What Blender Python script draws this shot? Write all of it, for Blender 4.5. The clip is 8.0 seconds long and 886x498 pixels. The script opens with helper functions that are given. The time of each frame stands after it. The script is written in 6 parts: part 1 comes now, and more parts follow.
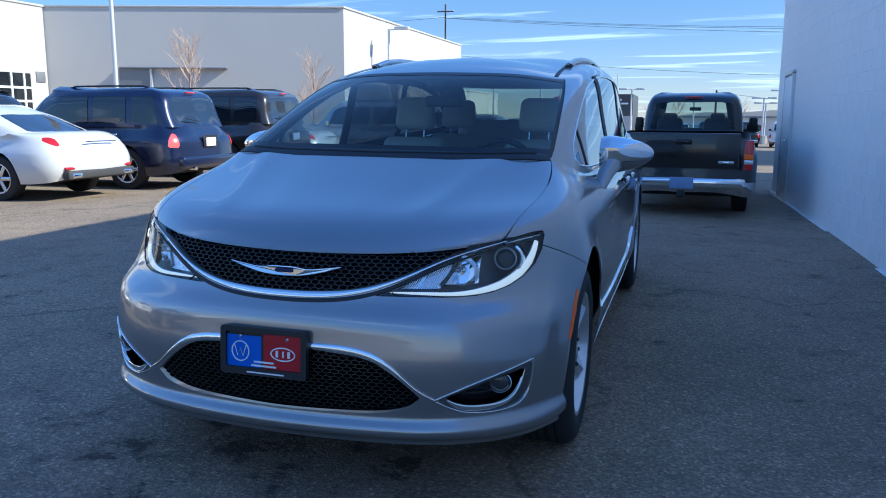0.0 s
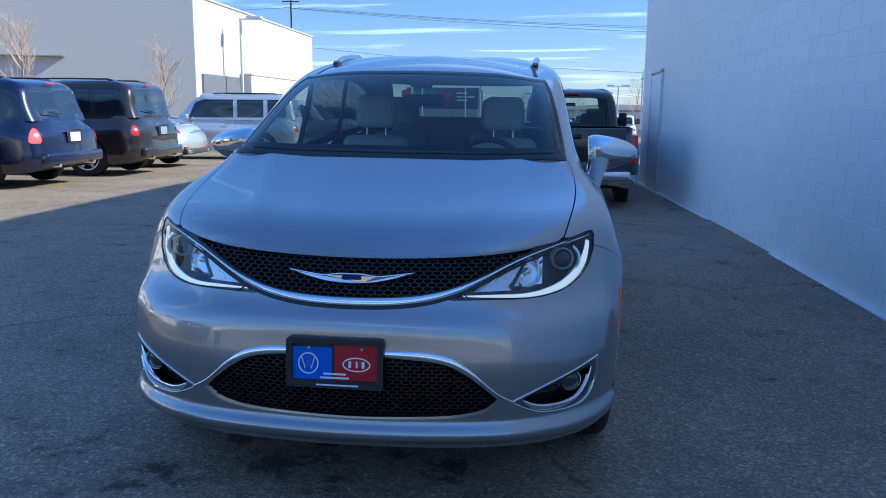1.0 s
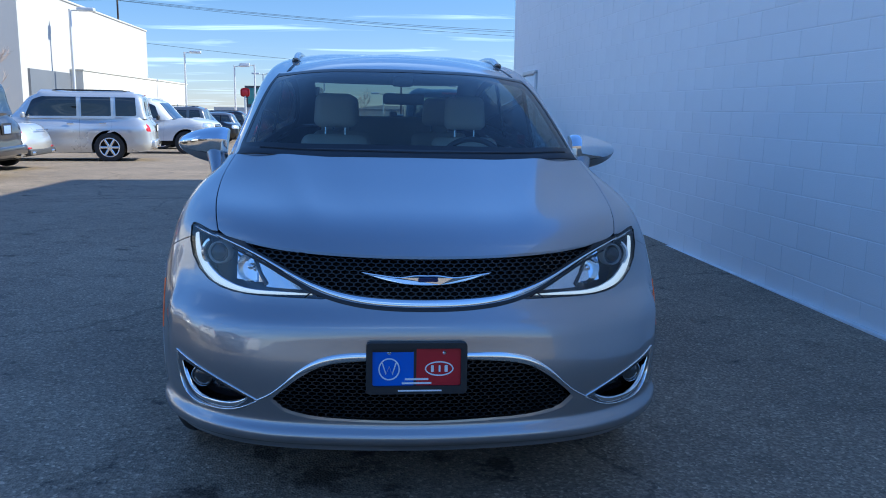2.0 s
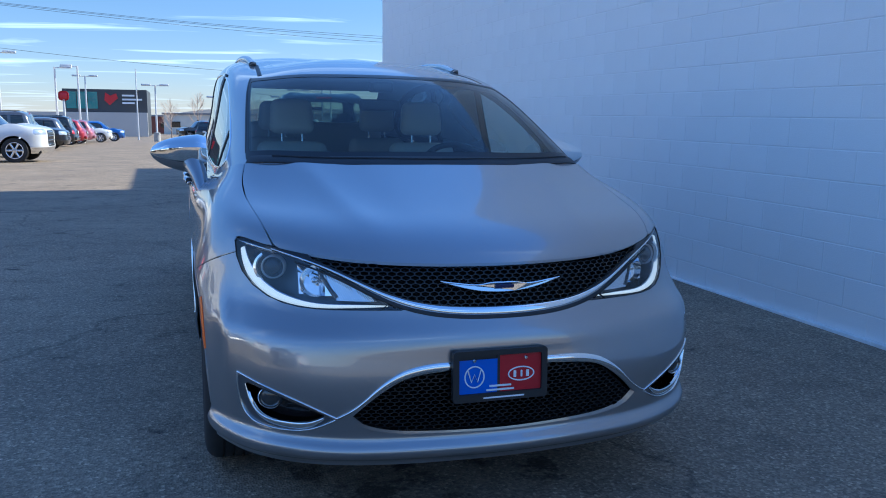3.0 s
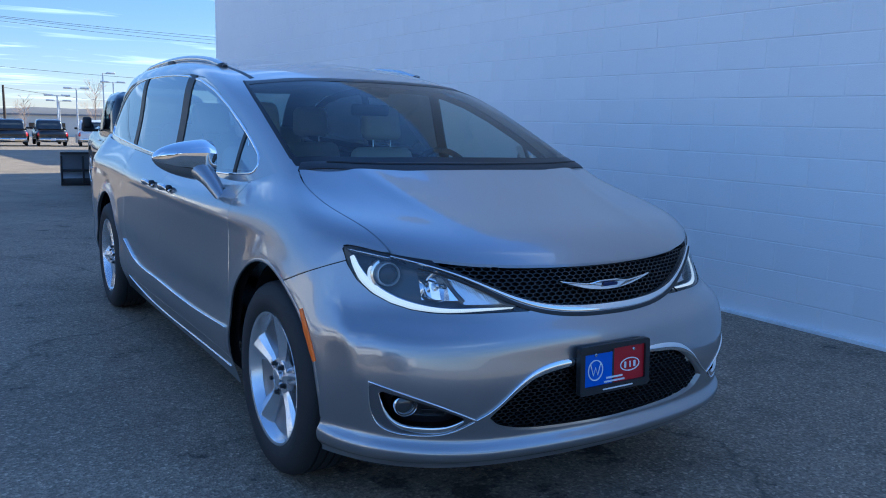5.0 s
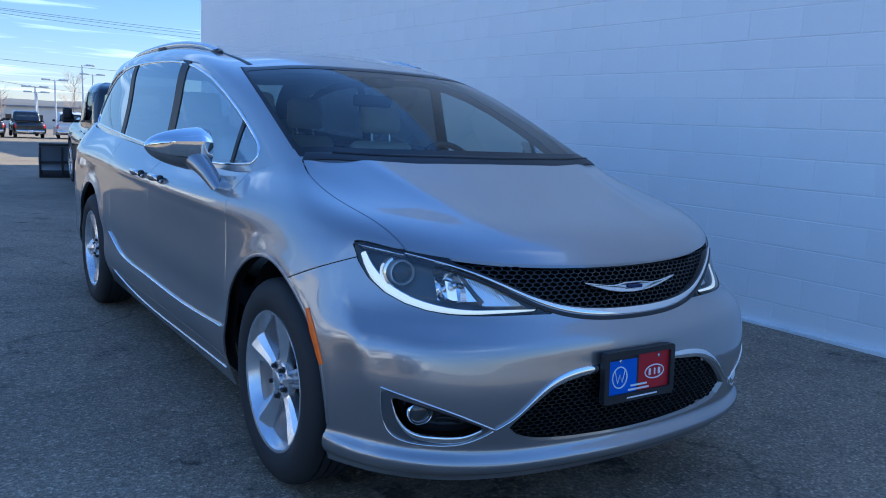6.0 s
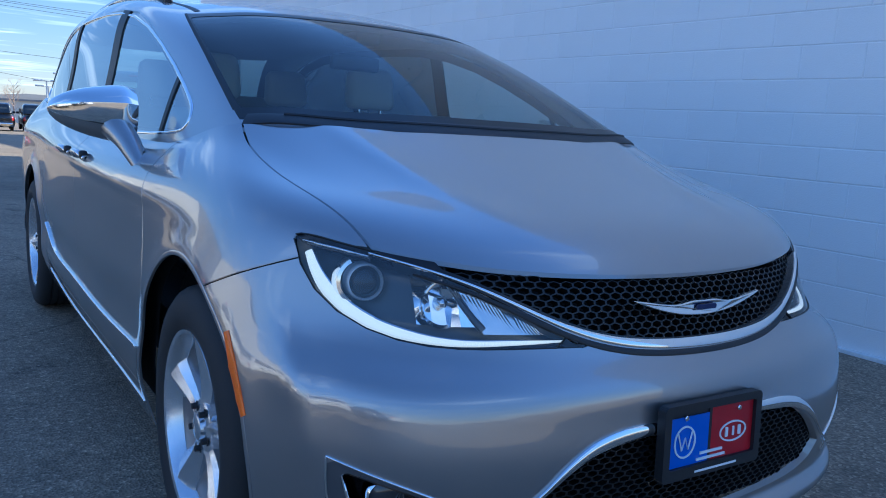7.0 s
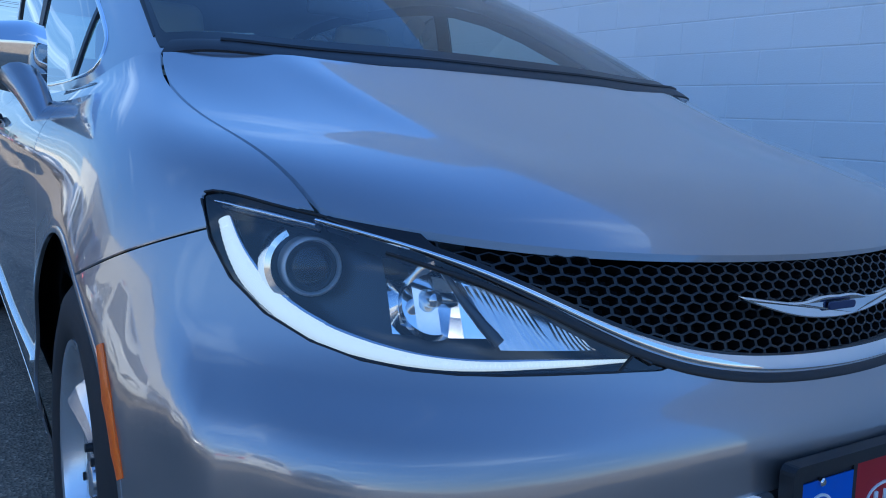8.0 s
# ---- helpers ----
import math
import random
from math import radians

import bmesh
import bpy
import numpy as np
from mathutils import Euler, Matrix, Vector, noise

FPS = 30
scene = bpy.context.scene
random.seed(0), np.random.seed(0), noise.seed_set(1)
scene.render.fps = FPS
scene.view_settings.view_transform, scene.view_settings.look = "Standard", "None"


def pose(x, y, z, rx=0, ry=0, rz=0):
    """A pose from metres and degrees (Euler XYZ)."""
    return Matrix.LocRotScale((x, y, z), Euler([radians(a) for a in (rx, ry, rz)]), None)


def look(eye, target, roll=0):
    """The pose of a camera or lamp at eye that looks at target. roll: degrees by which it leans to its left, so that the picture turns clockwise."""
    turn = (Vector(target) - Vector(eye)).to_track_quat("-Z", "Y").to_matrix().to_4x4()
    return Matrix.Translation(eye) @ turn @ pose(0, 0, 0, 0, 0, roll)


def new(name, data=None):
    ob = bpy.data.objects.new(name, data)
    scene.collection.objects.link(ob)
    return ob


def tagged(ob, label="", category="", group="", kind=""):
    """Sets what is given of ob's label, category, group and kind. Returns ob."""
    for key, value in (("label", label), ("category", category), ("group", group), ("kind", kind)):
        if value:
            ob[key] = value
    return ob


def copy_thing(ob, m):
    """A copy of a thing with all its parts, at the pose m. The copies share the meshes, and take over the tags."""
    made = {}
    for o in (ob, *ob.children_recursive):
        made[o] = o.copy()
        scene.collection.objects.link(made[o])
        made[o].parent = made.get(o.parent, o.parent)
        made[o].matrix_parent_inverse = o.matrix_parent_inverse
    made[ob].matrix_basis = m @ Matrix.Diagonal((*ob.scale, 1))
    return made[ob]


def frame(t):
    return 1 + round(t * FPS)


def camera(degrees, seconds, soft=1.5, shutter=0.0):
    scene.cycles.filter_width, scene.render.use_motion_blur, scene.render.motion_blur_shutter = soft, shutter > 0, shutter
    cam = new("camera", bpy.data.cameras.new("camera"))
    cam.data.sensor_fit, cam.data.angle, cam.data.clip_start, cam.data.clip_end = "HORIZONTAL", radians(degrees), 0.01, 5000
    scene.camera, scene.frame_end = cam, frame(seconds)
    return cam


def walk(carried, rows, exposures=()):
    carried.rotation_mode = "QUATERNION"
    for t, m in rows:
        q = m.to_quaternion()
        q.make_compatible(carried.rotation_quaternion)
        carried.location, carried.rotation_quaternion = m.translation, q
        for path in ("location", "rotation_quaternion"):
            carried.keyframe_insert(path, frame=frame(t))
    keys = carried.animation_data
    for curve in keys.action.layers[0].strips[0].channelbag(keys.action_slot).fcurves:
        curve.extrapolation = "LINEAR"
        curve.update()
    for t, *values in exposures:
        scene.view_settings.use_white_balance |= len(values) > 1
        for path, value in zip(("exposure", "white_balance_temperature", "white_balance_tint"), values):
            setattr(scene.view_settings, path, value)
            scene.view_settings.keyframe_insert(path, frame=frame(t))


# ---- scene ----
cam = camera(58.0, 8.0, soft=1.0)
PATH = [
    (0, (1.289, -2.267, 1.332), (0.745, -0.372, 0.999), 0.2),
    (0.5, (0.928, -2.34, 1.344), (0.567, -0.403, 1.004), 0.4),
    (1, (0.553, -2.394, 1.362), (0.384, -0.432, 1.013), 0.5),
    (2.5, (-0.593, -2.306, 1.348), (-0.165, -0.382, 1.008), 0.9),
    (3, (-0.964, -2.204, 1.353), (-0.342, -0.332, 1.022), 0.7),
    (3.5, (-1.334, -2.113, 1.358), (-0.543, -0.304, 1.036), 0.4),
    (4, (-1.652, -1.957, 1.352), (-0.722, -0.215, 1.035), 0.2),
    (4.5, (-1.939, -1.849, 1.356), (-0.902, -0.168, 1.04), 0.3),
    (6, (-1.967, -1.606, 1.312), (-0.839, 0.015, 0.998), 2.4),
    (6.5, (-1.702, -1.313, 1.272), (-0.583, 0.316, 0.963), 3.0),
    (7, (-1.462, -0.983, 1.183), (-0.357, 0.654, 0.871), 3.2),
    (7.5, (-1.234, -0.702, 1.091), (-0.158, 0.957, 0.794), 3.0),
    (8, (-1.099, -0.497, 1.04), (-0.019, 1.158, 0.73), 2.9),
]
walk(cam, [(t, look(eye, target, roll)) for t, eye, target, roll in PATH], exposures=[(0.0, 1.58, 5130, -1), (2.5, 1.60, 5180, -1), (4.5, 1.70, 5230, -1), (6.0, 1.77, 5240, -1), (8.0, 1.72, 5220, -1)])

# ---- world, sun ----
SUN_FROM = Vector((8.5, 0.7, 5.7)).normalized()
SUN_EL = math.asin(SUN_FROM.z)
SUN_ROT = math.atan2(SUN_FROM.x, SUN_FROM.y)

world = bpy.data.worlds.new("sky")
scene.world = world
world.use_nodes = True
wn, wl = world.node_tree.nodes, world.node_tree.links
wn.clear()
w_out = wn.new("ShaderNodeOutputWorld")
w_bg = wn.new("ShaderNodeBackground")
w_sky = wn.new("ShaderNodeTexSky")
w_sky.sky_type = "NISHITA"
w_sky.sun_disc = False
w_sky.sun_elevation = SUN_EL
w_sky.sun_rotation = SUN_ROT
w_sky.altitude = 950
w_sky.air_density = 1.0
w_sky.dust_density = 0.15
w_sky.ozone_density = 1.2
w_bg.inputs["Strength"].default_value = 0.145
# thin high cloud, streaked along one direction
w_tc = wn.new("ShaderNodeTexCoord")
w_sep = wn.new("ShaderNodeSeparateXYZ")
w_div = wn.new("ShaderNodeMath"); w_div.operation = "ADD"; w_div.inputs[1].default_value = 0.06
w_px = wn.new("ShaderNodeMath"); w_px.operation = "DIVIDE"
w_py = wn.new("ShaderNodeMath"); w_py.operation = "DIVIDE"
w_com = wn.new("ShaderNodeCombineXYZ")
w_map = wn.new("ShaderNodeMapping")
w_map.inputs["Rotation"].default_value = (0, 0, radians(-22))
w_map.inputs["Scale"].default_value = (0.42, 1.35, 1.0)
w_noise = wn.new("ShaderNodeTexNoise")
w_noise.inputs["Scale"].default_value = 1.3
w_noise.inputs["Detail"].default_value = 7.0
w_noise.inputs["Roughness"].default_value = 0.56
w_noise.inputs["Distortion"].default_value = 0.5
w_ramp = wn.new("ShaderNodeValToRGB")
w_ramp.color_ramp.elements[0].position = 0.55
w_ramp.color_ramp.elements[1].position = 0.80
w_ramp.color_ramp.elements[0].color = (0, 0, 0, 1)
w_ramp.color_ramp.elements[1].color = (0.75, 0.75, 0.75, 1)
w_mix = wn.new("ShaderNodeMixRGB")
w_mix.inputs["Color2"].default_value = (4.0, 4.3, 4.8, 1)
wl.new(w_tc.outputs["Generated"], w_sep.inputs[0])
wl.new(w_sep.outputs["Z"], w_div.inputs[0])
wl.new(w_sep.outputs["X"], w_px.inputs[0]); wl.new(w_div.outputs[0], w_px.inputs[1])
wl.new(w_sep.outputs["Y"], w_py.inputs[0]); wl.new(w_div.outputs[0], w_py.inputs[1])
wl.new(w_px.outputs[0], w_com.inputs[0]); wl.new(w_py.outputs[0], w_com.inputs[1])
wl.new(w_com.outputs[0], w_map.inputs[0])
wl.new(w_map.outputs[0], w_noise.inputs["Vector"])
wl.new(w_noise.outputs["Fac"], w_ramp.inputs[0])
wl.new(w_ramp.outputs[0], w_mix.inputs["Fac"])
w_hz = wn.new("ShaderNodeValToRGB")
w_hz.color_ramp.elements[0].position, w_hz.color_ramp.elements[0].color = 0.0, (0.245, 0.238, 0.300, 1)
w_hz.color_ramp.elements[1].position, w_hz.color_ramp.elements[1].color = 0.50, (0.50, 0.555, 0.68, 1)
w_e = w_hz.color_ramp.elements.new(0.12); w_e.color = (0.240, 0.252, 0.310, 1)
w_e3 = w_hz.color_ramp.elements.new(0.90); w_e3.color = (0.45, 0.52, 0.68, 1)
w_e2 = w_hz.color_ramp.elements.new(0.30); w_e2.color = (0.33, 0.375, 0.465, 1)
w_tint = wn.new("ShaderNodeMixRGB"); w_tint.blend_type = "MULTIPLY"; w_tint.inputs["Fac"].default_value = 1.0
wl.new(w_sep.outputs["Z"], w_hz.inputs[0])
wl.new(w_sky.outputs[0], w_tint.inputs["Color1"]); wl.new(w_hz.outputs[0], w_tint.inputs["Color2"])
wl.new(w_tint.outputs[0], w_mix.inputs["Color1"])
wl.new(w_mix.outputs[0], w_bg.inputs["Color"])
wl.new(w_bg.outputs[0], w_out.inputs["Surface"])

sun = new("sun", bpy.data.lights.new("sun", "SUN"))
sun.data.energy = 2.55
sun.data.angle = radians(0.53)
sun.data.color = (1.0, 0.82, 0.61)
sun.matrix_world = look(SUN_FROM * 60, (0, 0, 0))

# ---- materials ----
def mat(name, base, rough=0.5, metal=0.0, **more):
    """A plain surface with fine grain and slow stains. more: grain, stain, bump, scale, coat, spec, emit, emit_strength, alpha."""
    m = bpy.data.materials.new(name)
    m.use_nodes = True
    n, l = m.node_tree.nodes, m.node_tree.links
    b = n["Principled BSDF"]
    b.inputs["Roughness"].default_value = rough
    b.inputs["Metallic"].default_value = metal
    if "coat" in more:
        b.inputs["Coat Weight"].default_value = more["coat"]
        b.inputs["Coat Roughness"].default_value = more.get("coat_rough", 0.03)
    if "spec" in more:
        b.inputs["Specular IOR Level"].default_value = more["spec"]
    if "emit" in more:
        b.inputs["Emission Color"].default_value = (*more["emit"], 1)
        b.inputs["Emission Strength"].default_value = more.get("emit_strength", 1.0)
    grain, stain, scale = more.get("grain", 0.06), more.get("stain", 0.08), more.get("scale", 40.0)
    tc = n.new("ShaderNodeTexCoord")
    fine = n.new("ShaderNodeTexNoise"); fine.inputs["Scale"].default_value = scale
    fine.inputs["Detail"].default_value = 4.0
    slow = n.new("ShaderNodeTexNoise"); slow.inputs["Scale"].default_value = more.get("slow", 1.7)
    slow.inputs["Detail"].default_value = 5.0
    l.new(tc.outputs["Object"], fine.inputs["Vector"])
    l.new(tc.outputs["Object"], slow.inputs["Vector"])
    a = n.new("ShaderNodeMath"); a.operation = "MULTIPLY_ADD"
    a.inputs[1].default_value = 2 * grain; a.inputs[2].default_value = 1 - grain
    c = n.new("ShaderNodeMath"); c.operation = "MULTIPLY_ADD"
    c.inputs[1].default_value = 2 * stain; c.inputs[2].default_value = 1 - stain
    l.new(fine.outputs["Fac"], a.inputs[0])
    l.new(slow.outputs["Fac"], c.inputs[0])
    d = n.new("ShaderNodeMath"); d.operation = "MULTIPLY"
    l.new(a.outputs[0], d.inputs[0]); l.new(c.outputs[0], d.inputs[1])
    v = n.new("ShaderNodeVectorMath"); v.operation = "SCALE"
    v.inputs[0].default_value = base
    l.new(d.outputs[0], v.inputs["Scale"])
    l.new(v.outputs[0], b.inputs["Base Color"])
    r = n.new("ShaderNodeMath"); r.operation = "MULTIPLY_ADD"
    r.inputs[1].default_value = more.get("rough_var", 0.1); r.inputs[2].default_value = rough - more.get("rough_var", 0.1) / 2
    l.new(slow.outputs["Fac"], r.inputs[0])
    l.new(r.outputs[0], b.inputs["Roughness"])
    if more.get("bump"):
        u = n.new("ShaderNodeBump"); u.inputs["Strength"].default_value = more["bump"]
        u.inputs["Distance"].default_value = more.get("depth", 0.002)
        l.new(fine.outputs["Fac"], u.inputs["Height"])
        l.new(u.outputs[0], b.inputs["Normal"])
    return m


def glass(name, tint, gloss=0.02, ior=1.5, film=0.0):
    """A thin pane: clear tinted body with a mirror-like film by Fresnel."""
    m = bpy.data.materials.new(name)
    m.use_nodes = True
    n, l = m.node_tree.nodes, m.node_tree.links
    n.clear()
    out = n.new("ShaderNodeOutputMaterial")
    clear = n.new("ShaderNodeBsdfTransparent"); clear.inputs["Color"].default_value = (*tint, 1)
    shine = n.new("ShaderNodeBsdfGlossy"); shine.inputs["Roughness"].default_value = gloss
    shine.inputs["Color"].default_value = (1, 1, 1, 1)
    f0 = film + ((ior - 1) / (ior + 1)) ** 2
    fr = n.new("ShaderNodeLayerWeight"); fr.inputs["Blend"].default_value = 0.5
    rise = n.new("ShaderNodeMath"); rise.operation = "POWER"; rise.inputs[1].default_value = 5.7
    gain = n.new("ShaderNodeMath"); gain.operation = "MULTIPLY_ADD"; gain.use_clamp = True
    gain.inputs[1].default_value = 1.0 - f0; gain.inputs[2].default_value = f0
    mix = n.new("ShaderNodeMixShader")
    l.new(fr.outputs["Facing"], rise.inputs[0]); l.new(rise.outputs[0], gain.inputs[0]); l.new(gain.outputs[0], mix.inputs[0])
    l.new(clear.outputs[0], mix.inputs[1]); l.new(shine.outputs[0], mix.inputs[2])
    l.new(mix.outputs[0], out.inputs["Surface"])
    return m


def asphalt():
    """Worn asphalt: stone grains of several greys, patches of wear, oil spots and long thin cracks."""
    m = bpy.data.materials.new("asphalt")
    m.use_nodes = True
    n, l = m.node_tree.nodes, m.node_tree.links
    b = n["Principled BSDF"]
    tc = n.new("ShaderNodeTexCoord")
    stone = n.new("ShaderNodeTexVoronoi"); stone.inputs["Scale"].default_value = 95.0
    grain = n.new("ShaderNodeTexNoise"); grain.inputs["Scale"].default_value = 60.0; grain.inputs["Detail"].default_value = 6.0
    patch = n.new("ShaderNodeTexNoise"); patch.inputs["Scale"].default_value = 0.7; patch.inputs["Detail"].default_value = 6.0; patch.inputs["Roughness"].default_value = 0.6
    spot = n.new("ShaderNodeTexNoise"); spot.inputs["Scale"].default_value = 3.3; spot.inputs["Detail"].default_value = 5.0; spot.inputs["Roughness"].default_value = 0.68
    crack = n.new("ShaderNodeTexVoronoi"); crack.feature = "DISTANCE_TO_EDGE"; crack.inputs["Scale"].default_value = 0.15
    warp = n.new("ShaderNodeTexNoise"); warp.inputs["Scale"].default_value = 1.1; warp.inputs["Detail"].default_value = 6.0
    wmix = n.new("ShaderNodeVectorMath"); wmix.operation = "MULTIPLY_ADD"
    wmix.inputs[1].default_value = (1.4, 1.4, 0)
    for k in (stone, grain, patch, spot, warp):
        l.new(tc.outputs["Object"], k.inputs["Vector"])
    l.new(warp.outputs["Color"], wmix.inputs[0]); l.new(tc.outputs["Object"], wmix.inputs[2])
    l.new(wmix.outputs[0], crack.inputs["Vector"])

    def ramp(src, stops):
        r = n.new("ShaderNodeValToRGB")
        e = r.color_ramp.elements
        while len(e) < len(stops):
            e.new(0.5)
        for x, (p, g) in zip(e, stops):
            x.position = p; x.color = (g, g, g, 1)
        l.new(src, r.inputs[0])
        return r.outputs[0]

    def times(p, q):
        k = n.new("ShaderNodeMixRGB"); k.blend_type = "MULTIPLY"; k.inputs["Fac"].default_value = 1.0
        l.new(p, k.inputs["Color1"]); l.new(q, k.inputs["Color2"])
        return k.outputs[0]

    base = n.new("ShaderNodeMixRGB")
    base.inputs["Color1"].default_value = (0.252, 0.195, 0.136, 1)
    base.inputs["Color2"].default_value = (0.370, 0.287, 0.198, 1)
    l.new(ramp(patch.outputs["Fac"], [(0.3, 0.0), (0.7, 1.0)]), base.inputs["Fac"])
    sep = n.new("ShaderNodeSeparateColor"); l.new(stone.outputs["Color"], sep.inputs[0])
    col = times(base.outputs[0], ramp(sep.outputs[0], [(0.0, 0.62), (0.70, 0.98), (0.90, 1.15), (1.0, 1.75)]))
    col = times(col, ramp(grain.outputs["Fac"], [(0.3, 0.72), (0.7, 1.22)]))
    oil = n.new("ShaderNodeVectorMath"); oil.operation = "DISTANCE"; oil.inputs[1].default_value = (-0.35, 0.45, 0.0)
    l.new(tc.outputs["Object"], oil.inputs[0])
    near = n.new("ShaderNodeMapRange"); near.inputs["From Min"].default_value = 0.2; near.inputs["From Max"].default_value = 1.5
    near.inputs["To Min"].default_value = 0.125; near.inputs["To Max"].default_value = 0.0
    l.new(oil.outputs["Value"], near.inputs["Value"])
    drip = n.new("ShaderNodeMath"); drip.operation = "SUBTRACT"
    l.new(spot.outputs["Fac"], drip.inputs[0]); l.new(near.outputs[0], drip.inputs[1])
    col = times(col, ramp(drip.outputs[0], [(0.30, 0.25), (0.36, 0.80), (0.5, 1.0)]))
    col = times(col, ramp(crack.outputs["Distance"], [(0.0, 0.60), (0.0010, 0.78), (0.0024, 1.0)]))
    l.new(col, b.inputs["Base Color"])
    b.inputs["Roughness"].default_value = 0.86
    bump = n.new("ShaderNodeBump"); bump.inputs["Strength"].default_value = 0.55; bump.inputs["Distance"].default_value = 0.006
    hh = n.new("ShaderNodeMath"); hh.operation = "MULTIPLY_ADD"; hh.inputs[1].default_value = 0.5
    l.new(grain.outputs["Fac"], hh.inputs[0]); l.new(stone.outputs["Distance"], hh.inputs[2])
    l.new(hh.outputs[0], bump.inputs["Height"])
    l.new(bump.outputs[0], b.inputs["Normal"])
    return m


def car_paint(name, base, metal=0.75, rough=0.3, flake=0.05, coat_ior=1.5):
    m = mat(name, base, rough, metal, coat=1.0, coat_rough=0.02, grain=flake, stain=0.03, scale=900.0, rough_var=0.04)
    m.node_tree.nodes["Principled BSDF"].inputs["Coat IOR"].default_value = coat_ior
    return m


M_ASPHALT = asphalt()
M_SILVER = car_paint("silver_paint", (0.335, 0.328, 0.335), 0.80, 0.31, coat_ior=1.9)
M_CHROME = mat("chrome", (0.86, 0.87, 0.88), 0.07, 1.0, grain=0.01, stain=0.03, rough_var=0.03)
# Silver of the fog lamp surround, its dark reflection painted into the base colour.
M_SURROUND = mat("dark_reflection_silver", (0.16, 0.165, 0.18), 0.28, 0.7, coat=0.6)
M_SATIN = mat("satin_chrome", (0.70, 0.71, 0.73), 0.2, 1.0, grain=0.02, stain=0.04)
M_ALLOY = mat("silver_alloy", (0.76, 0.77, 0.79), 0.24, 0.82, coat=0.5, grain=0.03, stain=0.06)
M_BARREL = mat("dull_alloy", (0.30, 0.30, 0.31), 0.36, 0.8, grain=0.06, stain=0.2)
M_BLACKGLOSS = mat("black_gloss", (0.012, 0.012, 0.014), 0.18, 0.0, grain=0.05)
M_BLACK = mat("black_plastic", (0.018, 0.018, 0.02), 0.48, 0.0, grain=0.12, stain=0.15, bump=0.1, scale=400.0)
# Near-black: the shade inside gaps, arches and hollows is put into the colour.
M_VOID = mat("cavity_shade", (0.008, 0.008, 0.009), 0.8, 0.0)
M_RUBBER = mat("tyre_rubber", (0.022, 0.022, 0.023), 0.72, 0.0, grain=0.15, stain=0.25, bump=0.2, scale=160.0)
M_FRIT = mat("black_print", (0.010, 0.011, 0.013), 0.30, 0.0, spec=0.25)
M_SEAL = mat("rubber_seal", (0.012, 0.012, 0.013), 0.55, 0.0)
M_DISC = mat("brake_disc", (0.28, 0.27, 0.26), 0.38, 0.9, grain=0.1, stain=0.2)
M_WINDSHIELD = glass("windshield_glass", (0.64, 0.74, 0.73), 0.0, 1.45, 0.0)
M_TINT = glass("tinted_glass", (0.14, 0.16, 0.17), 0.0, 1.6, 0.32)
M_FRONTGLASS = glass("door_glass", (0.72, 0.81, 0.81), 0.0, 1.6, 0.30)
M_CLEAR = glass("clear_lens", (0.93, 0.95, 0.97), 0.0, 1.45, 0.03)
M_DRL = mat("daytime_light", (0.62, 0.64, 0.62), 0.3, 0.0, emit=(0.98, 0.98, 0.92), emit_strength=0.18)
M_BEZEL = mat("lamp_bezel", (0.022, 0.025, 0.032), 0.3, 0.3, coat=0.4)
M_AMBER = mat("amber_reflector", (1.0, 0.165, 0.004), 0.35, 0.0, coat=0.25, grain=0.15, scale=250.0)
M_LEATHER = mat("grey_leather", (0.62, 0.60, 0.55), 0.55, 0.0, grain=0.08, stain=0.12, bump=0.15, scale=220.0)
M_TRIM_DARK = mat("dark_trim", (0.03, 0.03, 0.032), 0.6, 0.0, grain=0.1)
M_HEADLINER = mat("headliner", (0.30, 0.295, 0.28), 0.9, 0.0)
M_REDLENS = mat("red_lens", (0.50, 0.012, 0.015), 0.16, 0.0, coat=1.0, grain=0.12, scale=120.0)
M_REDLIT = mat("red_lamp_lit", (0.7, 0.02, 0.02), 0.2, 0.0, coat=1.0, emit=(1.0, 0.05, 0.04), emit_strength=1.2)
M_PLATE_BLUE = mat("plate_blue", (0.02, 0.12, 0.60), 0.35, 0.0)
M_PLATE_RED = mat("plate_red", (0.42, 0.008, 0.02), 0.35, 0.0)
M_WHITE_INK = mat("white_ink", (0.82, 0.84, 0.86), 0.5, 0.0)
M_WALLPAINT = mat("white_wall_paint", (0.88, 0.885, 0.885), 0.62, 0.0, grain=0.03, stain=0.05, slow=0.45, bump=0.25, scale=120.0, depth=0.003)
M_CONCRETE = mat("concrete", (0.42, 0.40, 0.37), 0.85, 0.0, grain=0.15, stain=0.2, bump=0.3, scale=70.0)
M_GRILLE = mat("grille_plastic", (0.010, 0.010, 0.011), 0.38, 0.0, grain=0.1)
M_RAIL = mat("rail_grey", (0.62, 0.63, 0.65), 0.25, 0.95, grain=0.03, stain=0.05)
M_REARGLASS = glass("rear_glass", (0.34, 0.42, 0.41), 0.0, 1.5, 0.04)
M_RING = mat("bright_bezel", (0.86, 0.87, 0.88), 0.25, 0.35)

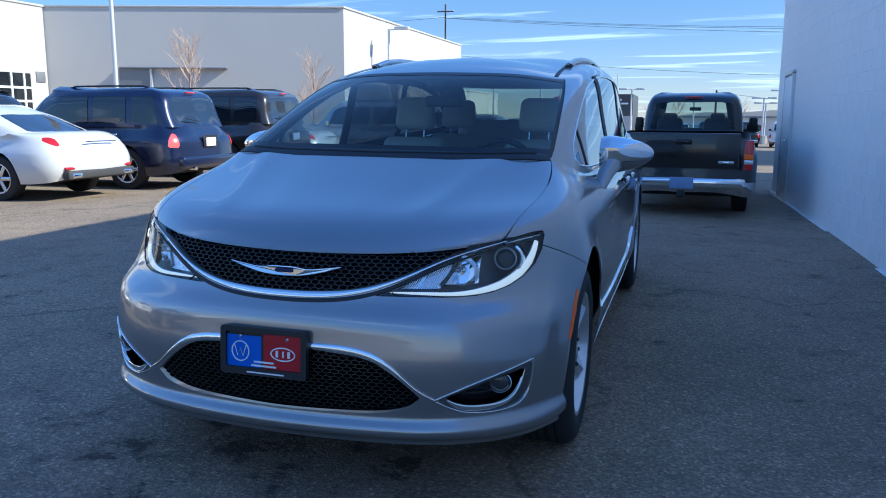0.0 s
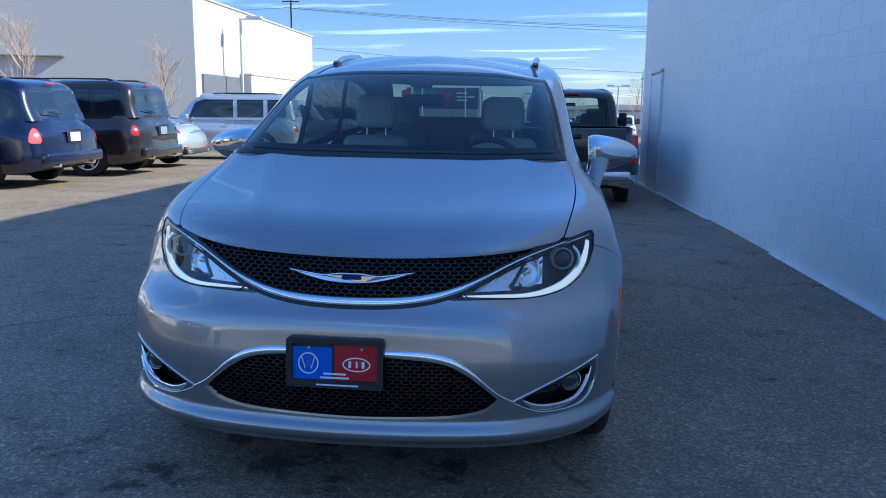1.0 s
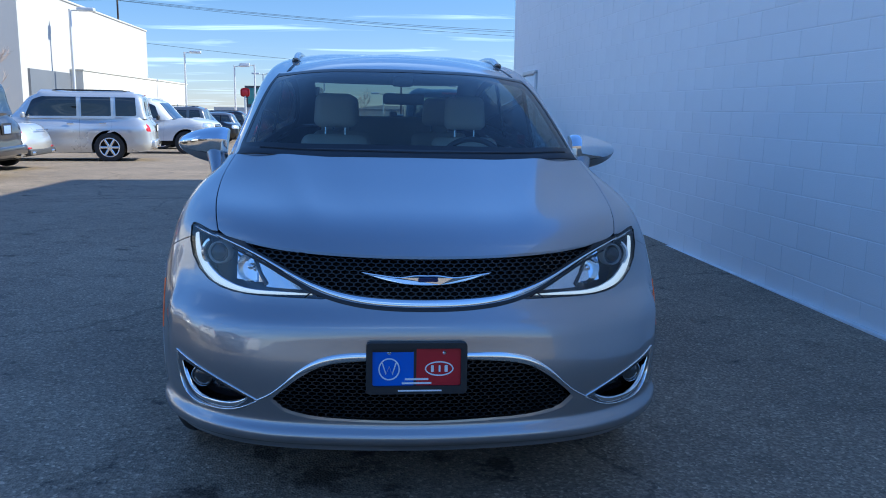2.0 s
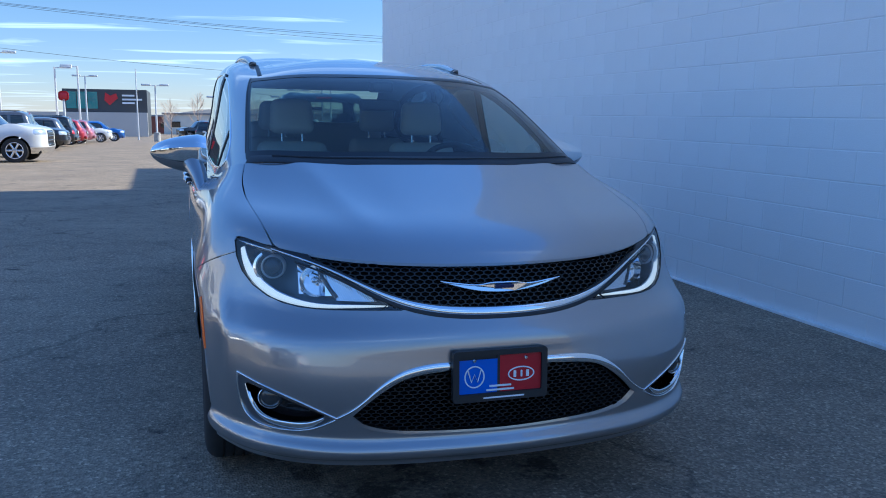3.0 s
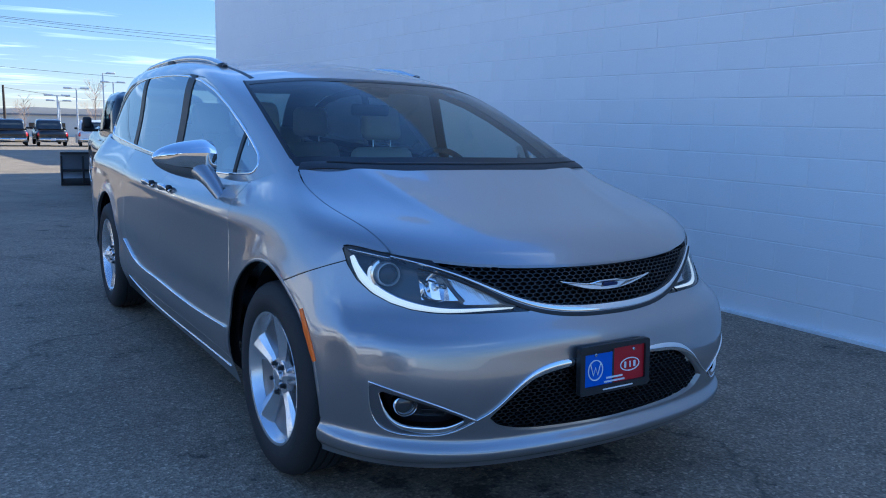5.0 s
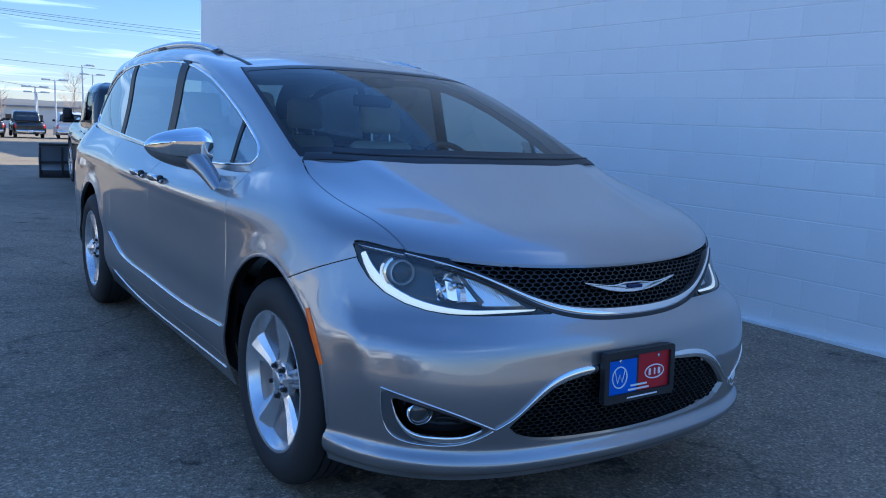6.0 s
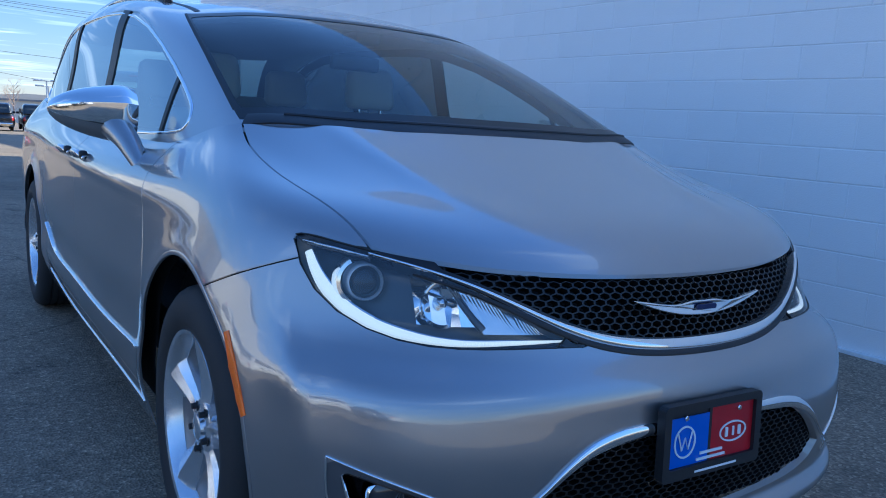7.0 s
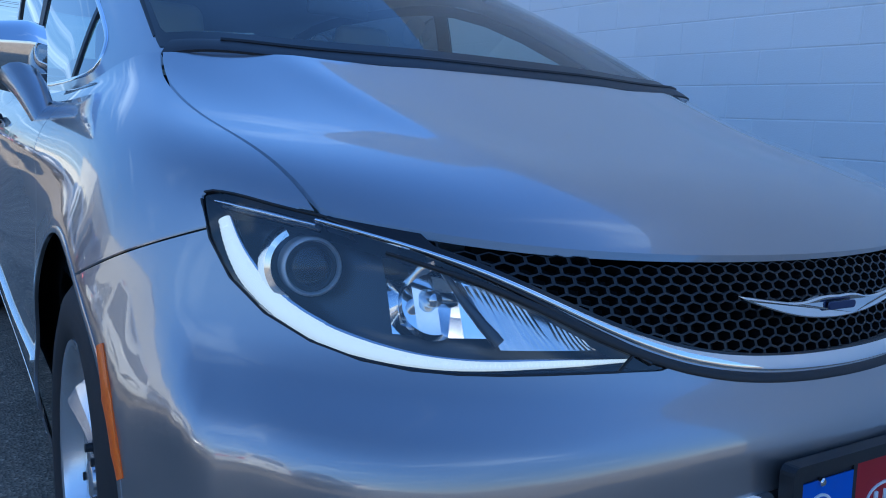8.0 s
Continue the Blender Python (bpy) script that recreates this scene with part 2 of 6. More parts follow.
# ---- shape tools ----
def spline(knots, pts, q):
    """Natural cubic spline through pts (rows) at knots, sampled at q."""
    t, p, q = np.asarray(knots, float), np.asarray(pts, float), np.asarray(q, float)
    if p.ndim == 1:
        p = p[:, None]
    m = len(t)
    h = np.diff(t)
    a = np.eye(m)
    r = np.zeros_like(p)
    for i in range(1, m - 1):
        a[i, i - 1:i + 2] = h[i - 1], 2 * (h[i - 1] + h[i]), h[i]
        r[i] = 6 * ((p[i + 1] - p[i]) / h[i] - (p[i] - p[i - 1]) / h[i - 1])
    k = np.linalg.solve(a, r)
    i = np.clip(np.searchsorted(t, q, side="right") - 1, 0, m - 2)
    d, hh = (q - t[i])[:, None], h[i][:, None]
    c1 = (p[i + 1] - p[i]) / hh - hh * (2 * k[i] + k[i + 1]) / 6
    return p[i] + d * c1 + d ** 2 * k[i] / 2 + d ** 3 * (k[i + 1] - k[i]) / (6 * hh)


def chord(p):
    p = np.asarray(p, float)
    return np.r_[0, np.cumsum(np.maximum(np.linalg.norm(np.diff(p, axis=0), axis=1), 1e-4))]


def smooth_line(pts, n):
    """n points along a smooth line through pts."""
    p = np.asarray(pts, float)
    if len(p) == 2:
        return p[0] + np.linspace(0, 1, n)[:, None] * (p[1] - p[0])
    c = chord(p)
    return spline(c, p, np.linspace(0, c[-1], n))


def outline(*runs, n=14):
    """A closed outline from smooth runs that meet in corners."""
    return np.concatenate([smooth_line(r, n)[:-1] for r in runs])


def inside(poly):
    """Signed distance to a closed outline, negative within, as a function of two arrays."""
    a = np.asarray(poly, float)
    b = np.roll(a, -1, axis=0)

    def f(u, v):
        p = np.stack([u, v], -1)[:, None, :]
        e = b - a
        w = p - a
        s = np.clip((w * e).sum(-1) / np.maximum((e * e).sum(-1), 1e-12), 0, 1)
        d = np.linalg.norm(w - s[..., None] * e, axis=-1).min(1)
        up = (a[:, 1] <= p[..., 1]) != (b[:, 1] <= p[..., 1])
        with np.errstate(divide="ignore", invalid="ignore"):
            xc = a[:, 0] + (p[..., 1] - a[:, 1]) / (b[:, 1] - a[:, 1]) * e[:, 0]
        odd = ((up & (p[..., 0] < xc)).sum(1) % 2) == 1
        return np.where(odd, -d, d)
    return f


def loft(curves, ns, nts, mirror_ends=True):
    """A sheet through feature lines (each a row of stations), as rows x y z s t nx ny nz, and faces.
    The first and last stations lie on the middle plane x = 0."""
    cs = [np.asarray(c, float) for c in curves]
    flip = np.array([-1.0, 1, 1])
    mean = np.mean([chord(c) for c in cs], axis=0)
    lines = []
    for c in cs:
        if mirror_ends:
            e = np.concatenate([c[2:0:-1] * flip, c, c[-2:-4:-1] * flip])
            k = np.r_[-mean[2:0:-1], mean, 2 * mean[-1] - mean[-2:-4:-1]]
        else:
            e, k = c, mean
        lines.append(spline(k, e, np.linspace(0, mean[-1], ns)))
    lines = np.stack(lines)
    s = np.linspace(0, mean[-1], ns)
    ts = np.concatenate([np.linspace(i, i + 1, m, endpoint=False) for i, m in enumerate(nts)] + [[len(nts)]])
    rows = []
    for i in range(ns):
        k = chord(lines[:, i])
        rows.append(spline(k, lines[:, i], np.interp(ts, np.arange(len(k)), k)))
    g = np.stack(rows)
    if mirror_ends:
        g[0, :, 0] = 0
        g[-1, :, 0] = 0
    gs, gt = np.gradient(g, axis=0), np.gradient(g, axis=1)
    if mirror_ends:
        gs[0, :, 1:] = 0
        gs[-1, :, 1:] = 0
    nrm = np.cross(gs, gt)
    nrm /= np.maximum(np.linalg.norm(nrm, axis=-1, keepdims=True), 1e-9)
    a, b = g.shape[:2]
    v = np.concatenate([g, np.broadcast_to(s[:, None, None], (a, b, 1)), np.broadcast_to(ts[None, :, None], (a, b, 1)), nrm], -1).reshape(-1, 8)
    f = [[i * b + j, (i + 1) * b + j, (i + 1) * b + j + 1, i * b + j + 1] for i in range(a - 1) for j in range(b - 1)]
    return v, f


def clip(sheet, fun, gap=0.0):
    """The part of a sheet where fun(rows) < -gap, cut cleanly along that line."""
    v, faces = sheet
    if not len(faces):
        return sheet
    d = fun(v) + gap
    rows, seen, out = list(v), {}, []

    def cross(i, j):
        key = (min(i, j), max(i, j))
        if key not in seen:
            w = d[i] / (d[i] - d[j])
            rows.append(v[i] + w * (v[j] - v[i]))
            seen[key] = len(rows) - 1
        return seen[key]

    for f in faces:
        sg = [d[i] < 0 for i in f]
        if all(sg):
            out.append(f)
        elif any(sg):
            g = []
            for a in range(len(f)):
                i, j = f[a], f[(a + 1) % len(f)]
                if d[i] < 0:
                    g.append(i)
                if (d[i] < 0) != (d[j] < 0):
                    g.append(cross(i, j))
            if len(g) > 2:
                out.append(g)
    used = sorted({i for f in out for i in f})
    at = {i: n for n, i in enumerate(used)}
    return np.array([rows[i] for i in used]).reshape(-1, 8), [[at[i] for i in f] for f in out]


def offset(sheet, dist):
    v, f = sheet
    v = v.copy()
    v[:, :3] += v[:, 5:8] * dist
    return v, f


def both(sheet):
    """A half sheet joined with its mirror image."""
    v, f = sheet
    w = v * np.array([-1, 1, 1, 1, 1, -1, 1, 1])
    n = len(v)
    return np.concatenate([v, w]), f + [[n + i for i in reversed(g)] for g in f]


def mirrored(sheet):
    v, f = sheet
    return v * np.array([-1, 1, 1, 1, 1, -1, 1, 1]), [list(reversed(g)) for g in f]


def rim(faces):
    """Directed boundary edges of a face list."""
    seen = {}
    for f in faces:
        for a in range(len(f)):
            seen[(f[a], f[(a + 1) % len(f)])] = 1
    return [e for e in seen if (e[1], e[0]) not in seen]


def sheet_mesh(name, sheet, flange=0.012):
    """A mesh from a sheet with its own smooth normals, and edges turned inward."""
    v, f = sheet
    pos, nrm = [tuple(r[:3]) for r in v], [tuple(r[5:8]) for r in v]
    faces = [list(g) for g in f]
    if flange:
        seen = {}
        for i, j in rim(f):
            if abs(v[i][0]) < 1e-4 and abs(v[j][0]) < 1e-4:
                continue
            quad = []
            for k in (i, j):
                if k not in seen:
                    seen[k] = len(pos)
                    p, q = Vector(v[k][:3]), Vector(v[k][5:8])
                    pos.append(tuple(p)); nrm.append(tuple(q))
                    pos.append(tuple(p - q * flange)); nrm.append(tuple(q))
                quad.append(seen[k])
            faces.append([quad[1], quad[0], quad[0] + 1, quad[1] + 1])
    me = bpy.data.meshes.new(name)
    me.from_pydata(pos, [], faces)
    me.polygons.foreach_set("use_smooth", [True] * len(faces))
    me.update()
    nf = len(f)
    me.polygons.foreach_set("use_smooth", [k < nf for k in range(len(faces))])
    me.normals_split_custom_set_from_vertices(nrm)
    me.validate()
    return me


def raw_mesh(name, verts, faces, smooth=False, angle=0.6):
    me = bpy.data.meshes.new(name)
    me.from_pydata([tuple(p) for p in verts], [], faces)
    me.update()
    if smooth:
        bm = bmesh.new()
        bm.from_mesh(me)
        for f in bm.faces:
            f.smooth = True
        for e in bm.edges:
            e.smooth = len(e.link_faces) == 2 and e.calc_face_angle(0) < angle
        bm.to_mesh(me)
        bm.free()
    return me


def part(name, me, material, parent=None, label="", at=None):
    """One mesh object under a thing or a part; me is a mesh or a bmesh."""
    if isinstance(me, bmesh.types.BMesh):
        bm = me
        me = bpy.data.meshes.new(name)
        bm.to_mesh(me)
        bm.free()
    ob = new(name, me)
    if material is not None and not me.materials:
        me.materials.append(material)
    if parent is not None:
        ob.parent = parent
    if at is not None:
        ob.matrix_local = at
    if label:
        ob["label"] = label
    return ob


def thing(name, label, category, m=None, group="", kind=""):
    ob = new(name)
    ob.empty_display_size = 0.1
    if m is not None:
        ob.matrix_basis = m
    return tagged(ob, label, category, group, kind)


def box(size, at=(0, 0, 0), bevel=0.0, taper=1.0, turn=None, seg=2):
    """A bmesh block with rounded edges. taper: the top's size as a share of the bottom's."""
    bm = bmesh.new()
    bmesh.ops.create_cube(bm, size=1.0)
    for v in bm.verts:
        k = taper if v.co.z > 0 else 1.0
        v.co = Vector((v.co.x * size[0] * k, v.co.y * size[1] * k, v.co.z * size[2]))
    if bevel:
        bmesh.ops.bevel(bm, geom=bm.edges[:], offset=bevel, segments=seg, affect="EDGES", profile=0.5)
        for f in bm.faces:
            f.smooth = True
    if turn is not None:
        bmesh.ops.transform(bm, matrix=turn, verts=bm.verts)
    bmesh.ops.translate(bm, vec=at, verts=bm.verts)
    return bm


def merge(*bms):
    """Several bmeshes in one."""
    out = bmesh.new()
    for b in bms:
        me = bpy.data.meshes.new("tmp")
        b.to_mesh(me)
        b.free()
        out.from_mesh(me)
        bpy.data.meshes.remove(me)
    return out


def lathe(profile, n=40, axis="x", close=False):
    """A turned shape: profile rows of (along, radius)."""
    vs, fs = [], []
    k = len(profile)
    for i in range(n):
        a = 2 * math.pi * i / n
        for u, r in profile:
            p = (u, r * math.cos(a), r * math.sin(a))
            vs.append(p if axis == "x" else ((p[1], u, p[2]) if axis == "y" else (p[1], p[2], u)))
    flip = axis in "xz"
    for i in range(n):
        j = (i + 1) % n
        for c in range(k - 1 + (1 if close else 0)):
            d = (c + 1) % k
            q = [i * k + c, j * k + c, j * k + d, i * k + d]
            fs.append(q if flip else q[::-1])
    return raw_mesh("lathe", vs, fs, True, 0.7)


def tube(pts, radius, n=8, flat=1.0, closed=False, cap=True, up=(0, 0, 1), radii=None):
    """A bar along pts. flat: the section's height as a share of its width."""
    p = [Vector(q) for q in pts]
    m = len(p)
    vs, fs = [], []
    for i in range(m):
        a, b = p[(i - 1) % m] if closed or i else p[0], p[(i + 1) % m] if closed or i < m - 1 else p[-1]
        d = (b - a).normalized()
        s = d.cross(Vector(up))
        if s.length < 1e-5:
            s = d.cross(Vector((0, 1, 0)))
        s.normalize()
        u = s.cross(d).normalized()
        r = radii[i] if radii is not None else radius
        for k in range(n):
            w = 2 * math.pi * k / n
            vs.append(p[i] + s * (r * math.cos(w)) + u * (r * flat * math.sin(w)))
    for i in range(m if closed else m - 1):
        j = (i + 1) % m
        for k in range(n):
            q = (k + 1) % n
            fs.append([i * n + k, i * n + q, j * n + q, j * n + k])
    if cap and not closed:
        fs.append(list(range(n))[::-1])
        fs.append([(m - 1) * n + k for k in range(n)])
    return raw_mesh("bar", vs, fs, True, 1.0)


def plate_mesh(poly, depth, axis="y", bevel=0.0):
    """A flat plate with a given outline (two coordinates) and thickness, facing -y (or up, for z)."""
    bm = bmesh.new()
    if axis == "y":
        vs = [bm.verts.new((x, 0, z)) for x, z in poly]
    elif axis == "x":
        vs = [bm.verts.new((0, x, z)) for x, z in poly]
    else:
        vs = [bm.verts.new((x, z, 0)) for x, z in poly]
    f = bm.faces.new(vs)
    bm.normal_update()
    way = {"y": (0, depth, 0), "x": (depth, 0, 0), "z": (0, 0, -depth)}[axis]
    g = bmesh.ops.extrude_face_region(bm, geom=[f])
    bmesh.ops.translate(bm, vec=way, verts=[q for q in g["geom"] if isinstance(q, bmesh.types.BMVert)])
    bmesh.ops.recalc_face_normals(bm, faces=bm.faces)
    if bevel:
        bmesh.ops.bevel(bm, geom=[e for e in bm.edges if e.calc_face_angle(0) > 0.6], offset=bevel, segments=2, affect="EDGES", profile=0.5)
    return bm


def frame_mesh(poly_out, poly_in, depth, axis="y"):
    """A flat ring between two outlines with the same number of points."""
    n = len(poly_out)
    def put(x, z, d):
        return (x, d, z) if axis == "y" else ((d, x, z) if axis == "x" else (x, z, d))
    vs = [put(x, z, 0) for x, z in poly_out] + [put(x, z, 0) for x, z in poly_in] + [put(x, z, depth) for x, z in poly_out] + [put(x, z, depth) for x, z in poly_in]
    fs = []
    for i in range(n):
        j = (i + 1) % n
        fs += [[i, j, n + j, n + i], [2 * n + j, 2 * n + i, 3 * n + i, 3 * n + j], [i, 2 * n + i, 2 * n + j, j], [n + j, 3 * n + j, 3 * n + i, n + i]]
    me = raw_mesh("ring", vs, fs)
    bm = bmesh.new(); bm.from_mesh(me)
    bmesh.ops.recalc_face_normals(bm, faces=bm.faces)
    return bm


def ellipse(rx, rz, n=32, cx=0.0, cz=0.0):
    return [(cx + rx * math.cos(2 * math.pi * i / n), cz + rz * math.sin(2 * math.pi * i / n)) for i in range(n)]


def rounded(w, h, r, n=5, cx=0.0, cz=0.0):
    pts = []
    for k, (sx, sz) in enumerate(((1, 1), (-1, 1), (-1, -1), (1, -1))):
        for i in range(n):
            a = math.pi / 2 * (k + i / (n - 1))
            pts.append((cx + sx * (w / 2 - r) + r * math.cos(a), cz + sz * (h / 2 - r) + r * math.sin(a)))
    return pts

# ---- ground and the white wall ----
def ground_z(y, x=0.0):
    """The yard is even round the minivan, with a slight cross fall, and falls gently away behind it."""
    d = y - 8.0
    return -0.019 * (d if d > 4 else (d + 4) ** 2 / 16 if d > -4 else 0.0) - 0.009 * min(max(x, -3.5), 3.5)


def yard():
    """One sheet of asphalt to the horizon."""
    xs = np.sort(np.r_[-900, -300, -120, np.linspace(-60.5, 39.5, 41), -3.5, 3.5, 120, 300, 900])
    ys = np.r_[-600, -150, -40, np.linspace(-12, 88, 101), 200, 500, 1500]
    vs = [(x, y, ground_z(y, x)) for x in xs for y in ys]
    m = len(ys)
    fs = [[i * m + j, (i + 1) * m + j, (i + 1) * m + j + 1, i * m + j + 1] for i in range(len(xs) - 1) for j in range(m - 1)]
    return raw_mesh("ground", vs, fs)


ground = part("ground", yard(), M_ASPHALT)
tagged(ground, "worn grey asphalt car park with oil spots and cracks", "ground", kind="structure")

WALL_X, WALL_END, WALL_TOP = 3.12, 14.2, 5.7
WALL_LEN = 18.2
wall_east = part("wall_east", box((5.0, WALL_LEN, WALL_TOP + 0.4), (WALL_X + 2.5045, WALL_END - WALL_LEN / 2, WALL_TOP / 2 - 0.2)), M_WALLPAINT)
tagged(wall_east, "white painted concrete block wall of a large building", "wall", kind="structure")
wall_back = part("wall_back", box((14.0, 26.9, WALL_TOP + 1.5), (WALL_X + 5.006 + 7.0, 22.9 - 13.45, WALL_TOP / 2 + 0.15)), M_WALLPAINT)
tagged(wall_back, "white set-back part of the large building", "wall", kind="structure")

# Unseen block, added and sized to cast the shadow across the far yard.
wall_far = part("wall_far", box((6.0, 23.5, 10.2), (19.0, 40.7, 4.2)), M_WALLPAINT)
tagged(wall_far, "unseen far building block, inferred from its shadow on the yard", "wall", kind="structure")

# ---- the silver minivan ----
VAN = thing("minivan", "silver metallic minivan with chrome trim beside a white wall", "minivan", pose(0.018, 0, 0, 0, 0.5, -0.8))

# feature lines of the lower body, from the front middle round the side to the rear middle
SX0 = [0.0, 0.30, 0.59, 0.825, 0.92, 0.93, 0.91, 0.91, 0.91, 0.90, 0.80, 0.42, 0.0]
SX1 = [0.0, 0.30, 0.60, 0.845, 0.936, 0.953, 0.945, 0.95, 0.95, 0.945, 0.84, 0.44, 0.0]
SX2 = [0.0, 0.30, 0.585, 0.838, 0.936, 0.960, 0.96, 0.97, 0.97, 0.96, 0.85, 0.45, 0.0]
SX3 = [0.0, 0.30, 0.575, 0.815, 0.925, 0.95, 0.95, 0.965, 0.965, 0.955, 0.85, 0.45, 0.0]
SX4 = [0.0, 0.29, 0.56, 0.79, 0.875, 0.905, 0.925, 0.945, 0.945, 0.93, 0.82, 0.43, 0.0]
SX5 = [0.0, 0.28, 0.53, 0.740, 0.818, 0.860, 0.885, 0.895, 0.90, 0.88, 0.78, 0.41, 0.0]
SX6 = [0.0, 0.28, 0.53, 0.735, 0.792, 0.832, 0.858, 0.873, 0.873, 0.84, 0.74, 0.39, 0.0]
SY0 = [0.116, 0.135, 0.204, 0.400, 0.630, 0.96, 1.60, 2.5, 3.5, 4.4, 4.95, 5.09, 5.11]
SY1 = [0.096, 0.116, 0.186, 0.389, 0.62, 0.96, 1.60, 2.5, 3.5, 4.4, 5.00, 5.15, 5.17]
SY2 = [0.106, 0.126, 0.199, 0.404, 0.629, 0.96, 1.60, 2.5, 3.5, 4.4, 5.02, 5.16, 5.18]
SY3 = [0.136, 0.161, 0.245, 0.455, 0.650, 0.96, 1.60, 2.5, 3.5, 4.4, 4.98, 5.11, 5.13]
SY4 = [0.200, 0.228, 0.325, 0.535, 0.71, 0.98, 1.60, 2.5, 3.5, 4.4, 4.92, 5.06, 5.08]
SY5 = [0.50, 0.52, 0.60, 0.76, 0.88, 1.08, 1.62, 2.5, 3.5, 4.4, 4.86, 5.00, 5.03]
SY6 = [0.955, 0.97, 1.025, 1.12, 1.21, 1.36, 1.75, 2.5, 3.5, 4.4, 4.83, 4.96, 4.99]
SZ0 = [0.236, 0.236, 0.236, 0.235, 0.232, 0.23, 0.23, 0.23, 0.23, 0.24, 0.29, 0.30, 0.30]
SZ1 = [0.322, 0.323, 0.328, 0.342, 0.362, 0.37, 0.36, 0.36, 0.36, 0.37, 0.40, 0.40, 0.40]
SZ2 = [0.640, 0.642, 0.652, 0.660, 0.635, 0.60, 0.60, 0.60, 0.60, 0.60, 0.62, 0.62, 0.62]
SZ3 = [0.715, 0.714, 0.714, 0.735, 0.765, 0.80, 0.81, 0.81, 0.81, 0.82, 0.84, 0.85, 0.85]
SZ4 = [0.872, 0.876, 0.892, 0.928, 0.952, 0.98, 0.995, 0.99, 1.00, 1.02, 1.04, 1.05, 1.05]
SZ5 = [1.012, 1.012, 1.014, 1.025, 1.040, 1.048, 1.038, 1.050, 1.085, 1.11, 1.13, 1.14, 1.14]
SZ6 = [1.152, 1.151, 1.149, 1.144, 1.130, 1.090, 1.066, 1.084, 1.123, 1.16, 1.20, 1.21, 1.21]
LOWER = loft([np.stack(c, 1) for c in ((SX0, SY0, SZ0), (SX1, SY1, SZ1), (SX2, SY2, SZ2), (SX3, SY3, SZ3), (SX4, SY4, SZ4), (SX5, SY5, SZ5), (SX6, SY6, SZ6))], 260, [12, 20, 12, 12, 14, 12])

# the glasshouse: base, middle, window top, roof rail, roof middle
GX = [[0.0, 0.28, 0.53, 0.732, 0.822, 0.856, 0.868, 0.868, 0.835, 0.72, 0.38, 0.0],
      [0.0, 0.27, 0.50, 0.685, 0.757, 0.787, 0.804, 0.809, 0.776, 0.665, 0.36, 0.0],
      [0.0, 0.25, 0.46, 0.615, 0.683, 0.718, 0.735, 0.735, 0.70, 0.60, 0.32, 0.0],
      [0.0, 0.20, 0.37, 0.500, 0.560, 0.600, 0.625, 0.625, 0.59, 0.49, 0.26, 0.0],
      [0.0] * 12]
GY = [[0.955, 0.97, 1.025, 1.125, 1.36, 1.80, 2.5, 3.5, 4.4, 4.82, 4.95, 4.98],
      [1.40, 1.42, 1.475, 1.570, 1.73, 2.05, 2.62, 3.5, 4.36, 4.74, 4.88, 4.91],
      [1.93, 1.945, 1.995, 2.075, 2.18, 2.37, 2.80, 3.5, 4.25, 4.60, 4.77, 4.80],
      [2.27, 2.285, 2.33, 2.40, 2.46, 2.58, 2.92, 3.5, 4.12, 4.42, 4.58, 4.61],
      [2.70, 2.71, 2.73, 2.77, 2.80, 2.86, 3.08, 3.5, 3.98, 4.18, 4.28, 4.30]]
GZ = [[1.147, 1.146, 1.145, 1.140, 1.090, 1.066, 1.084, 1.123, 1.16, 1.20, 1.21, 1.21],
      [1.365, 1.364, 1.358, 1.345, 1.335, 1.350, 1.375, 1.39, 1.40, 1.41, 1.41, 1.41],
      [1.560, 1.557, 1.548, 1.530, 1.535, 1.560, 1.600, 1.62, 1.61, 1.595, 1.59, 1.59],
      [1.632, 1.629, 1.620, 1.605, 1.603, 1.618, 1.655, 1.672, 1.66, 1.65, 1.645, 1.645],
      [1.682, 1.682, 1.682, 1.682, 1.683, 1.685, 1.695, 1.700, 1.695, 1.688, 1.684, 1.684]]
UPPER = loft([np.stack(c, 1) for c in zip(GX, GY, GZ)], 240, [14, 14, 8, 8])


def X(v): return v[:, 0]
def Y(v): return v[:, 1]
def Z(v): return v[:, 2]
def T(v): return v[:, 4]


FRONT_AXLE, REAR_AXLE, HUB_Z, TYRE_R = 0.96, 4.05, 0.368, 0.368
# outlines in the front view (x, z), one side
HEADLAMP = outline([(0.823, 0.917), (0.821, 0.868), (0.786, 0.795), (0.71, 0.748), (0.61, 0.734), (0.48, 0.736), (0.302, 0.736)],
                   [(0.302, 0.736), (0.42, 0.788), (0.55, 0.852), (0.705, 0.909)], [(0.705, 0.909), (0.760, 0.9205), (0.806, 0.929), (0.818, 0.9265), (0.823, 0.917)])
GRILLE_LOW = [(0.0, 0.730), (0.18, 0.736), (0.31, 0.757), (0.42, 0.796), (0.55, 0.854), (0.66, 0.889), (0.72, 0.904)]
LOWER_GRILLE = outline([(-0.2, 0.556), (0.0, 0.558), (0.20, 0.556), (0.34, 0.532), (0.44, 0.468), (0.505, 0.408)], [(0.505, 0.408), (0.472, 0.376), (0.41, 0.356), (0.25, 0.345), (0.0, 0.341), (-0.25, 0.345)], [(-0.25, 0.345), (-0.2, 0.556)])
FOG = outline([(0.836, 0.522), (0.76, 0.495), (0.66, 0.456), (0.545, 0.404)], [(0.545, 0.404), (0.60, 0.366), (0.70, 0.350), (0.79, 0.358), (0.826, 0.41), (0.836, 0.522)])
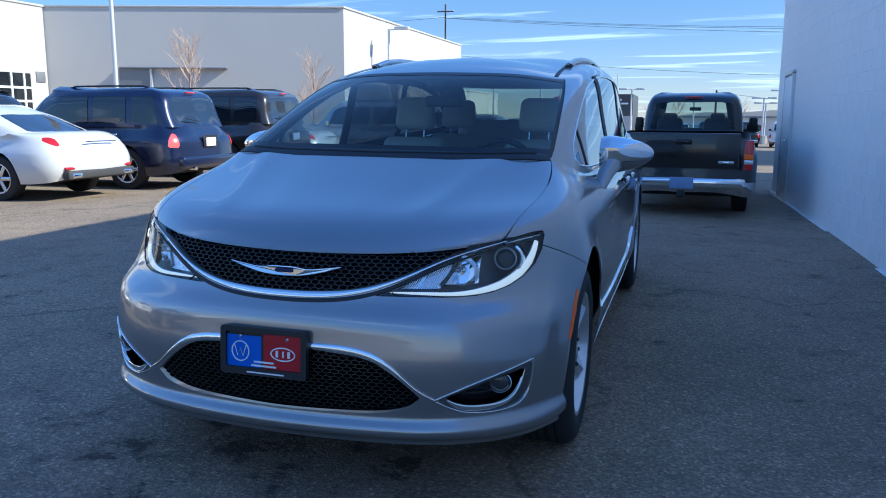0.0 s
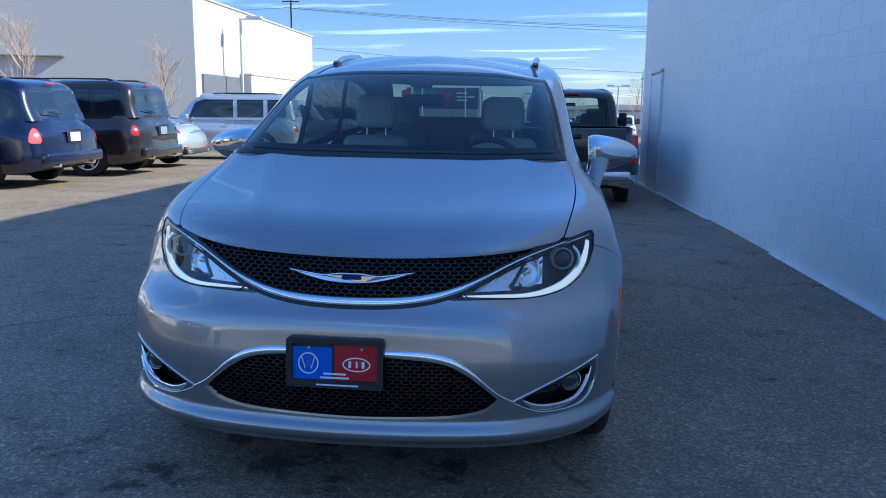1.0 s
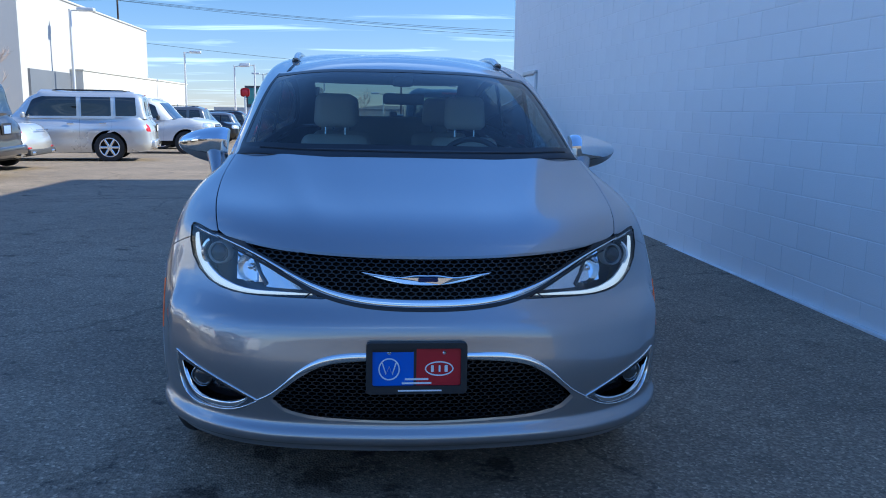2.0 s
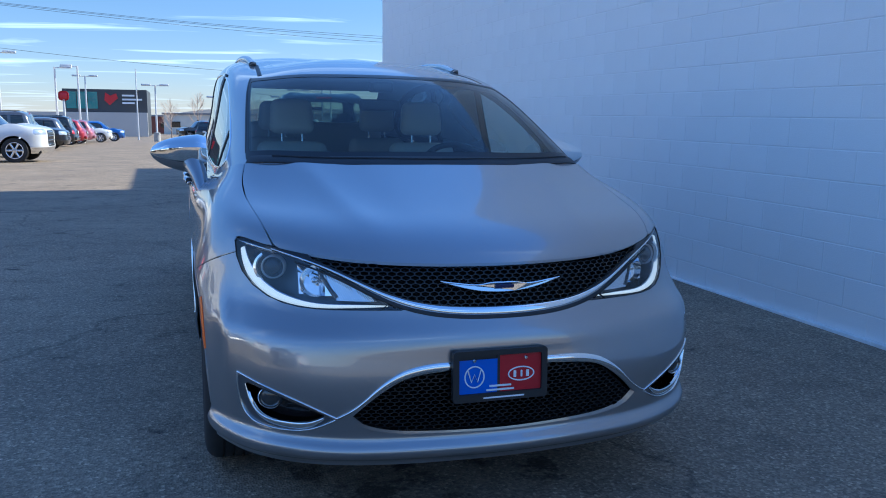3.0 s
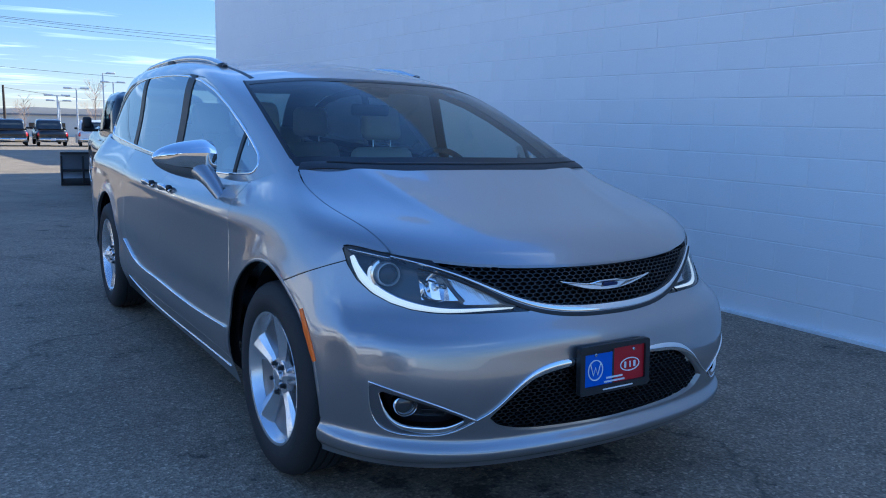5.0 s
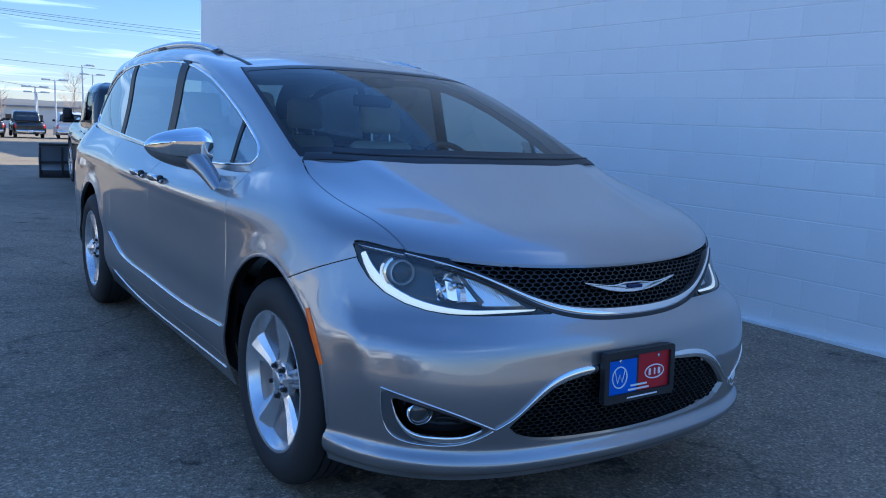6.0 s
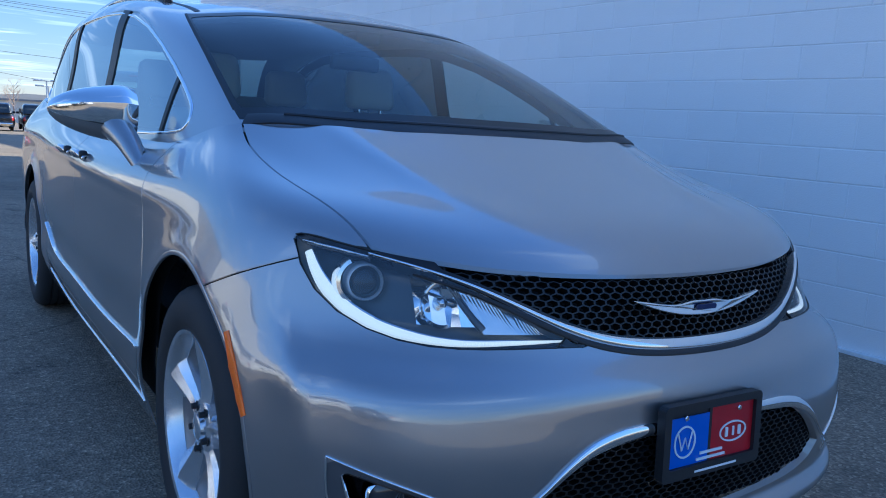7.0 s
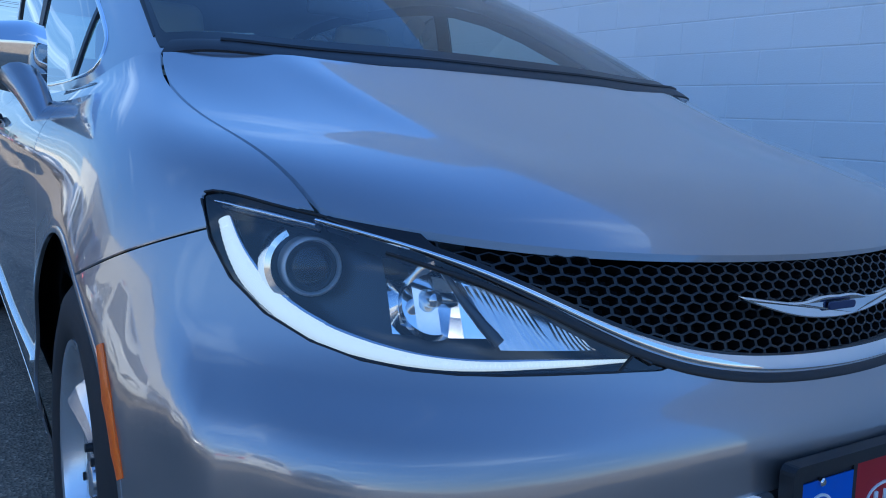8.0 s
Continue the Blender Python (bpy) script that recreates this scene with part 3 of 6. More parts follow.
FOG_IN = outline([(0.818, 0.498), (0.76, 0.482), (0.66, 0.446), (0.578, 0.410)], [(0.578, 0.410), (0.615, 0.388), (0.70, 0.377), (0.765, 0.388), (0.800, 0.432), (0.818, 0.498)])
f_fog_in = inside(FOG_IN)
f_head, f_low, f_fog = inside(HEADLAMP), inside(LOWER_GRILLE), inside(FOG)
gl = np.array(GRILLE_LOW)


def grille_floor(x):
    return np.interp(x, gl[:, 0], spline(gl[:, 0], gl[:, 1], gl[:, 0])[:, 0])


gx = np.linspace(0, 0.72, 60)
gz = spline(gl[:, 0], gl[:, 1], gx)[:, 0]
hood_y = [0.38, 0.435, 0.55, 0.75, 0.95, 1.06, 1.30]
hood_x = spline(hood_y, [0.685, 0.706, 0.733, 0.760, 0.770, 0.762, 0.70], np.linspace(0.38, 1.3, 60))[:, 0]
hood_q = np.linspace(0.38, 1.3, 60)


def at_head(v): return np.maximum(f_head(X(v), Z(v)), Y(v) - 0.85)
def at_low(v): return np.maximum(f_low(X(v), Z(v)), Y(v) - 0.7)
def at_fog(v): return np.maximum(f_fog(X(v), Z(v)), Y(v) - 0.7)
def at_hood(v): return np.maximum(np.maximum((4.0 - T(v)) * 0.33, X(v) - np.interp(Y(v), hood_q, hood_x)), Y(v) - 1.3)
def at_grille(v): return np.maximum(np.maximum((T(v) - 4.0) * 0.15, np.interp(X(v), gx, gz) - Z(v)), np.maximum(X(v) - 0.715, Y(v) - 0.7))
def at_arch(v): return np.minimum(np.hypot(Y(v) - FRONT_AXLE, (Z(v) - 0.375) * 0.98), np.hypot(Y(v) - REAR_AXLE, (Z(v) - 0.375) * 0.98)) - 0.432
def at_nose(v): return np.maximum(np.maximum(Y(v) - 0.90, Z(v) - (0.881 - (Y(v) - 0.541) * 0.44)), (T(v) - 4.0) * 0.15)
def neg(f): return lambda v: -f(v)
def ahead(y0, bend=0.0): return lambda v: Y(v) - (y0 + bend * (Z(v) - 0.7))


def door_line_a(v): return Y(v) - (1.37 + 0.10 * np.clip(Z(v) - 0.55, 0, 1) - 0.05 * np.clip(0.5 - Z(v), 0, 1))
def door_line_b(v): return Y(v) - (2.52 + 0.05 * (Z(v) - 0.7))
def door_line_c(v): return Y(v) - (3.42 + 0.12 * np.clip(Z(v) - 0.5, 0, 1))
def sill_line(v): return Z(v) - 0.335


def shape(sheet, d):
    """Pushes a sheet out along its normals by d(x, y, z), and bends the normals to suit."""
    v, f = sheet
    v = v.copy()
    p, n = v[:, :3].copy(), v[:, 5:8].copy()
    h = 1e-3
    g = np.stack([(d(*(p + e).T) - d(*(p - e).T)) / (2 * h) for e in np.eye(3) * h], 1)
    g -= (g * n).sum(1, keepdims=True) * n
    v[:, :3] = p + n * d(*p.T)[:, None]
    n = n - g
    v[:, 5:8] = n / np.linalg.norm(n, axis=1, keepdims=True)
    return v, f


def hump(x, w):
    return np.exp(-(x / w) ** 2)


def step(x, w):
    return 1 / (1 + np.exp(-np.clip(x / w, -30, 30)))


def creases(x, y, z):
    """Folds of the panels: bonnet ridges, wheel arch flares, door shoulder, sill scallop, bumper shoulder, corner and lip."""
    top = step(z - 0.86, 0.03) * step(1.10 - y, 0.06)
    d = 0.006 * hump(x - (0.36 + 0.22 * (y - 0.25)), 0.055) * top * step(y - 0.42, 0.06)
    d = d - 0.0022 * hump(x - (0.24 + 0.16 * (y - 0.25)), 0.07) * top * step(y - 0.42, 0.06)
    low = step(1.02 - z, 0.02)
    for yc in (FRONT_AXLE, REAR_AXLE):
        d = d + (0.007 if yc < 2 else 0.014) * hump(np.hypot(y - yc, z - 0.375) - 0.445, 0.045) * low * step(x - 0.85, 0.03) * step(z - 0.30, 0.03)
    side_ = step(x - 0.86, 0.02) * step(y - 1.25, 0.10) * step(4.9 - y, 0.1)
    line = 0.905 + 0.022 * (y - 1.4)
    d = d + 0.010 * side_ * (step(z - line, 0.008) * hump(np.maximum(z - line, 0), 0.09))
    d = d - 0.016 * side_ * hump(z - 0.53, 0.09)
    d = d + 0.007 * hump(x - 0.862, 0.022) * step(0.60 - y, 0.04) * step(z - 0.50, 0.03) * step(0.74 - z, 0.02)
    d = d + 0.036 * step(0.318 + 0.03 * np.clip(x - 0.5, 0, 1) - z, 0.007) * step(z - 0.266, 0.008) * step(0.56 - y, 0.05)
    d = d + 0.012 * hump(z - 0.655, 0.05) * step(0.50 - y, 0.04)
    return d


GAP = 0.0026
LOWER = shape(LOWER, creases)
body = clip(LOWER, neg(at_arch))
hood_s = clip(body, at_hood, GAP)
rest = clip(body, neg(at_hood), GAP)
grille_s = clip(rest, at_grille, 0.0)
rest = clip(rest, neg(at_grille), 0.0)
head_s = clip(rest, at_head, 0.001)
rest = clip(rest, neg(at_head), 0.001)
nose_all = clip(rest, at_nose, GAP)
side = clip(rest, neg(at_nose), GAP)
low_s = clip(nose_all, at_low)
nose = clip(nose_all, neg(at_low))
fog_s = clip(nose, at_fog)
nose = clip(nose, neg(at_fog))
fender = clip(side, door_line_a, GAP)
side = clip(side, neg(door_line_a), GAP)
sill_s = clip(clip(side, sill_line, GAP), ahead(3.62))
side = clip(side, lambda v: np.where(Y(v) < 3.62, -sill_line(v), -1.0), GAP)
door_f = clip(side, door_line_b, GAP)
side = clip(side, neg(door_line_b), GAP)
door_r = clip(side, door_line_c, GAP)
quarter = clip(side, neg(door_line_c), GAP)

# Near-black shell behind the panel gaps, standing in for their shade.
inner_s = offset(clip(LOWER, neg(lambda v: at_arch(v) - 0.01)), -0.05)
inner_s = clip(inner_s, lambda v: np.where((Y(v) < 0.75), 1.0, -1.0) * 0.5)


def pair(name, sheet, material, parent=VAN, label="", flange=0.005):
    """The same panel on both sides, as two parts."""
    a = part(name, sheet_mesh(name, mirrored(sheet), flange), material, parent, label)
    b = part(name, sheet_mesh(name, sheet, flange), material, parent, label)
    return a, b


part("hood", sheet_mesh("hood", both(hood_s), 0.022), M_SILVER, VAN)
part("front_bumper", sheet_mesh("front_bumper", both(nose), 0.020), M_SILVER, VAN)
pair("fender", fender, M_SILVER)
pair("front_door", door_f, M_SILVER)
pair("sliding_door", door_r, M_SILVER)
pair("quarter_panel", quarter, M_SILVER, flange=0.02)
pair("rocker_panel", sill_s, M_SILVER)
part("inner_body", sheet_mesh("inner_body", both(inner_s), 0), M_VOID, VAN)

# glasshouse cuts, in the sheet's own run s and rise t
S = lambda v: v[:, 3]
def pillar_s(v):
    """Run along the base at which the windscreen pillar stands."""
    return np.interp(T(v), [0, 1, 2, 2.4], PILLAR)


base = UPPER[0].reshape(240, -1, 8)
def run_of(row, t_index, x):
    line = base[:, t_index, :]
    k = np.argmax(line[:120, 0] >= x)
    return line[k, 3]


PILLAR = [run_of(None, 0, 0.738), run_of(None, 14, 0.703), run_of(None, 28, 0.635), run_of(None, 36, 0.52)]


def at_screen(v): return np.maximum(np.maximum(S(v) - pillar_s(v), T(v) - 1.93), 0.015 - T(v) * 0.2)
screen = clip(UPPER, at_screen, 0.0)
above = clip(UPPER, neg(at_screen), 0.0)

# side windows, in the side view (y, z)
WIN_LOW = [(1.47, 1.098), (2.0, 1.078), (2.6, 1.100), (3.2, 1.130), (4.0, 1.168), (4.60, 1.195)]
WIN_TOP = [(4.60, 1.30), (4.45, 1.46), (4.15, 1.545), (3.5, 1.578), (2.9, 1.575), (2.48, 1.556), (2.27, 1.512), (1.98, 1.412), (1.70, 1.302), (1.49, 1.202)]
win_out = outline(WIN_LOW, [WIN_LOW[-1], (4.63, 1.25), WIN_TOP[0]], WIN_TOP, [WIN_TOP[-1], (1.435, 1.135), WIN_LOW[0]])
f_win = inside(win_out)
def at_win(v): return np.maximum(f_win(Y(v), Z(v)), 0.5 - X(v))
glass_all = clip(above, at_win, 0.0)
above = clip(above, neg(at_win), 0.0)
def leaned(sheet, k):
    v, f = sheet
    v = v.copy()
    v[:, 7] += k
    v[:, 5:8] /= np.linalg.norm(v[:, 5:8], axis=1, keepdims=True)
    return v, f


def edge_of(y0, w, lean): return lambda v: Y(v) - (y0 + w + lean * (Z(v) - 1.16))
def between(sheet, a, b): return clip(clip(sheet, neg(edge_of(*a))), edge_of(*b))
BAR_Q, BAR_B, BAR_C = (1.66, 0.014, 0.12), (2.58, 0.055, 0.04), (3.60, 0.045, -0.02)
def lo(k): return (k[0], -k[1], k[2])
q_glass = clip(glass_all, edge_of(*lo(BAR_Q)))
f_glass = between(glass_all, BAR_Q, lo(BAR_B))
r_glass = between(glass_all, BAR_B, lo(BAR_C))
b_glass = clip(glass_all, neg(edge_of(*BAR_C)))
rear_glass = clip(above, lambda v: np.maximum(np.maximum(4.60 - Y(v), np.abs(T(v) - 1.05) * 0.2 - 0.17), X(v) - 0.62))
above = clip(above, neg(lambda v: np.maximum(np.maximum(4.60 - Y(v), np.abs(T(v) - 1.05) * 0.2 - 0.17), X(v) - 0.62)))

part("roof", sheet_mesh("roof", both(above), 0.02), M_SILVER, VAN)
ws = part("windshield", sheet_mesh("windshield", both(screen), 0.006), M_WINDSHIELD, VAN)
for nm, sh in (("quarter_window", q_glass), ("front_door_window", f_glass), ("sliding_door_window", r_glass), ("rear_quarter_window", b_glass)):
    pair(nm, leaned(offset(sh, -0.006), 0.20), M_TINT if nm in ("sliding_door_window", "rear_quarter_window") else M_FRONTGLASS, flange=0.004)
for bq in (BAR_Q, BAR_B, BAR_C):
    pair("window_pillar", offset(between(glass_all, lo(bq), bq), -0.002), M_BLACK, flange=0.006)
part("rear_window", sheet_mesh("rear_window", both(offset(rear_glass, -0.004)), 0.004), M_REARGLASS, VAN)

# ---- minivan: lamps, grilles, trim ----
from mathutils.bvhtree import BVHTree
LOWER_TREE = BVHTree.FromPolygons([tuple(r[:3]) for r in LOWER[0]], LOWER[1])
UPPER_TREE = BVHTree.FromPolygons([tuple(r[:3]) for r in UPPER[0]], UPPER[1])


def on_front(x, z):
    """Place and outward normal on the nose at (x, z)."""
    p, n, _, _ = LOWER_TREE.ray_cast(Vector((abs(x), -1, z)), Vector((0, 1, 0)))
    if p is None:
        p, n = Vector((abs(x), 0.6, z)), Vector((0, -1, 0))
    n = n if n.y < 0 else -n
    if x < 0:
        p, n = Vector((-p.x, p.y, p.z)), Vector((-n.x, n.y, n.z))
    return p, n


def on_side(y, z, side=1, tree=None):
    p, n, _, _ = (tree or LOWER_TREE).ray_cast(Vector((2, y, z)), Vector((-1, 0, 0)))
    if p is None:
        p, n = Vector((0.9, y, z)), Vector((1, 0, 0))
    n = n if n.x > 0 else -n
    return Vector((p.x * side, p.y, p.z)), Vector((n.x * side, n.y, n.z))


def strip(spots, widths, height, lift=0.0, closed=False, crown=0.5):
    """A raised, softly crowned strip along spots, which are (place, normal). widths: one or one per spot."""
    m = len(spots)
    w = [widths] * m if not isinstance(widths, (list, tuple, np.ndarray)) else np.interp(np.linspace(0, 1, m), np.linspace(0, 1, len(widths)), widths)
    vs, fs = [], []
    sec = [(-0.5, -0.006), (-0.5, height * crown), (-0.36, height * 0.85), (-0.12, height), (0.12, height), (0.36, height * 0.85), (0.5, height * crown), (0.5, -0.006)]
    k = len(sec)
    for i, (p, n) in enumerate(spots):
        a = spots[(i - 1) % m][0] if closed or i else p
        b = spots[(i + 1) % m][0] if closed or i < m - 1 else p
        d = (b - a).normalized()
        s = n.cross(d).normalized()
        for u, h in sec:
            vs.append(p + s * (u * float(w[i])) + n * (h + lift))
    for i in range(m if closed else m - 1):
        j = (i + 1) % m
        for c in range(k):
            e = (c + 1) % k
            fs.append([i * k + c, i * k + e, j * k + e, j * k + c])
    if not closed:
        fs.append(list(range(k)))
        fs.append([(m - 1) * k + c for c in reversed(range(k))])
    bm = bmesh.new()
    bm.from_mesh(raw_mesh("strip", vs, fs, True, 0.9))
    bmesh.ops.recalc_face_normals(bm, faces=bm.faces)
    return bm


def front_line(pts, n, side=1):
    return [on_front(side * x, z) for x, z in smooth_line(pts, n)]


def side_line(pts, n, side=1, tree=None):
    return [on_side(y, z, side, tree) for y, z in smooth_line(pts, n)]


def evened(spots):
    """A closed run of spots with its small bumps smoothed out."""
    p = np.array([tuple(q) for q, _ in spots]); n = np.array([tuple(m) for _, m in spots])
    for _ in range(3):
        p = (np.roll(p, 1, 0) + 2 * p + np.roll(p, -1, 0)) / 4
        n = (np.roll(n, 1, 0) + n + np.roll(n, -1, 0)) / 3
    return [(Vector(q), Vector(m).normalized()) for q, m in zip(p, n)]


def honeycomb(test, x0, x1, z0, z1, px, pz, bar_w, depth, sink):
    """A lattice of flat hexagons on the nose, joined into one moulding."""
    vs, fs = [], []
    row, z = 0, z0
    while z < z1:
        x = x0 + (px / 2 if row % 2 else 0)
        while x < x1:
            if test(x, z):
                ring = [(x + px / 2 * math.cos(a) * 1.15 * k, z + pz / 1.5 * math.sin(a) * k) for k in (1.02, 1 - bar_w) for a in [math.pi / 6 + i * math.pi / 3 for i in range(6)]]
                b = len(vs)
                for q, (u, v) in enumerate(ring):
                    p, n = on_front(u, v)
                    vs.append(p - n * sink)
                for (u, v) in ring[6:]:
                    p, n = on_front(u, v)
                    vs.append(p - n * (sink + depth))
                for i in range(6):
                    j = (i + 1) % 6
                    fs.append([b + i, b + j, b + 6 + j, b + 6 + i])
                    fs.append([b + 6 + i, b + 6 + j, b + 12 + j, b + 12 + i])
            x += px
        z += pz
        row += 1
    return raw_mesh("lattice", vs, fs)


# upper grille
def in_grille(x, z):
    return abs(x) < 0.62 and z > np.interp(abs(x), gx, gz) + 0.008 and z < np.interp(abs(x), [0, 0.3, 0.56, 0.7], [0.867, 0.870, 0.884, 0.900])


grille = part("upper_grille", sheet_mesh("upper_grille", offset(both(grille_s), -0.05), 0), M_VOID, VAN, "black honeycomb grille")
part("grille_lattice", honeycomb(in_grille, -0.63, 0.63, 0.735, 0.905, 0.029, 0.0128, 0.17, 0.022, 0.018), M_GRILLE, grille)
part("grille_rim", sheet_mesh("grille_rim", clip(offset(both(grille_s), -0.001), lambda v: np.maximum(np.minimum(Z(v) - np.interp(np.abs(X(v)), gx, gz) - 0.012, 0.605 - np.abs(X(v))), -1)), 0.05), M_BLACKGLOSS, grille)
gl2 = [(-x, z) for x, z in GRILLE_LOW[:0:-1]] + GRILLE_LOW
part("grille_chrome", strip(front_line([(x * 0.99, z - 0.001) for x, z in gl2], 90), [0.004, 0.006, 0.009, 0.016, 0.021, 0.022, 0.021, 0.016, 0.009, 0.006, 0.004], 0.004), M_CHROME, grille, "bright chrome strip under the grille")
part("grille_seal", strip(front_line([(x * 0.98, z - 0.019) for x, z in gl2[1:-1]], 80), [0.004, 0.012, 0.014, 0.014, 0.014, 0.012, 0.004], 0.003), M_BLACK, grille)

# winged badge
top = smooth_line([(0, 0.826), (0.045, 0.8255), (0.075, 0.8205), (0.13, 0.823), (0.213, 0.834)], 16) - np.array([0, 0.006])
bot = smooth_line([(0.213, 0.831), (0.12, 0.805), (0.06, 0.795), (0, 0.792)], 16) - np.array([0, 0.006])
half_b = np.concatenate([top, bot[1:]])
poly = [(x, z) for x, z in half_b] + [(-x, z) for x, z in half_b[-2:0:-1]]
bm = plate_mesh(poly, 0.012, "y", 0.0025)
for v in bm.verts:
    v.co.y += on_front(v.co.x, 0.80)[0].y - 0.014
badge = part("badge", bm, M_CHROME, grille, "chrome winged badge with a dark centre bar")
bm = plate_mesh(rounded(0.066, 0.012, 0.005), 0.004, "y", 0.001)
bmesh.ops.translate(bm, vec=(0.004, on_front(0, 0.80)[0].y - 0.0175, 0.8055), verts=bm.verts)
part("badge_centre", bm, mat("badge_blue", (0.01, 0.02, 0.09), 0.3), badge)

# lower grille
def in_low(x, z):
    return f_low(np.array([abs(x)]), np.array([z]))[0] < -0.010


low = part("lower_grille", sheet_mesh("lower_grille", offset(both(low_s), -0.06), 0), M_VOID, VAN, "black woven lower grille")
part("lattice", honeycomb(in_low, -0.5, 0.5, 0.347, 0.56, 0.029, 0.0124, 0.18, 0.026, 0.014), M_GRILLE, low)
part("backing", box((1.02, 0.02, 0.40), (0, 0.30, 0.42), 0.004), M_VOID, low)
arc = [(0.545, 0.408), (0.50, 0.434), (0.43, 0.493), (0.34, 0.545), (0.20, 0.566), (0.0, 0.569)]
arc_full = arc + [(-x, z) for x, z in arc[-2::-1]]
part("chrome_arch", strip(front_line(arc_full, 90), [0.005, 0.007, 0.026, 0.028, 0.022, 0.020, 0.022, 0.028, 0.026, 0.007, 0.005], 0.008), M_CHROME, low, "chrome arch over the lower grille")

# headlamps and fog lamps on both sides
def disc_on(place, way, profile, n=36):
    me = lathe(profile, n, "y")
    m = Vector((0, -1, 0)).rotation_difference(way).to_matrix().to_4x4()
    me.transform(Matrix.Translation(place) @ m)
    return me


for side in (-1, 1):
    sh = head_s if side > 0 else mirrored(head_s)
    lamp = part("headlamp", sheet_mesh("headlamp", offset(sh, -0.085), 0), M_BEZEL, VAN, "headlamp with lit white daytime strip and projector lens")
    wall = sheet_mesh("housing", sh, 0.085)
    bm = bmesh.new(); bm.from_mesh(wall)
    nf = len(sh[1])
    bm.faces.ensure_lookup_table()
    bmesh.ops.delete(bm, geom=bm.faces[:nf], context="FACES")
    part("housing", bm, M_BEZEL, lamp)
    lens = part("lens", sheet_mesh("lens", offset(sh, -0.002), 0), M_CLEAR, lamp, "clear lens")
    edge_pts = [(0.810, 0.899), (0.806, 0.868), (0.784, 0.815), (0.740, 0.776), (0.68, 0.755), (0.61, 0.746), (0.50, 0.748), (0.375, 0.751)]
    ribbed = [(p + n * (0.0016 if i % 2 else 0.0), n) for i, (p, n) in enumerate(front_line(edge_pts, 190, side))]
    part("strip_edge", strip(front_line(edge_pts, 60, side), [0.018, 0.031, 0.033, 0.029, 0.021, 0.017, 0.016, 0.013, 0.008], 0.004, -0.020), M_SATIN, lamp)
    part("daytime_strip", strip(ribbed, [0.016, 0.026, 0.027, 0.022, 0.016, 0.012, 0.010, 0.008, 0.004], 0.006, -0.018), M_DRL, lamp, "lit white light strip")
    part("lens_seal", strip([on_front(side * x, z) for x, z in HEADLAMP if x > 0.36], 0.003, 0.0010), M_SEAL, lamp)
    part("top_seal", strip(front_line([(0.35, 0.745), (0.43, 0.790), (0.55, 0.851), (0.70, 0.907)], 40, side), 0.006, 0.002), M_BLACKGLOSS, lamp)
    # brow of the lamp
    part("brow", strip(front_line([(0.715, 0.899), (0.76, 0.909), (0.812, 0.918)], 14, side), [0.004, 0.006, 0.003], 0.003, -0.008), M_SATIN, lamp)
    part("brow_shade", strip(front_line([(0.712, 0.898), (0.76, 0.909), (0.806, 0.917)], 14, side), 0.012, 0.003, -0.014), M_BLACKGLOSS, lamp)
    p, n = on_front(side * 0.736, 0.850)
    way = (Vector((0, -1, 0)) + n * 0.5).normalized()
    part("projector_ring", disc_on(p - n * 0.045, way, [(0.03, 0.041), (0.0, 0.0405), (-0.012, 0.039), (-0.016, 0.036), (-0.008, 0.034), (0.03, 0.033)]), M_RING, lamp)
    part("projector_lens", disc_on(p - n * 0.045, way, [(0.02, 0.0335), (-0.004, 0.0335), (-0.014, 0.027), (-0.020, 0.016), (-0.022, 0.0)]), M_BLACKGLOSS, lamp, "glossy round projector lens")
    cup = disc_on(p - n * 0.042 + Vector((side * 0.010, 0, 0.002)), way, [(0.0, 0.0415), (-0.013, 0.044), (-0.012, 0.052), (0.010, 0.058)], 40)
    bm = bmesh.new(); bm.from_mesh(cup)
    bmesh.ops.delete(bm, geom=[f for f in bm.faces if side * f.calc_center_median().x < 0.744], context="FACES")
    part("projector_cup", bm, M_CHROME, lamp)
    p, n = on_front(side * 0.605, 0.822)
    way = (Vector((0, -1, 0)) + n * 0.6).normalized()
    bowl = disc_on(p - n * 0.05, way, [(-0.012, 0.052), (0.0, 0.046), (0.018, 0.036), (0.03, 0.022), (0.036, 0.012)], 40)
    part("reflector_bowl", bowl, M_CHROME, lamp)
    part("bulb", disc_on(p - n * 0.04, way, [(0.03, 0.012), (0.0, 0.012), (-0.010, 0.009), (-0.014, 0.0)], 16), M_SATIN, lamp)
    # mirror beside the bowl in broad facets, then a ribbed mirror that narrows inward
    vs, fs = [], []
    cols = np.linspace(0.655, 0.548, 5)
    for i, x in enumerate(cols):
        zb = np.interp(x, [0.43, 0.55, 0.705], [0.790, 0.852, 0.905]) - 0.012
        for j in range(4):
            q, n2 = on_front(side * x, 0.778 + (zb - 0.778) * j / 3)
            vs.append(q - n2 * (0.030 + 0.034 * math.exp(-((x - 0.61) / 0.035) ** 2)))
    for i in range(4):
        for j in range(3):
            fs.append([i * 4 + j, i * 4 + 4 + j, i * 4 + 5 + j, i * 4 + 1 + j])
    part("reflector_facets", raw_mesh("facets", vs, fs), M_CHROME, lamp)
    vs, fs = [], []
    for i in range(33):
        for j in range(3):
            z0 = 0.765
            x = 0.535 - 0.125 * i / 32 + (0.016 * j if i < 20 else 0.008 * j)
            zb = np.interp(x, [0.345, 0.43, 0.55], [0.742, 0.790, 0.852]) - 0.011
            q, n2 = on_front(side * x, z0 + (max(zb, z0 + 0.001) - z0) * j / 2)
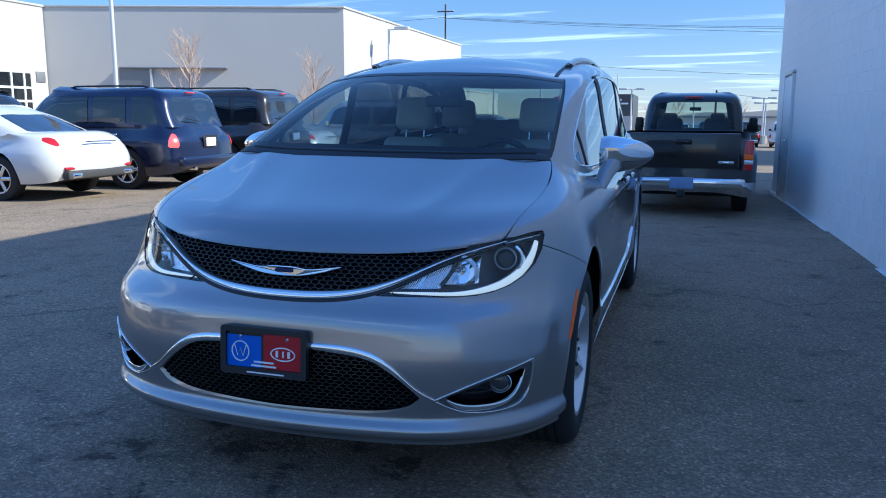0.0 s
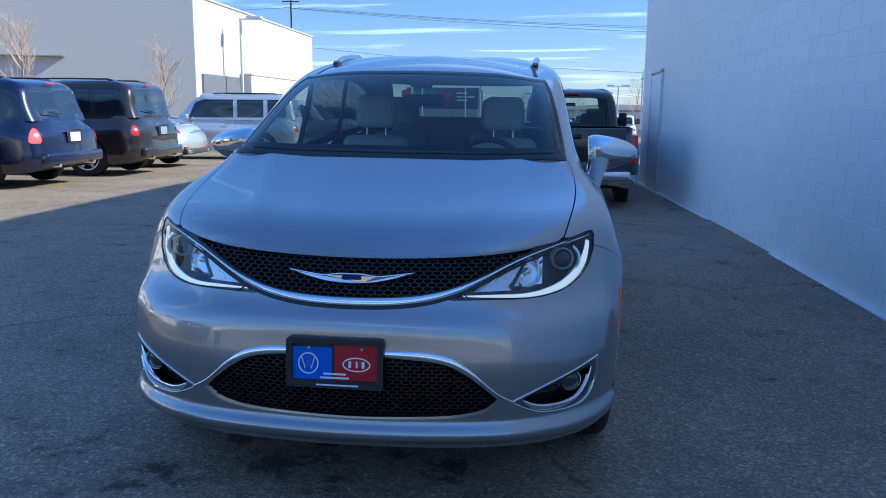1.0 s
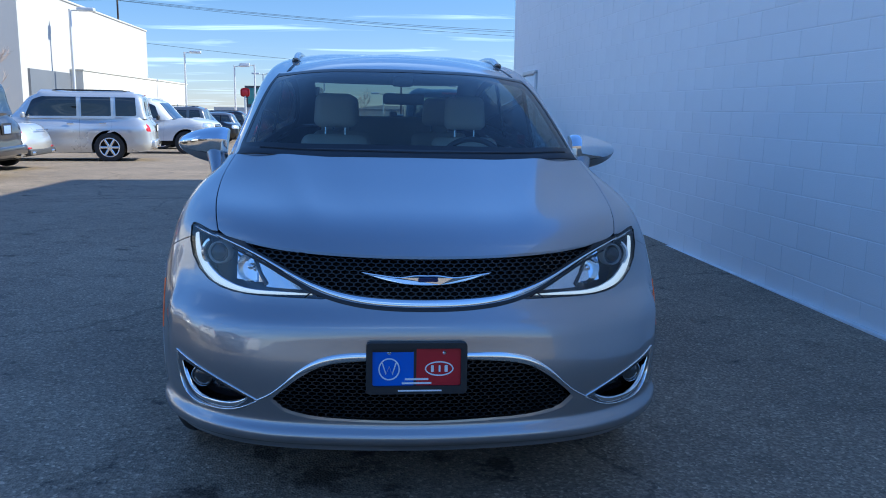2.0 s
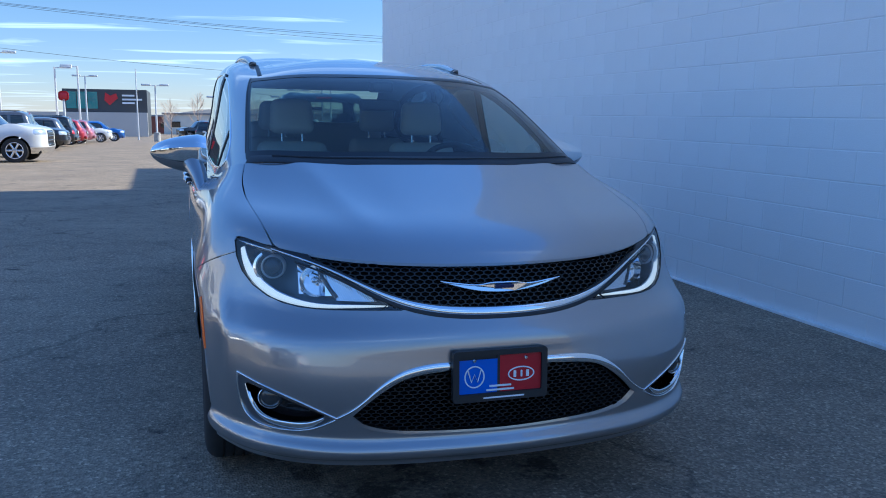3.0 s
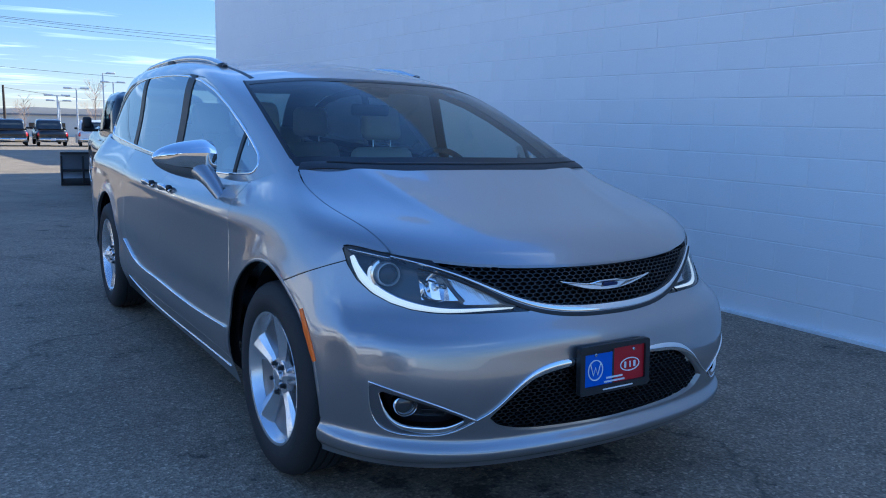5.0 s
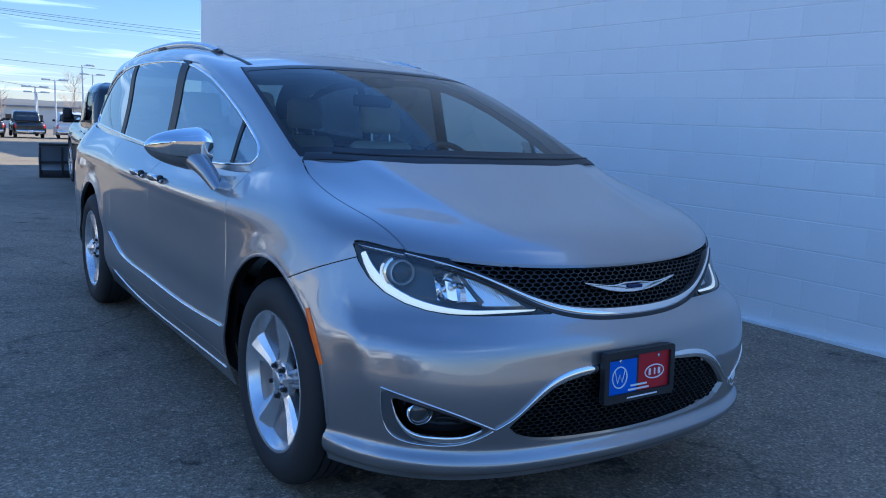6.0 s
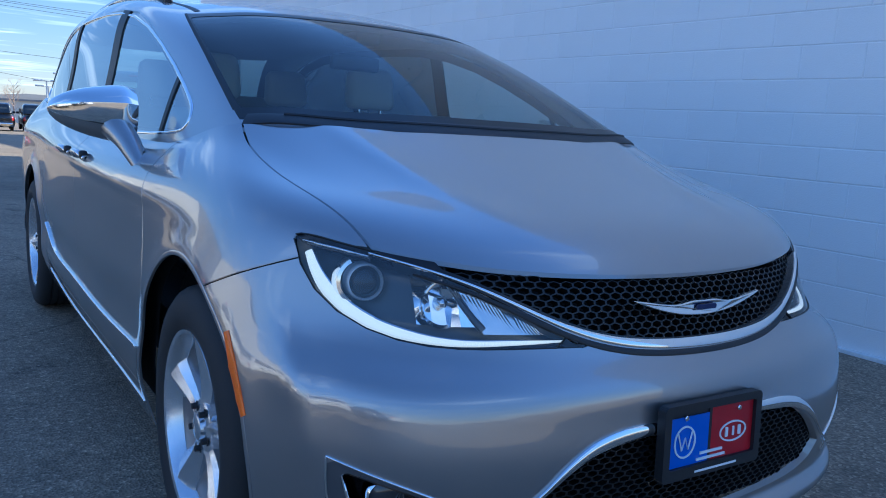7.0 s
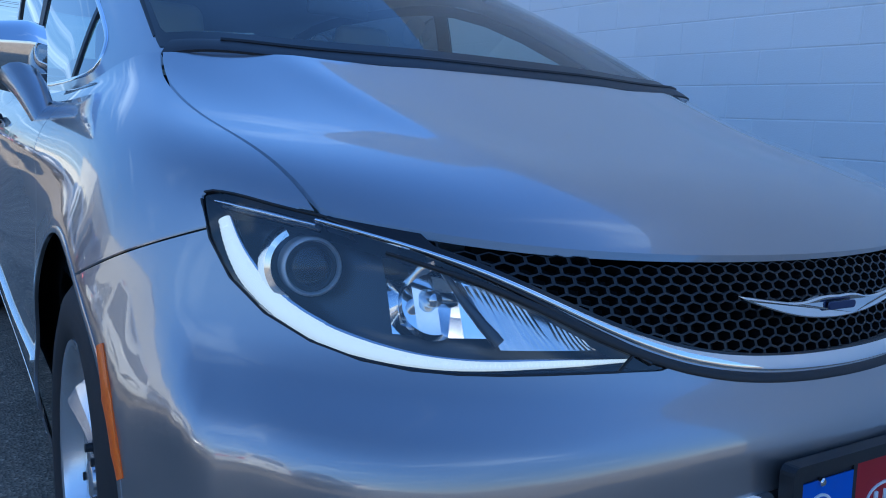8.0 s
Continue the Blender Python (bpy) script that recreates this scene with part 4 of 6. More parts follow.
            vs.append(q - n2 * (0.026 + (0.0005 if i % 2 else 0.0)))
    for i in range(32):
        for j in range(2):
            fs.append([i * 3 + j, i * 3 + 3 + j, i * 3 + 4 + j, i * 3 + 1 + j])
    part("reflector_ribs", raw_mesh("ribs", vs, fs), M_SATIN, lamp)
    part("divider_fin", strip(front_line([(0.590, 0.862), (0.566, 0.815), (0.535, 0.772)], 12, side), [0.006, 0.012, 0.016], 0.006, -0.028), M_BEZEL, lamp)

    sh = clip(fog_s, lambda v: f_fog_in(X(v), Z(v)))
    ring_s = offset(clip(fog_s, lambda v: -f_fog_in(X(v), Z(v)), 0.001), -0.003)
    if side < 0:
        sh, ring_s = mirrored(sh), mirrored(ring_s)
    pocket = part("fog_pocket", sheet_mesh("fog_pocket", offset(sh, -0.045), 0), M_BLACKGLOSS, VAN, "black fog lamp pocket with chrome edge")
    bm = bmesh.new(); bm.from_mesh(sheet_mesh("wall", sh, 0.045)); bm.faces.ensure_lookup_table()
    bmesh.ops.delete(bm, geom=bm.faces[:len(sh[1])], context="FACES")
    part("pocket_wall", bm, M_BLACKGLOSS, pocket)
    part("pocket_surround", sheet_mesh("pocket_surround", ring_s, 0.01), M_SURROUND, pocket, "silver surround with its dark reflection put into the colour")
    fog_top = [(0.836, 0.524), (0.76, 0.497), (0.66, 0.458), (0.545, 0.405)]
    fog_bot = [(0.836, 0.520), (0.830, 0.44), (0.800, 0.374), (0.72, 0.354), (0.63, 0.362), (0.55, 0.400)]
    blade_pts = [(0.814, 0.490), (0.800, 0.435), (0.766, 0.388), (0.70, 0.372), (0.622, 0.381), (0.585, 0.404)]
    part("chrome_brow", strip(front_line(fog_top, 40, side), 0.005, 0.004), M_CHROME, pocket)
    part("chrome_edge", strip(front_line(fog_bot, 60, side), 0.0045, 0.003), M_CHROME, pocket)
    part("chrome_blade", strip(front_line(blade_pts, 60, side), [0.004, 0.005, 0.009, 0.016, 0.020, 0.021, 0.018, 0.008], 0.006, -0.004), M_CHROME, pocket, "bright chrome blade")
    for zz in (0.408, 0.424):
        part("pocket_rib", strip([(q - m * 0.043, m) for q, m in front_line([(0.64, zz), (0.68, zz + 0.004), (0.71, zz + 0.002)], 10, side)], [0.004, 0.007, 0.004], 0.006), M_BLACK, pocket)
    p, n = on_front(side * 0.752, 0.450)
    way = (Vector((0, -1, 0)) + n * 0.5).normalized()
    part("fog_ring", disc_on(p - n * 0.02, way, [(0.03, 0.040), (-0.004, 0.039), (-0.008, 0.036), (-0.004, 0.033), (0.02, 0.032)]), M_CHROME, pocket)
    part("fog_lens", disc_on(p - n * 0.02, way, [(0.012, 0.0325), (0.0, 0.0325), (-0.006, 0.026), (-0.010, 0.012), (-0.011, 0.0)]), mat("fog_glass", (0.05, 0.052, 0.055), 0.08, 0.2, coat=1.0), pocket, "clear round fog lamp")

    # amber side marker, chrome window line, lower moulding, handles
    part("side_marker", strip(side_line([(0.643, 0.705), (0.596, 0.625), (0.549, 0.545)], 16, side), [0.016, 0.026, 0.026, 0.018], 0.004), M_AMBER, VAN, "amber reflector strip")
    closed = evened([on_side(y, z, side, UPPER_TREE) for y, z in win_out])
    part("window_chrome", strip(closed, 0.012, 0.004, 0.0, True), M_CHROME, VAN, "chrome frame round the side windows")
    part("window_lining", strip(closed, 0.05, 0.003, -0.024, True), M_TRIM_DARK, VAN)
    part("side_moulding", strip(side_line([(1.42, 0.462), (2.0, 0.445), (2.7, 0.458), (3.30, 0.50), (3.50, 0.56)], 50, side), [0.005, 0.008, 0.009, 0.008, 0.005], 0.010), M_CHROME, VAN, "chrome strip low on the doors")
    part("sill_edge", strip(side_line([(1.43, 0.285), (2.2, 0.268), (3.0, 0.280), (3.45, 0.330)], 40, side), [0.005, 0.007, 0.007, 0.005], 0.005), M_SATIN, VAN, "bright edge along the sill")
    for y0 in (2.27, 2.62):
        pts = [on_side(y, z, side) for y, z in ((y0, 0.966), (y0 + 0.03, 0.971), (y0 + 0.10, 0.974), (y0 + 0.17, 0.972), (y0 + 0.20, 0.967))]
        path = [p + n * h for (p, n), h in zip(pts, (0.002, 0.020, 0.028, 0.020, 0.002))]
        part("door_handle", tube(smooth_line([tuple(p) for p in path], 16), 0.013, 10, 1.0), M_SATIN, VAN, "silver door handle")
        p, n = on_side(y0 + 0.015, 0.974, side)
        part("handle_end", box((0.030, 0.036, 0.034), tuple(p + n * 0.012), 0.010), M_BLACK, VAN)

# number plate holder with a dealer card: two colour fields, ring marks and bars
plate = part("plate_frame", frame_mesh(rounded(0.322, 0.166, 0.012), rounded(0.282, 0.122, 0.006, cz=0.004), 0.022), M_BLACK, VAN, "black plate frame with a blue and red dealer card", pose(-0.034, 0.060, 0.537, -3, 0, 0))
part("plate_back", plate_mesh(rounded(0.316, 0.160, 0.010), 0.006), M_BLACK, plate, at=pose(0, 0.012, 0))
part("blue_field", plate_mesh([(-0.141, -0.058), (-0.010, -0.058), (-0.010, 0.052), (-0.141, 0.052)], 0.002), M_PLATE_BLUE, plate, "blue field", pose(0, 0.009, 0))
part("red_field", plate_mesh([(-0.001, -0.058), (0.141, -0.058), (0.141, 0.062), (-0.001, 0.062)], 0.002), M_PLATE_RED, plate, "red field", pose(0, 0.009, 0))
part("dark_field", plate_mesh([(-0.010, -0.058), (-0.001, -0.058), (-0.001, 0.062), (-0.010, 0.062)], 0.002), M_BLACK, plate, at=pose(0, 0.009, 0))
part("ring_mark", frame_mesh(ellipse(0.034, 0.036, 40, -0.088, -0.003), ellipse(0.030, 0.032, 40, -0.088, -0.003), 0.002), M_WHITE_INK, plate, "white ring mark", pose(0, 0.0065, 0))
zig = [(-0.110, 0.018), (-0.098, -0.020), (-0.088, 0.006), (-0.078, -0.020), (-0.066, 0.018)]
part("chevron_mark", tube([(x, 0, z) for x, z in zig], 0.0022, 4), M_WHITE_INK, plate, at=pose(0, 0.007, 0))
part("oval_mark", frame_mesh(ellipse(0.046, 0.024, 40, 0.072, -0.002), ellipse(0.042, 0.020, 40, 0.072, -0.002), 0.002), M_WHITE_INK, plate, "white oval mark", pose(0, 0.0065, 0))
for k, w in ((0.050, 0.009), (0.073, 0.006), (0.094, 0.010)):
    part("oval_bar", plate_mesh(rounded(w, 0.022, 0.002, 3, k, -0.002), 0.002), M_WHITE_INK, plate, at=pose(0, 0.0065, 0))
for z, w in ((-0.036, 0.075), (-0.049, 0.095)):
    part("text_bar", plate_mesh(rounded(w, 0.006, 0.001, 3, 0.0, z), 0.002), M_WHITE_INK, plate, at=pose(0, 0.0065, 0))
part("text_bar", plate_mesh(rounded(0.14, 0.005, 0.001, 3, 0.01, -0.0715), 0.002), M_WHITE_INK, plate, at=pose(0, -0.0005, 0))
for x in (-0.088, 0.088):
    part("plate_screw", disc_on(Vector((x, 0.006, 0.050)), Vector((0, -1, 0)), [(0.004, 0.006), (-0.001, 0.006), (-0.003, 0.004), (-0.003, 0.0)], 12), M_CHROME, plate)

# wheels
def build_wheel():
    """A wheel with its outer face toward +x, hub at the origin."""
    hub = thing("wheel_master", "", "")
    R = TYRE_R
    prof = [(0.100, 0.246), (0.112, 0.258), (0.121, 0.283), (0.122, 0.305), (0.114, 0.338), (0.100, 0.356), (0.086, 0.364), (0.079, 0.366)]
    for g in (0.055, 0.018, -0.018, -0.055):
        prof += [(g + 0.005, R), (g + 0.004, R - 0.008), (g - 0.004, R - 0.008), (g - 0.005, R)]
    prof += [(-0.079, 0.366), (-0.086, 0.364), (-0.100, 0.356), (-0.114, 0.338), (-0.122, 0.305), (-0.121, 0.283), (-0.112, 0.258), (-0.100, 0.246)]
    tyre = lathe(prof, 72, "x")
    tyre = part("tyre", tyre, M_RUBBER, hub, "black worn tyre")
    rimm = part("rim", lathe([(0.050, 0.224), (0.058, 0.223), (0.085, 0.233), (0.098, 0.247), (0.107, 0.255), (0.112, 0.253), (0.109, 0.243), (0.098, 0.236), (0.07, 0.226)], 64, "x"), M_ALLOY, hub, "silver alloy rim with five split spokes")
    part("barrel", lathe([(-0.095, 0.233), (0.052, 0.2235)], 48, "x"), M_BARREL, rimm)
    part("web", lathe([(0.040, 0.132), (0.046, 0.140), (0.058, 0.180), (0.066, 0.226)], 48, "x"), M_BARREL, rimm)
    for k in range(5):
        a0 = 2 * math.pi * k / 5 + 0.3
        c, q = math.cos(a0), math.sin(a0)
        vs, fs = [], []
        for f in np.linspace(0, 1, 11):
            r = 0.040 + f * 0.205
            w = float(np.interp(f, [0, 0.25, 0.5, 0.8, 1], [0.026, 0.030, 0.038, 0.057, 0.080]))
            x = 0.086 - 0.016 * math.sin(f * math.pi) * (1 - f) + 0.016 * f
            drop = 0.012 + 0.020 * f
            for t, dx in ((-1.0, -0.034 - drop), (-1.0, -drop), (-0.52, -0.40 * drop), (0.0, 0.0), (0.06, 0.0), (0.55, -0.45 * drop), (1.0, -drop), (1.0, -0.034 - drop)):
                vs.append((x + dx, r * c - t * w * q, r * q + t * w * c))
        for i in range(10):
            for j in range(8):
                m = (j + 1) % 8
                fs.append([i * 8 + j, i * 8 + m, i * 8 + 8 + m, i * 8 + 8 + j])
        fs += [list(range(8)), [80 + j for j in range(8)]]
        bm = bmesh.new(); bm.from_mesh(raw_mesh("spoke", vs, fs, True, 0.12))
        bmesh.ops.recalc_face_normals(bm, faces=bm.faces)
        part("spoke", bm, M_ALLOY, rimm)
    part("hub_cap", lathe([(0.05, 0.075), (0.076, 0.072), (0.083, 0.060), (0.080, 0.036), (0.092, 0.033), (0.095, 0.028), (0.095, 0.0)], 32, "x"), M_ALLOY, rimm)
    for k in range(5):
        a = 2 * math.pi * (k + 0.5) / 5 + 0.3
        me = lathe([(0.082, 0.014), (0.083, 0.010), (0.076, 0.009), (0.096, 0.008), (0.097, 0.0)], 12, "x")
        me.transform(Matrix.Translation((0, 0.057 * math.cos(a), 0.057 * math.sin(a))))
        part("lug_nut", me, M_BLACK, rimm)
    part("brake_disc", lathe([(0.0, 0.06), (0.002, 0.150), (-0.015, 0.150), (-0.020, 0.06)], 40, "x"), M_DISC, hub)
    # Near-black disc that closes the wheel, painted shade behind spokes and brake.
    part("wheel_back", lathe([(-0.065, 0.226), (-0.07, 0.0)], 32, "x"), M_VOID, hub)
    return hub


WHEEL = build_wheel()
for sx in (-1, 1):
    for yy in (FRONT_AXLE, REAR_AXLE):
        w = copy_thing(WHEEL, pose(sx * (0.816 if yy < 2 else 0.846), yy + (0.0 if yy < 2 else 0.02), HUB_Z, random.uniform(-40, 40) if (sx > 0 or yy > 2) else 0, 0, 0 if sx > 0 else 180))
        w.name = "wheel"
        w.parent = VAN
        for key in ("label", "category"):
            if key in w:
                del w[key]
for o in [*WHEEL.children_recursive, WHEEL]:
    bpy.data.objects.remove(o)


def arch_liner(y0, sx):
    vs, fs = [], []
    n = 24
    for i in range(n + 1):
        a = math.radians(-12 + 204 * i / n)
        for x, r in ((0.55, 0.447), (0.80, 0.447), (0.865, 0.442)):
            vs.append((sx * x, y0 + r * math.cos(a), 0.375 + r * math.sin(a)))
    for i in range(n):
        for j in range(2):
            fs.append([i * 3 + j, i * 3 + j + 1, i * 3 + 4 + j, i * 3 + 3 + j])
    c = len(vs)
    vs.append((sx * 0.55, y0, 0.375))
    for i in range(n):
        fs.append([c, i * 3, i * 3 + 3])
    return raw_mesh("liner", vs, fs, True)


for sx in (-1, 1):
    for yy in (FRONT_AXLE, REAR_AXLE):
        # Arch liner with the hollow's shade in its near-black colour.
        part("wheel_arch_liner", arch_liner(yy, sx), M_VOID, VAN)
        lip = []
        for i in range(40):
            a = math.radians(-2 + 184 * i / 39)
            lip.append(on_side(yy + 0.436 * math.cos(a), 0.375 + 0.436 / 0.98 * math.sin(a), sx))
        part("wheel_arch_lip", strip(lip, 0.012, 0.002), M_SILVER, VAN)
part("underbody", box((1.48, 4.55, 0.12), (0, 2.62, 0.30), 0.03), M_VOID, VAN)
part("front_valance", strip(front_line([(0.84, 0.238), (0.60, 0.234), (0.3, 0.232), (0, 0.232), (-0.3, 0.232), (-0.60, 0.234), (-0.84, 0.238)], 50), 0.02, 0.003, -0.004), M_BLACK, VAN)

# roof rails
for sx in (-1, 1):
    ys = np.linspace(2.52, 4.42, 26)
    pts = []
    for i, y in enumerate(ys):
        p, n, _, _ = UPPER_TREE.ray_cast(Vector((0.60 + 0.025 * math.sin((y - 2.5) / 1.9 * math.pi), y, 3)), Vector((0, 0, -1)))
        f = i / 25
        h = 0.012 * min(1, f / 0.12, (1 - f) / 0.12) + 0.002
        pts.append((sx * p.x, y, p.z + h))
    rail = part("roof_rail", tube(pts, 0.018, 10, 1.0), M_RAIL, VAN, "silver roof rail with dark feet")
    for i in (1, 13, 24):
        p = Vector(pts[i])
        part("rail_foot", box((0.040, 0.16, 0.04), (p.x, p.y, p.z - 0.014), 0.014), M_BLACK, rail)
    # dark ditch between roof and side, from the screen corner back
    ditch = []
    for i in range(16):
        f = i / 15
        q = Vector((0.605 - 0.02 * f, 2.085 + 0.46 * f, 3))
        p, n, _, _ = UPPER_TREE.ray_cast(q, Vector((0, 0, -1)))
        n = n if n.z > 0 else -n
        ditch.append((Vector((sx * p.x, p.y, p.z)), Vector((sx * n.x, n.y, n.z))))
    part("roof_ditch", strip(ditch, 0.022, 0.002), M_BLACK, VAN)

# door mirrors
def mirror_shell(sx, lower):
    """The wedge-shaped mirror housing: a chrome cap over a crease, or the painted shell under it."""
    cap = [(1.0, 0.46), (0.72, 0.50), (0.46, 0.46), (0.22, 0.37), (0.07, 0.26), (0.0, 0.19), (0.0, 0.15), (0.02, 0.0), (0.06, -0.14), (0.11, -0.22)]
    low_ = [(0.11, -0.225), (0.22, -0.37), (0.42, -0.48), (0.68, -0.52), (1.0, -0.46)]
    us = 1 - np.linspace(1, 0, 22) ** 1.6
    vs, fs = [], []
    sec = low_ if lower else cap
    pts = smooth_line(sec, 14) if lower else np.concatenate([smooth_line(sec[:6], 16), smooth_line(sec[6:], 8)])
    k = len(pts)
    for u in us:
        tip = math.sqrt(max(0.0, 1 - u ** 3.2))
        inn = 0.86 + 0.14 * min(1, u / 0.12)
        h = (0.196 - 0.060 * u) * max(tip, 0.02) * inn
        yf = 1.738 + 0.012 * (1 - min(1, u / 0.15)) + 0.030 * u + 0.055 * u ** 3
        yb = max(1.868 + 0.005 * u, yf + 0.01)
        yf = yf + (yb - yf) * 0.55 * (1 - tip)
        for f, z in pts:
            vs.append((sx * (0.884 + 0.256 * u), yf + (yb - yf) * f, 1.144 + 0.008 * u + z * h))
    for i in range(len(us) - 1):
        for j in range(k - 1):
            fs.append([i * k + j, i * k + k + j, i * k + k + j + 1, i * k + j + 1])
    fs.append(list(range(k)))
    bm = bmesh.new(); bm.from_mesh(raw_mesh("shell", vs, fs, True, 0.5))
    bmesh.ops.recalc_face_normals(bm, faces=bm.faces)
    return bm


for sx in (-1, 1):
    mir = part("door_mirror", mirror_shell(sx, False), M_CHROME, VAN, "chrome capped door mirror")
    part("mirror_base", mirror_shell(sx, True), M_SILVER, mir, "painted lower shell")
    part("mirror_bezel", plate_mesh(rounded(0.196, 0.118, 0.045, 6), 0.012, "y", 0.003), M_BLACK, mir, at=pose(sx * 1.000, 1.862, 1.152))
    part("mirror_glass", plate_mesh(rounded(0.176, 0.100, 0.038, 6), 0.002), M_CHROME, mir, at=pose(sx * 1.000, 1.876, 1.152))
    p, n = on_side(1.60, 1.00, sx)
    arm = smooth_line([(p.x - sx * 0.020, 1.590, 0.985), (sx * 0.915, 1.655, 1.025), (sx * 0.930, 1.730, 1.072), (sx * 0.950, 1.800, 1.105)], 14)
    part("mirror_arm", tube(arm, 0.05, 14, 0.9, radii=np.linspace(0.026, 0.050, 14)), M_SILVER, mir)
    seam = [(Vector((sx * (0.89 + 0.225 * u), 1.738 + 0.030 * u + 0.055 * u ** 3 + 0.012, 1.144 + 0.008 * u - 0.222 * (0.196 - 0.060 * u) * math.sqrt(1 - u ** 3.2))), Vector((0, -1, -0.2)).normalized()) for u in np.linspace(0.04, 0.92, 16)]
    part("cap_seam", strip(seam, 0.004, 0.001), M_BLACK, mir)

# wipers and cowl, along the foot of the windscreen
def on_screen(x, row):
    """Place and normal on the windscreen at x, that many rows above its foot (a row is about 3 cm)."""
    k = int(row)
    spots = []
    for j in (k, k + 1):
        line = base[:120, j, :]
        spots.append([float(np.interp(abs(x), line[:, 0], line[:, c])) for c in (0, 1, 2, 5, 6, 7)])
    q = np.array(spots[0]) * (1 - (row - k)) + np.array(spots[1]) * (row - k)
    sx = -1 if x < 0 else 1
    return Vector((x, q[1], q[2])), Vector((sx * q[3], q[4], q[5])).normalized()


part("cowl_panel", strip([on_screen(x, 0.85) for x in np.linspace(-0.732, 0.732, 60)], [0.050, 0.066, 0.070, 0.066, 0.050], 0.004, 0.003), M_BLACK, VAN)
for x0, x1, r0, r1 in ((-0.64, 0.03, 1.5, 1.1), (0.0, 0.68, 1.1, 1.6)):
    pts = []
    for f in np.linspace(0, 1, 14):
        p, n = on_screen(x0 + f * (x1 - x0), r0 + f * (r1 - r0))
        pts.append(tuple(p + n * 0.006))
    part("wiper", tube(pts, 0.0055, 6), M_BLACK, VAN)

# black print round the windscreen
frit = clip(offset(screen, 0.0015), lambda v: np.minimum(np.minimum(pillar_s(v) - S(v) - 0.014, 1.93 - T(v) - 0.10), (T(v) - 0.22) * 0.22))
part("windshield_border", sheet_mesh("windshield_border", both(frit), 0), M_FRIT, VAN)
# black moulding up both edges of the windscreen
ts_ = UPPER[0].reshape(240, -1, 8)[0, :, 4]
edge = []
for k in range(3, 28):
    row = base[:, k, :]
    at = np.interp(ts_[k], [0, 1, 2, 2.4], PILLAR)
    edge.append((Vector([float(np.interp(at, row[:, 3], row[:, c])) for c in (0, 1, 2)]), Vector([float(np.interp(at, row[:, 3], row[:, c])) for c in (5, 6, 7)]).normalized()))
for sx in (-1, 1):
    part("screen_moulding", strip([(Vector((sx * p.x, p.y, p.z)), Vector((sx * n.x, n.y, n.z))) for p, n in edge], [0.008, 0.012, 0.012, 0.010], 0.002), M_SEAL, VAN)
part("headliner", sheet_mesh("headliner", both(offset(clip(above, lambda v: 1.9 - T(v)), -0.035)), 0), M_HEADLINER, VAN)
pill_trim = clip(UPPER, lambda v: np.maximum(np.abs(S(v) - pillar_s(v) - 0.035) - 0.038, T(v) - 2.0))
part("pillar_trim", sheet_mesh("pillar_trim", both(offset(pill_trim, -0.03)), 0), M_HEADLINER, VAN)

# cabin
def seat(x, y, tilt=14):
    s = part("seat", box((0.50, 0.52, 0.16), (0, 0, 0), 0.06, 1.0, None, 4), M_LEATHER, VAN, "light grey leather seat", pose(x, y - 0.24, 0.60))
    part("backrest", box((0.50, 0.14, 0.58), (0, 0, 0.29), 0.055, 0.82, None, 4), M_LEATHER, s, at=pose(0, 0.26, 0.02, -tilt, 0, 0))
    h = part("headrest", box((0.265, 0.11, 0.205), (0, 0, 0.10), 0.045, 0.9, None, 4), M_LEATHER, s, at=pose(0, 0.395, 0.632, -tilt + 6, 0, 0))
    for u in (-0.06, 0.06):
        part("headrest_post", tube([(u, 0.0, -0.07), (u, 0, 0.04)], 0.006, 8), M_CHROME, h)
    return s


for x in (-0.375, 0.425):
    seat(x, 2.49)
for x in (-0.36, 0.36):
    seat(x, 3.45)
part("third_row_bench", box((1.15, 0.16, 0.62), (0, 0, 0), 0.06, 0.92, None, 4), M_LEATHER, VAN, at=pose(0, 4.20, 0.98, -14, 0, 0))
part("dashboard", box((1.42, 0.62, 0.26), (0, 0, 0), 0.09, 0.9, None, 4), M_TRIM_DARK, VAN, at=pose(0, 1.42, 1.00, 5, 0, 0))
part("cabin_floor", box((1.55, 3.6, 0.06), (0, 3.1, 0.45)), M_TRIM_DARK, VAN)
wheel_pts = [(0.185 * math.cos(a), 0, 0.185 * math.sin(a)) for a in np.linspace(0, 2 * math.pi, 36, endpoint=False)]
steer = part("steering_wheel", tube(wheel_pts, 0.016, 8, closed=True, up=(0, 1, 0)), M_TRIM_DARK, VAN, "black steering wheel", pose(0.37, 1.80, 1.03, -24, 0, 0))
part("steering_hub", box((0.15, 0.05, 0.13), (0, 0.01, -0.01), 0.03), M_TRIM_DARK, steer)
for a, b in (((-0.17, 0, 0), (-0.06, 0.01, 0)), ((0.17, 0, 0), (0.06, 0.01, 0)), ((0, 0, -0.17), (0, 0.01, -0.06))):
    part("steering_spoke", tube([a, b], 0.016, 6), M_TRIM_DARK, steer)
part("rear_view_mirror", box((0.22, 0.03, 0.06), (0.01, 2.00, 1.40), 0.014), M_TRIM_DARK, VAN)
part("mirror_mount", box((0.11, 0.14, 0.05), (0, 1.93, 1.490), 0.015, turn=None), M_TRIM_DARK, VAN)
for ob in VAN.children:
    if "window" in ob.name and ob.data.materials[0] in (M_TINT, M_FRONTGLASS, M_REARGLASS) or ob.name.startswith(("windshield", "rear_window")):
        ob.visible_shadow = False
part("rear_hatch_lining", box((1.3, 0.10, 0.55), (0, 4.93, 0.90), 0.04), M_TRIM_DARK, VAN)
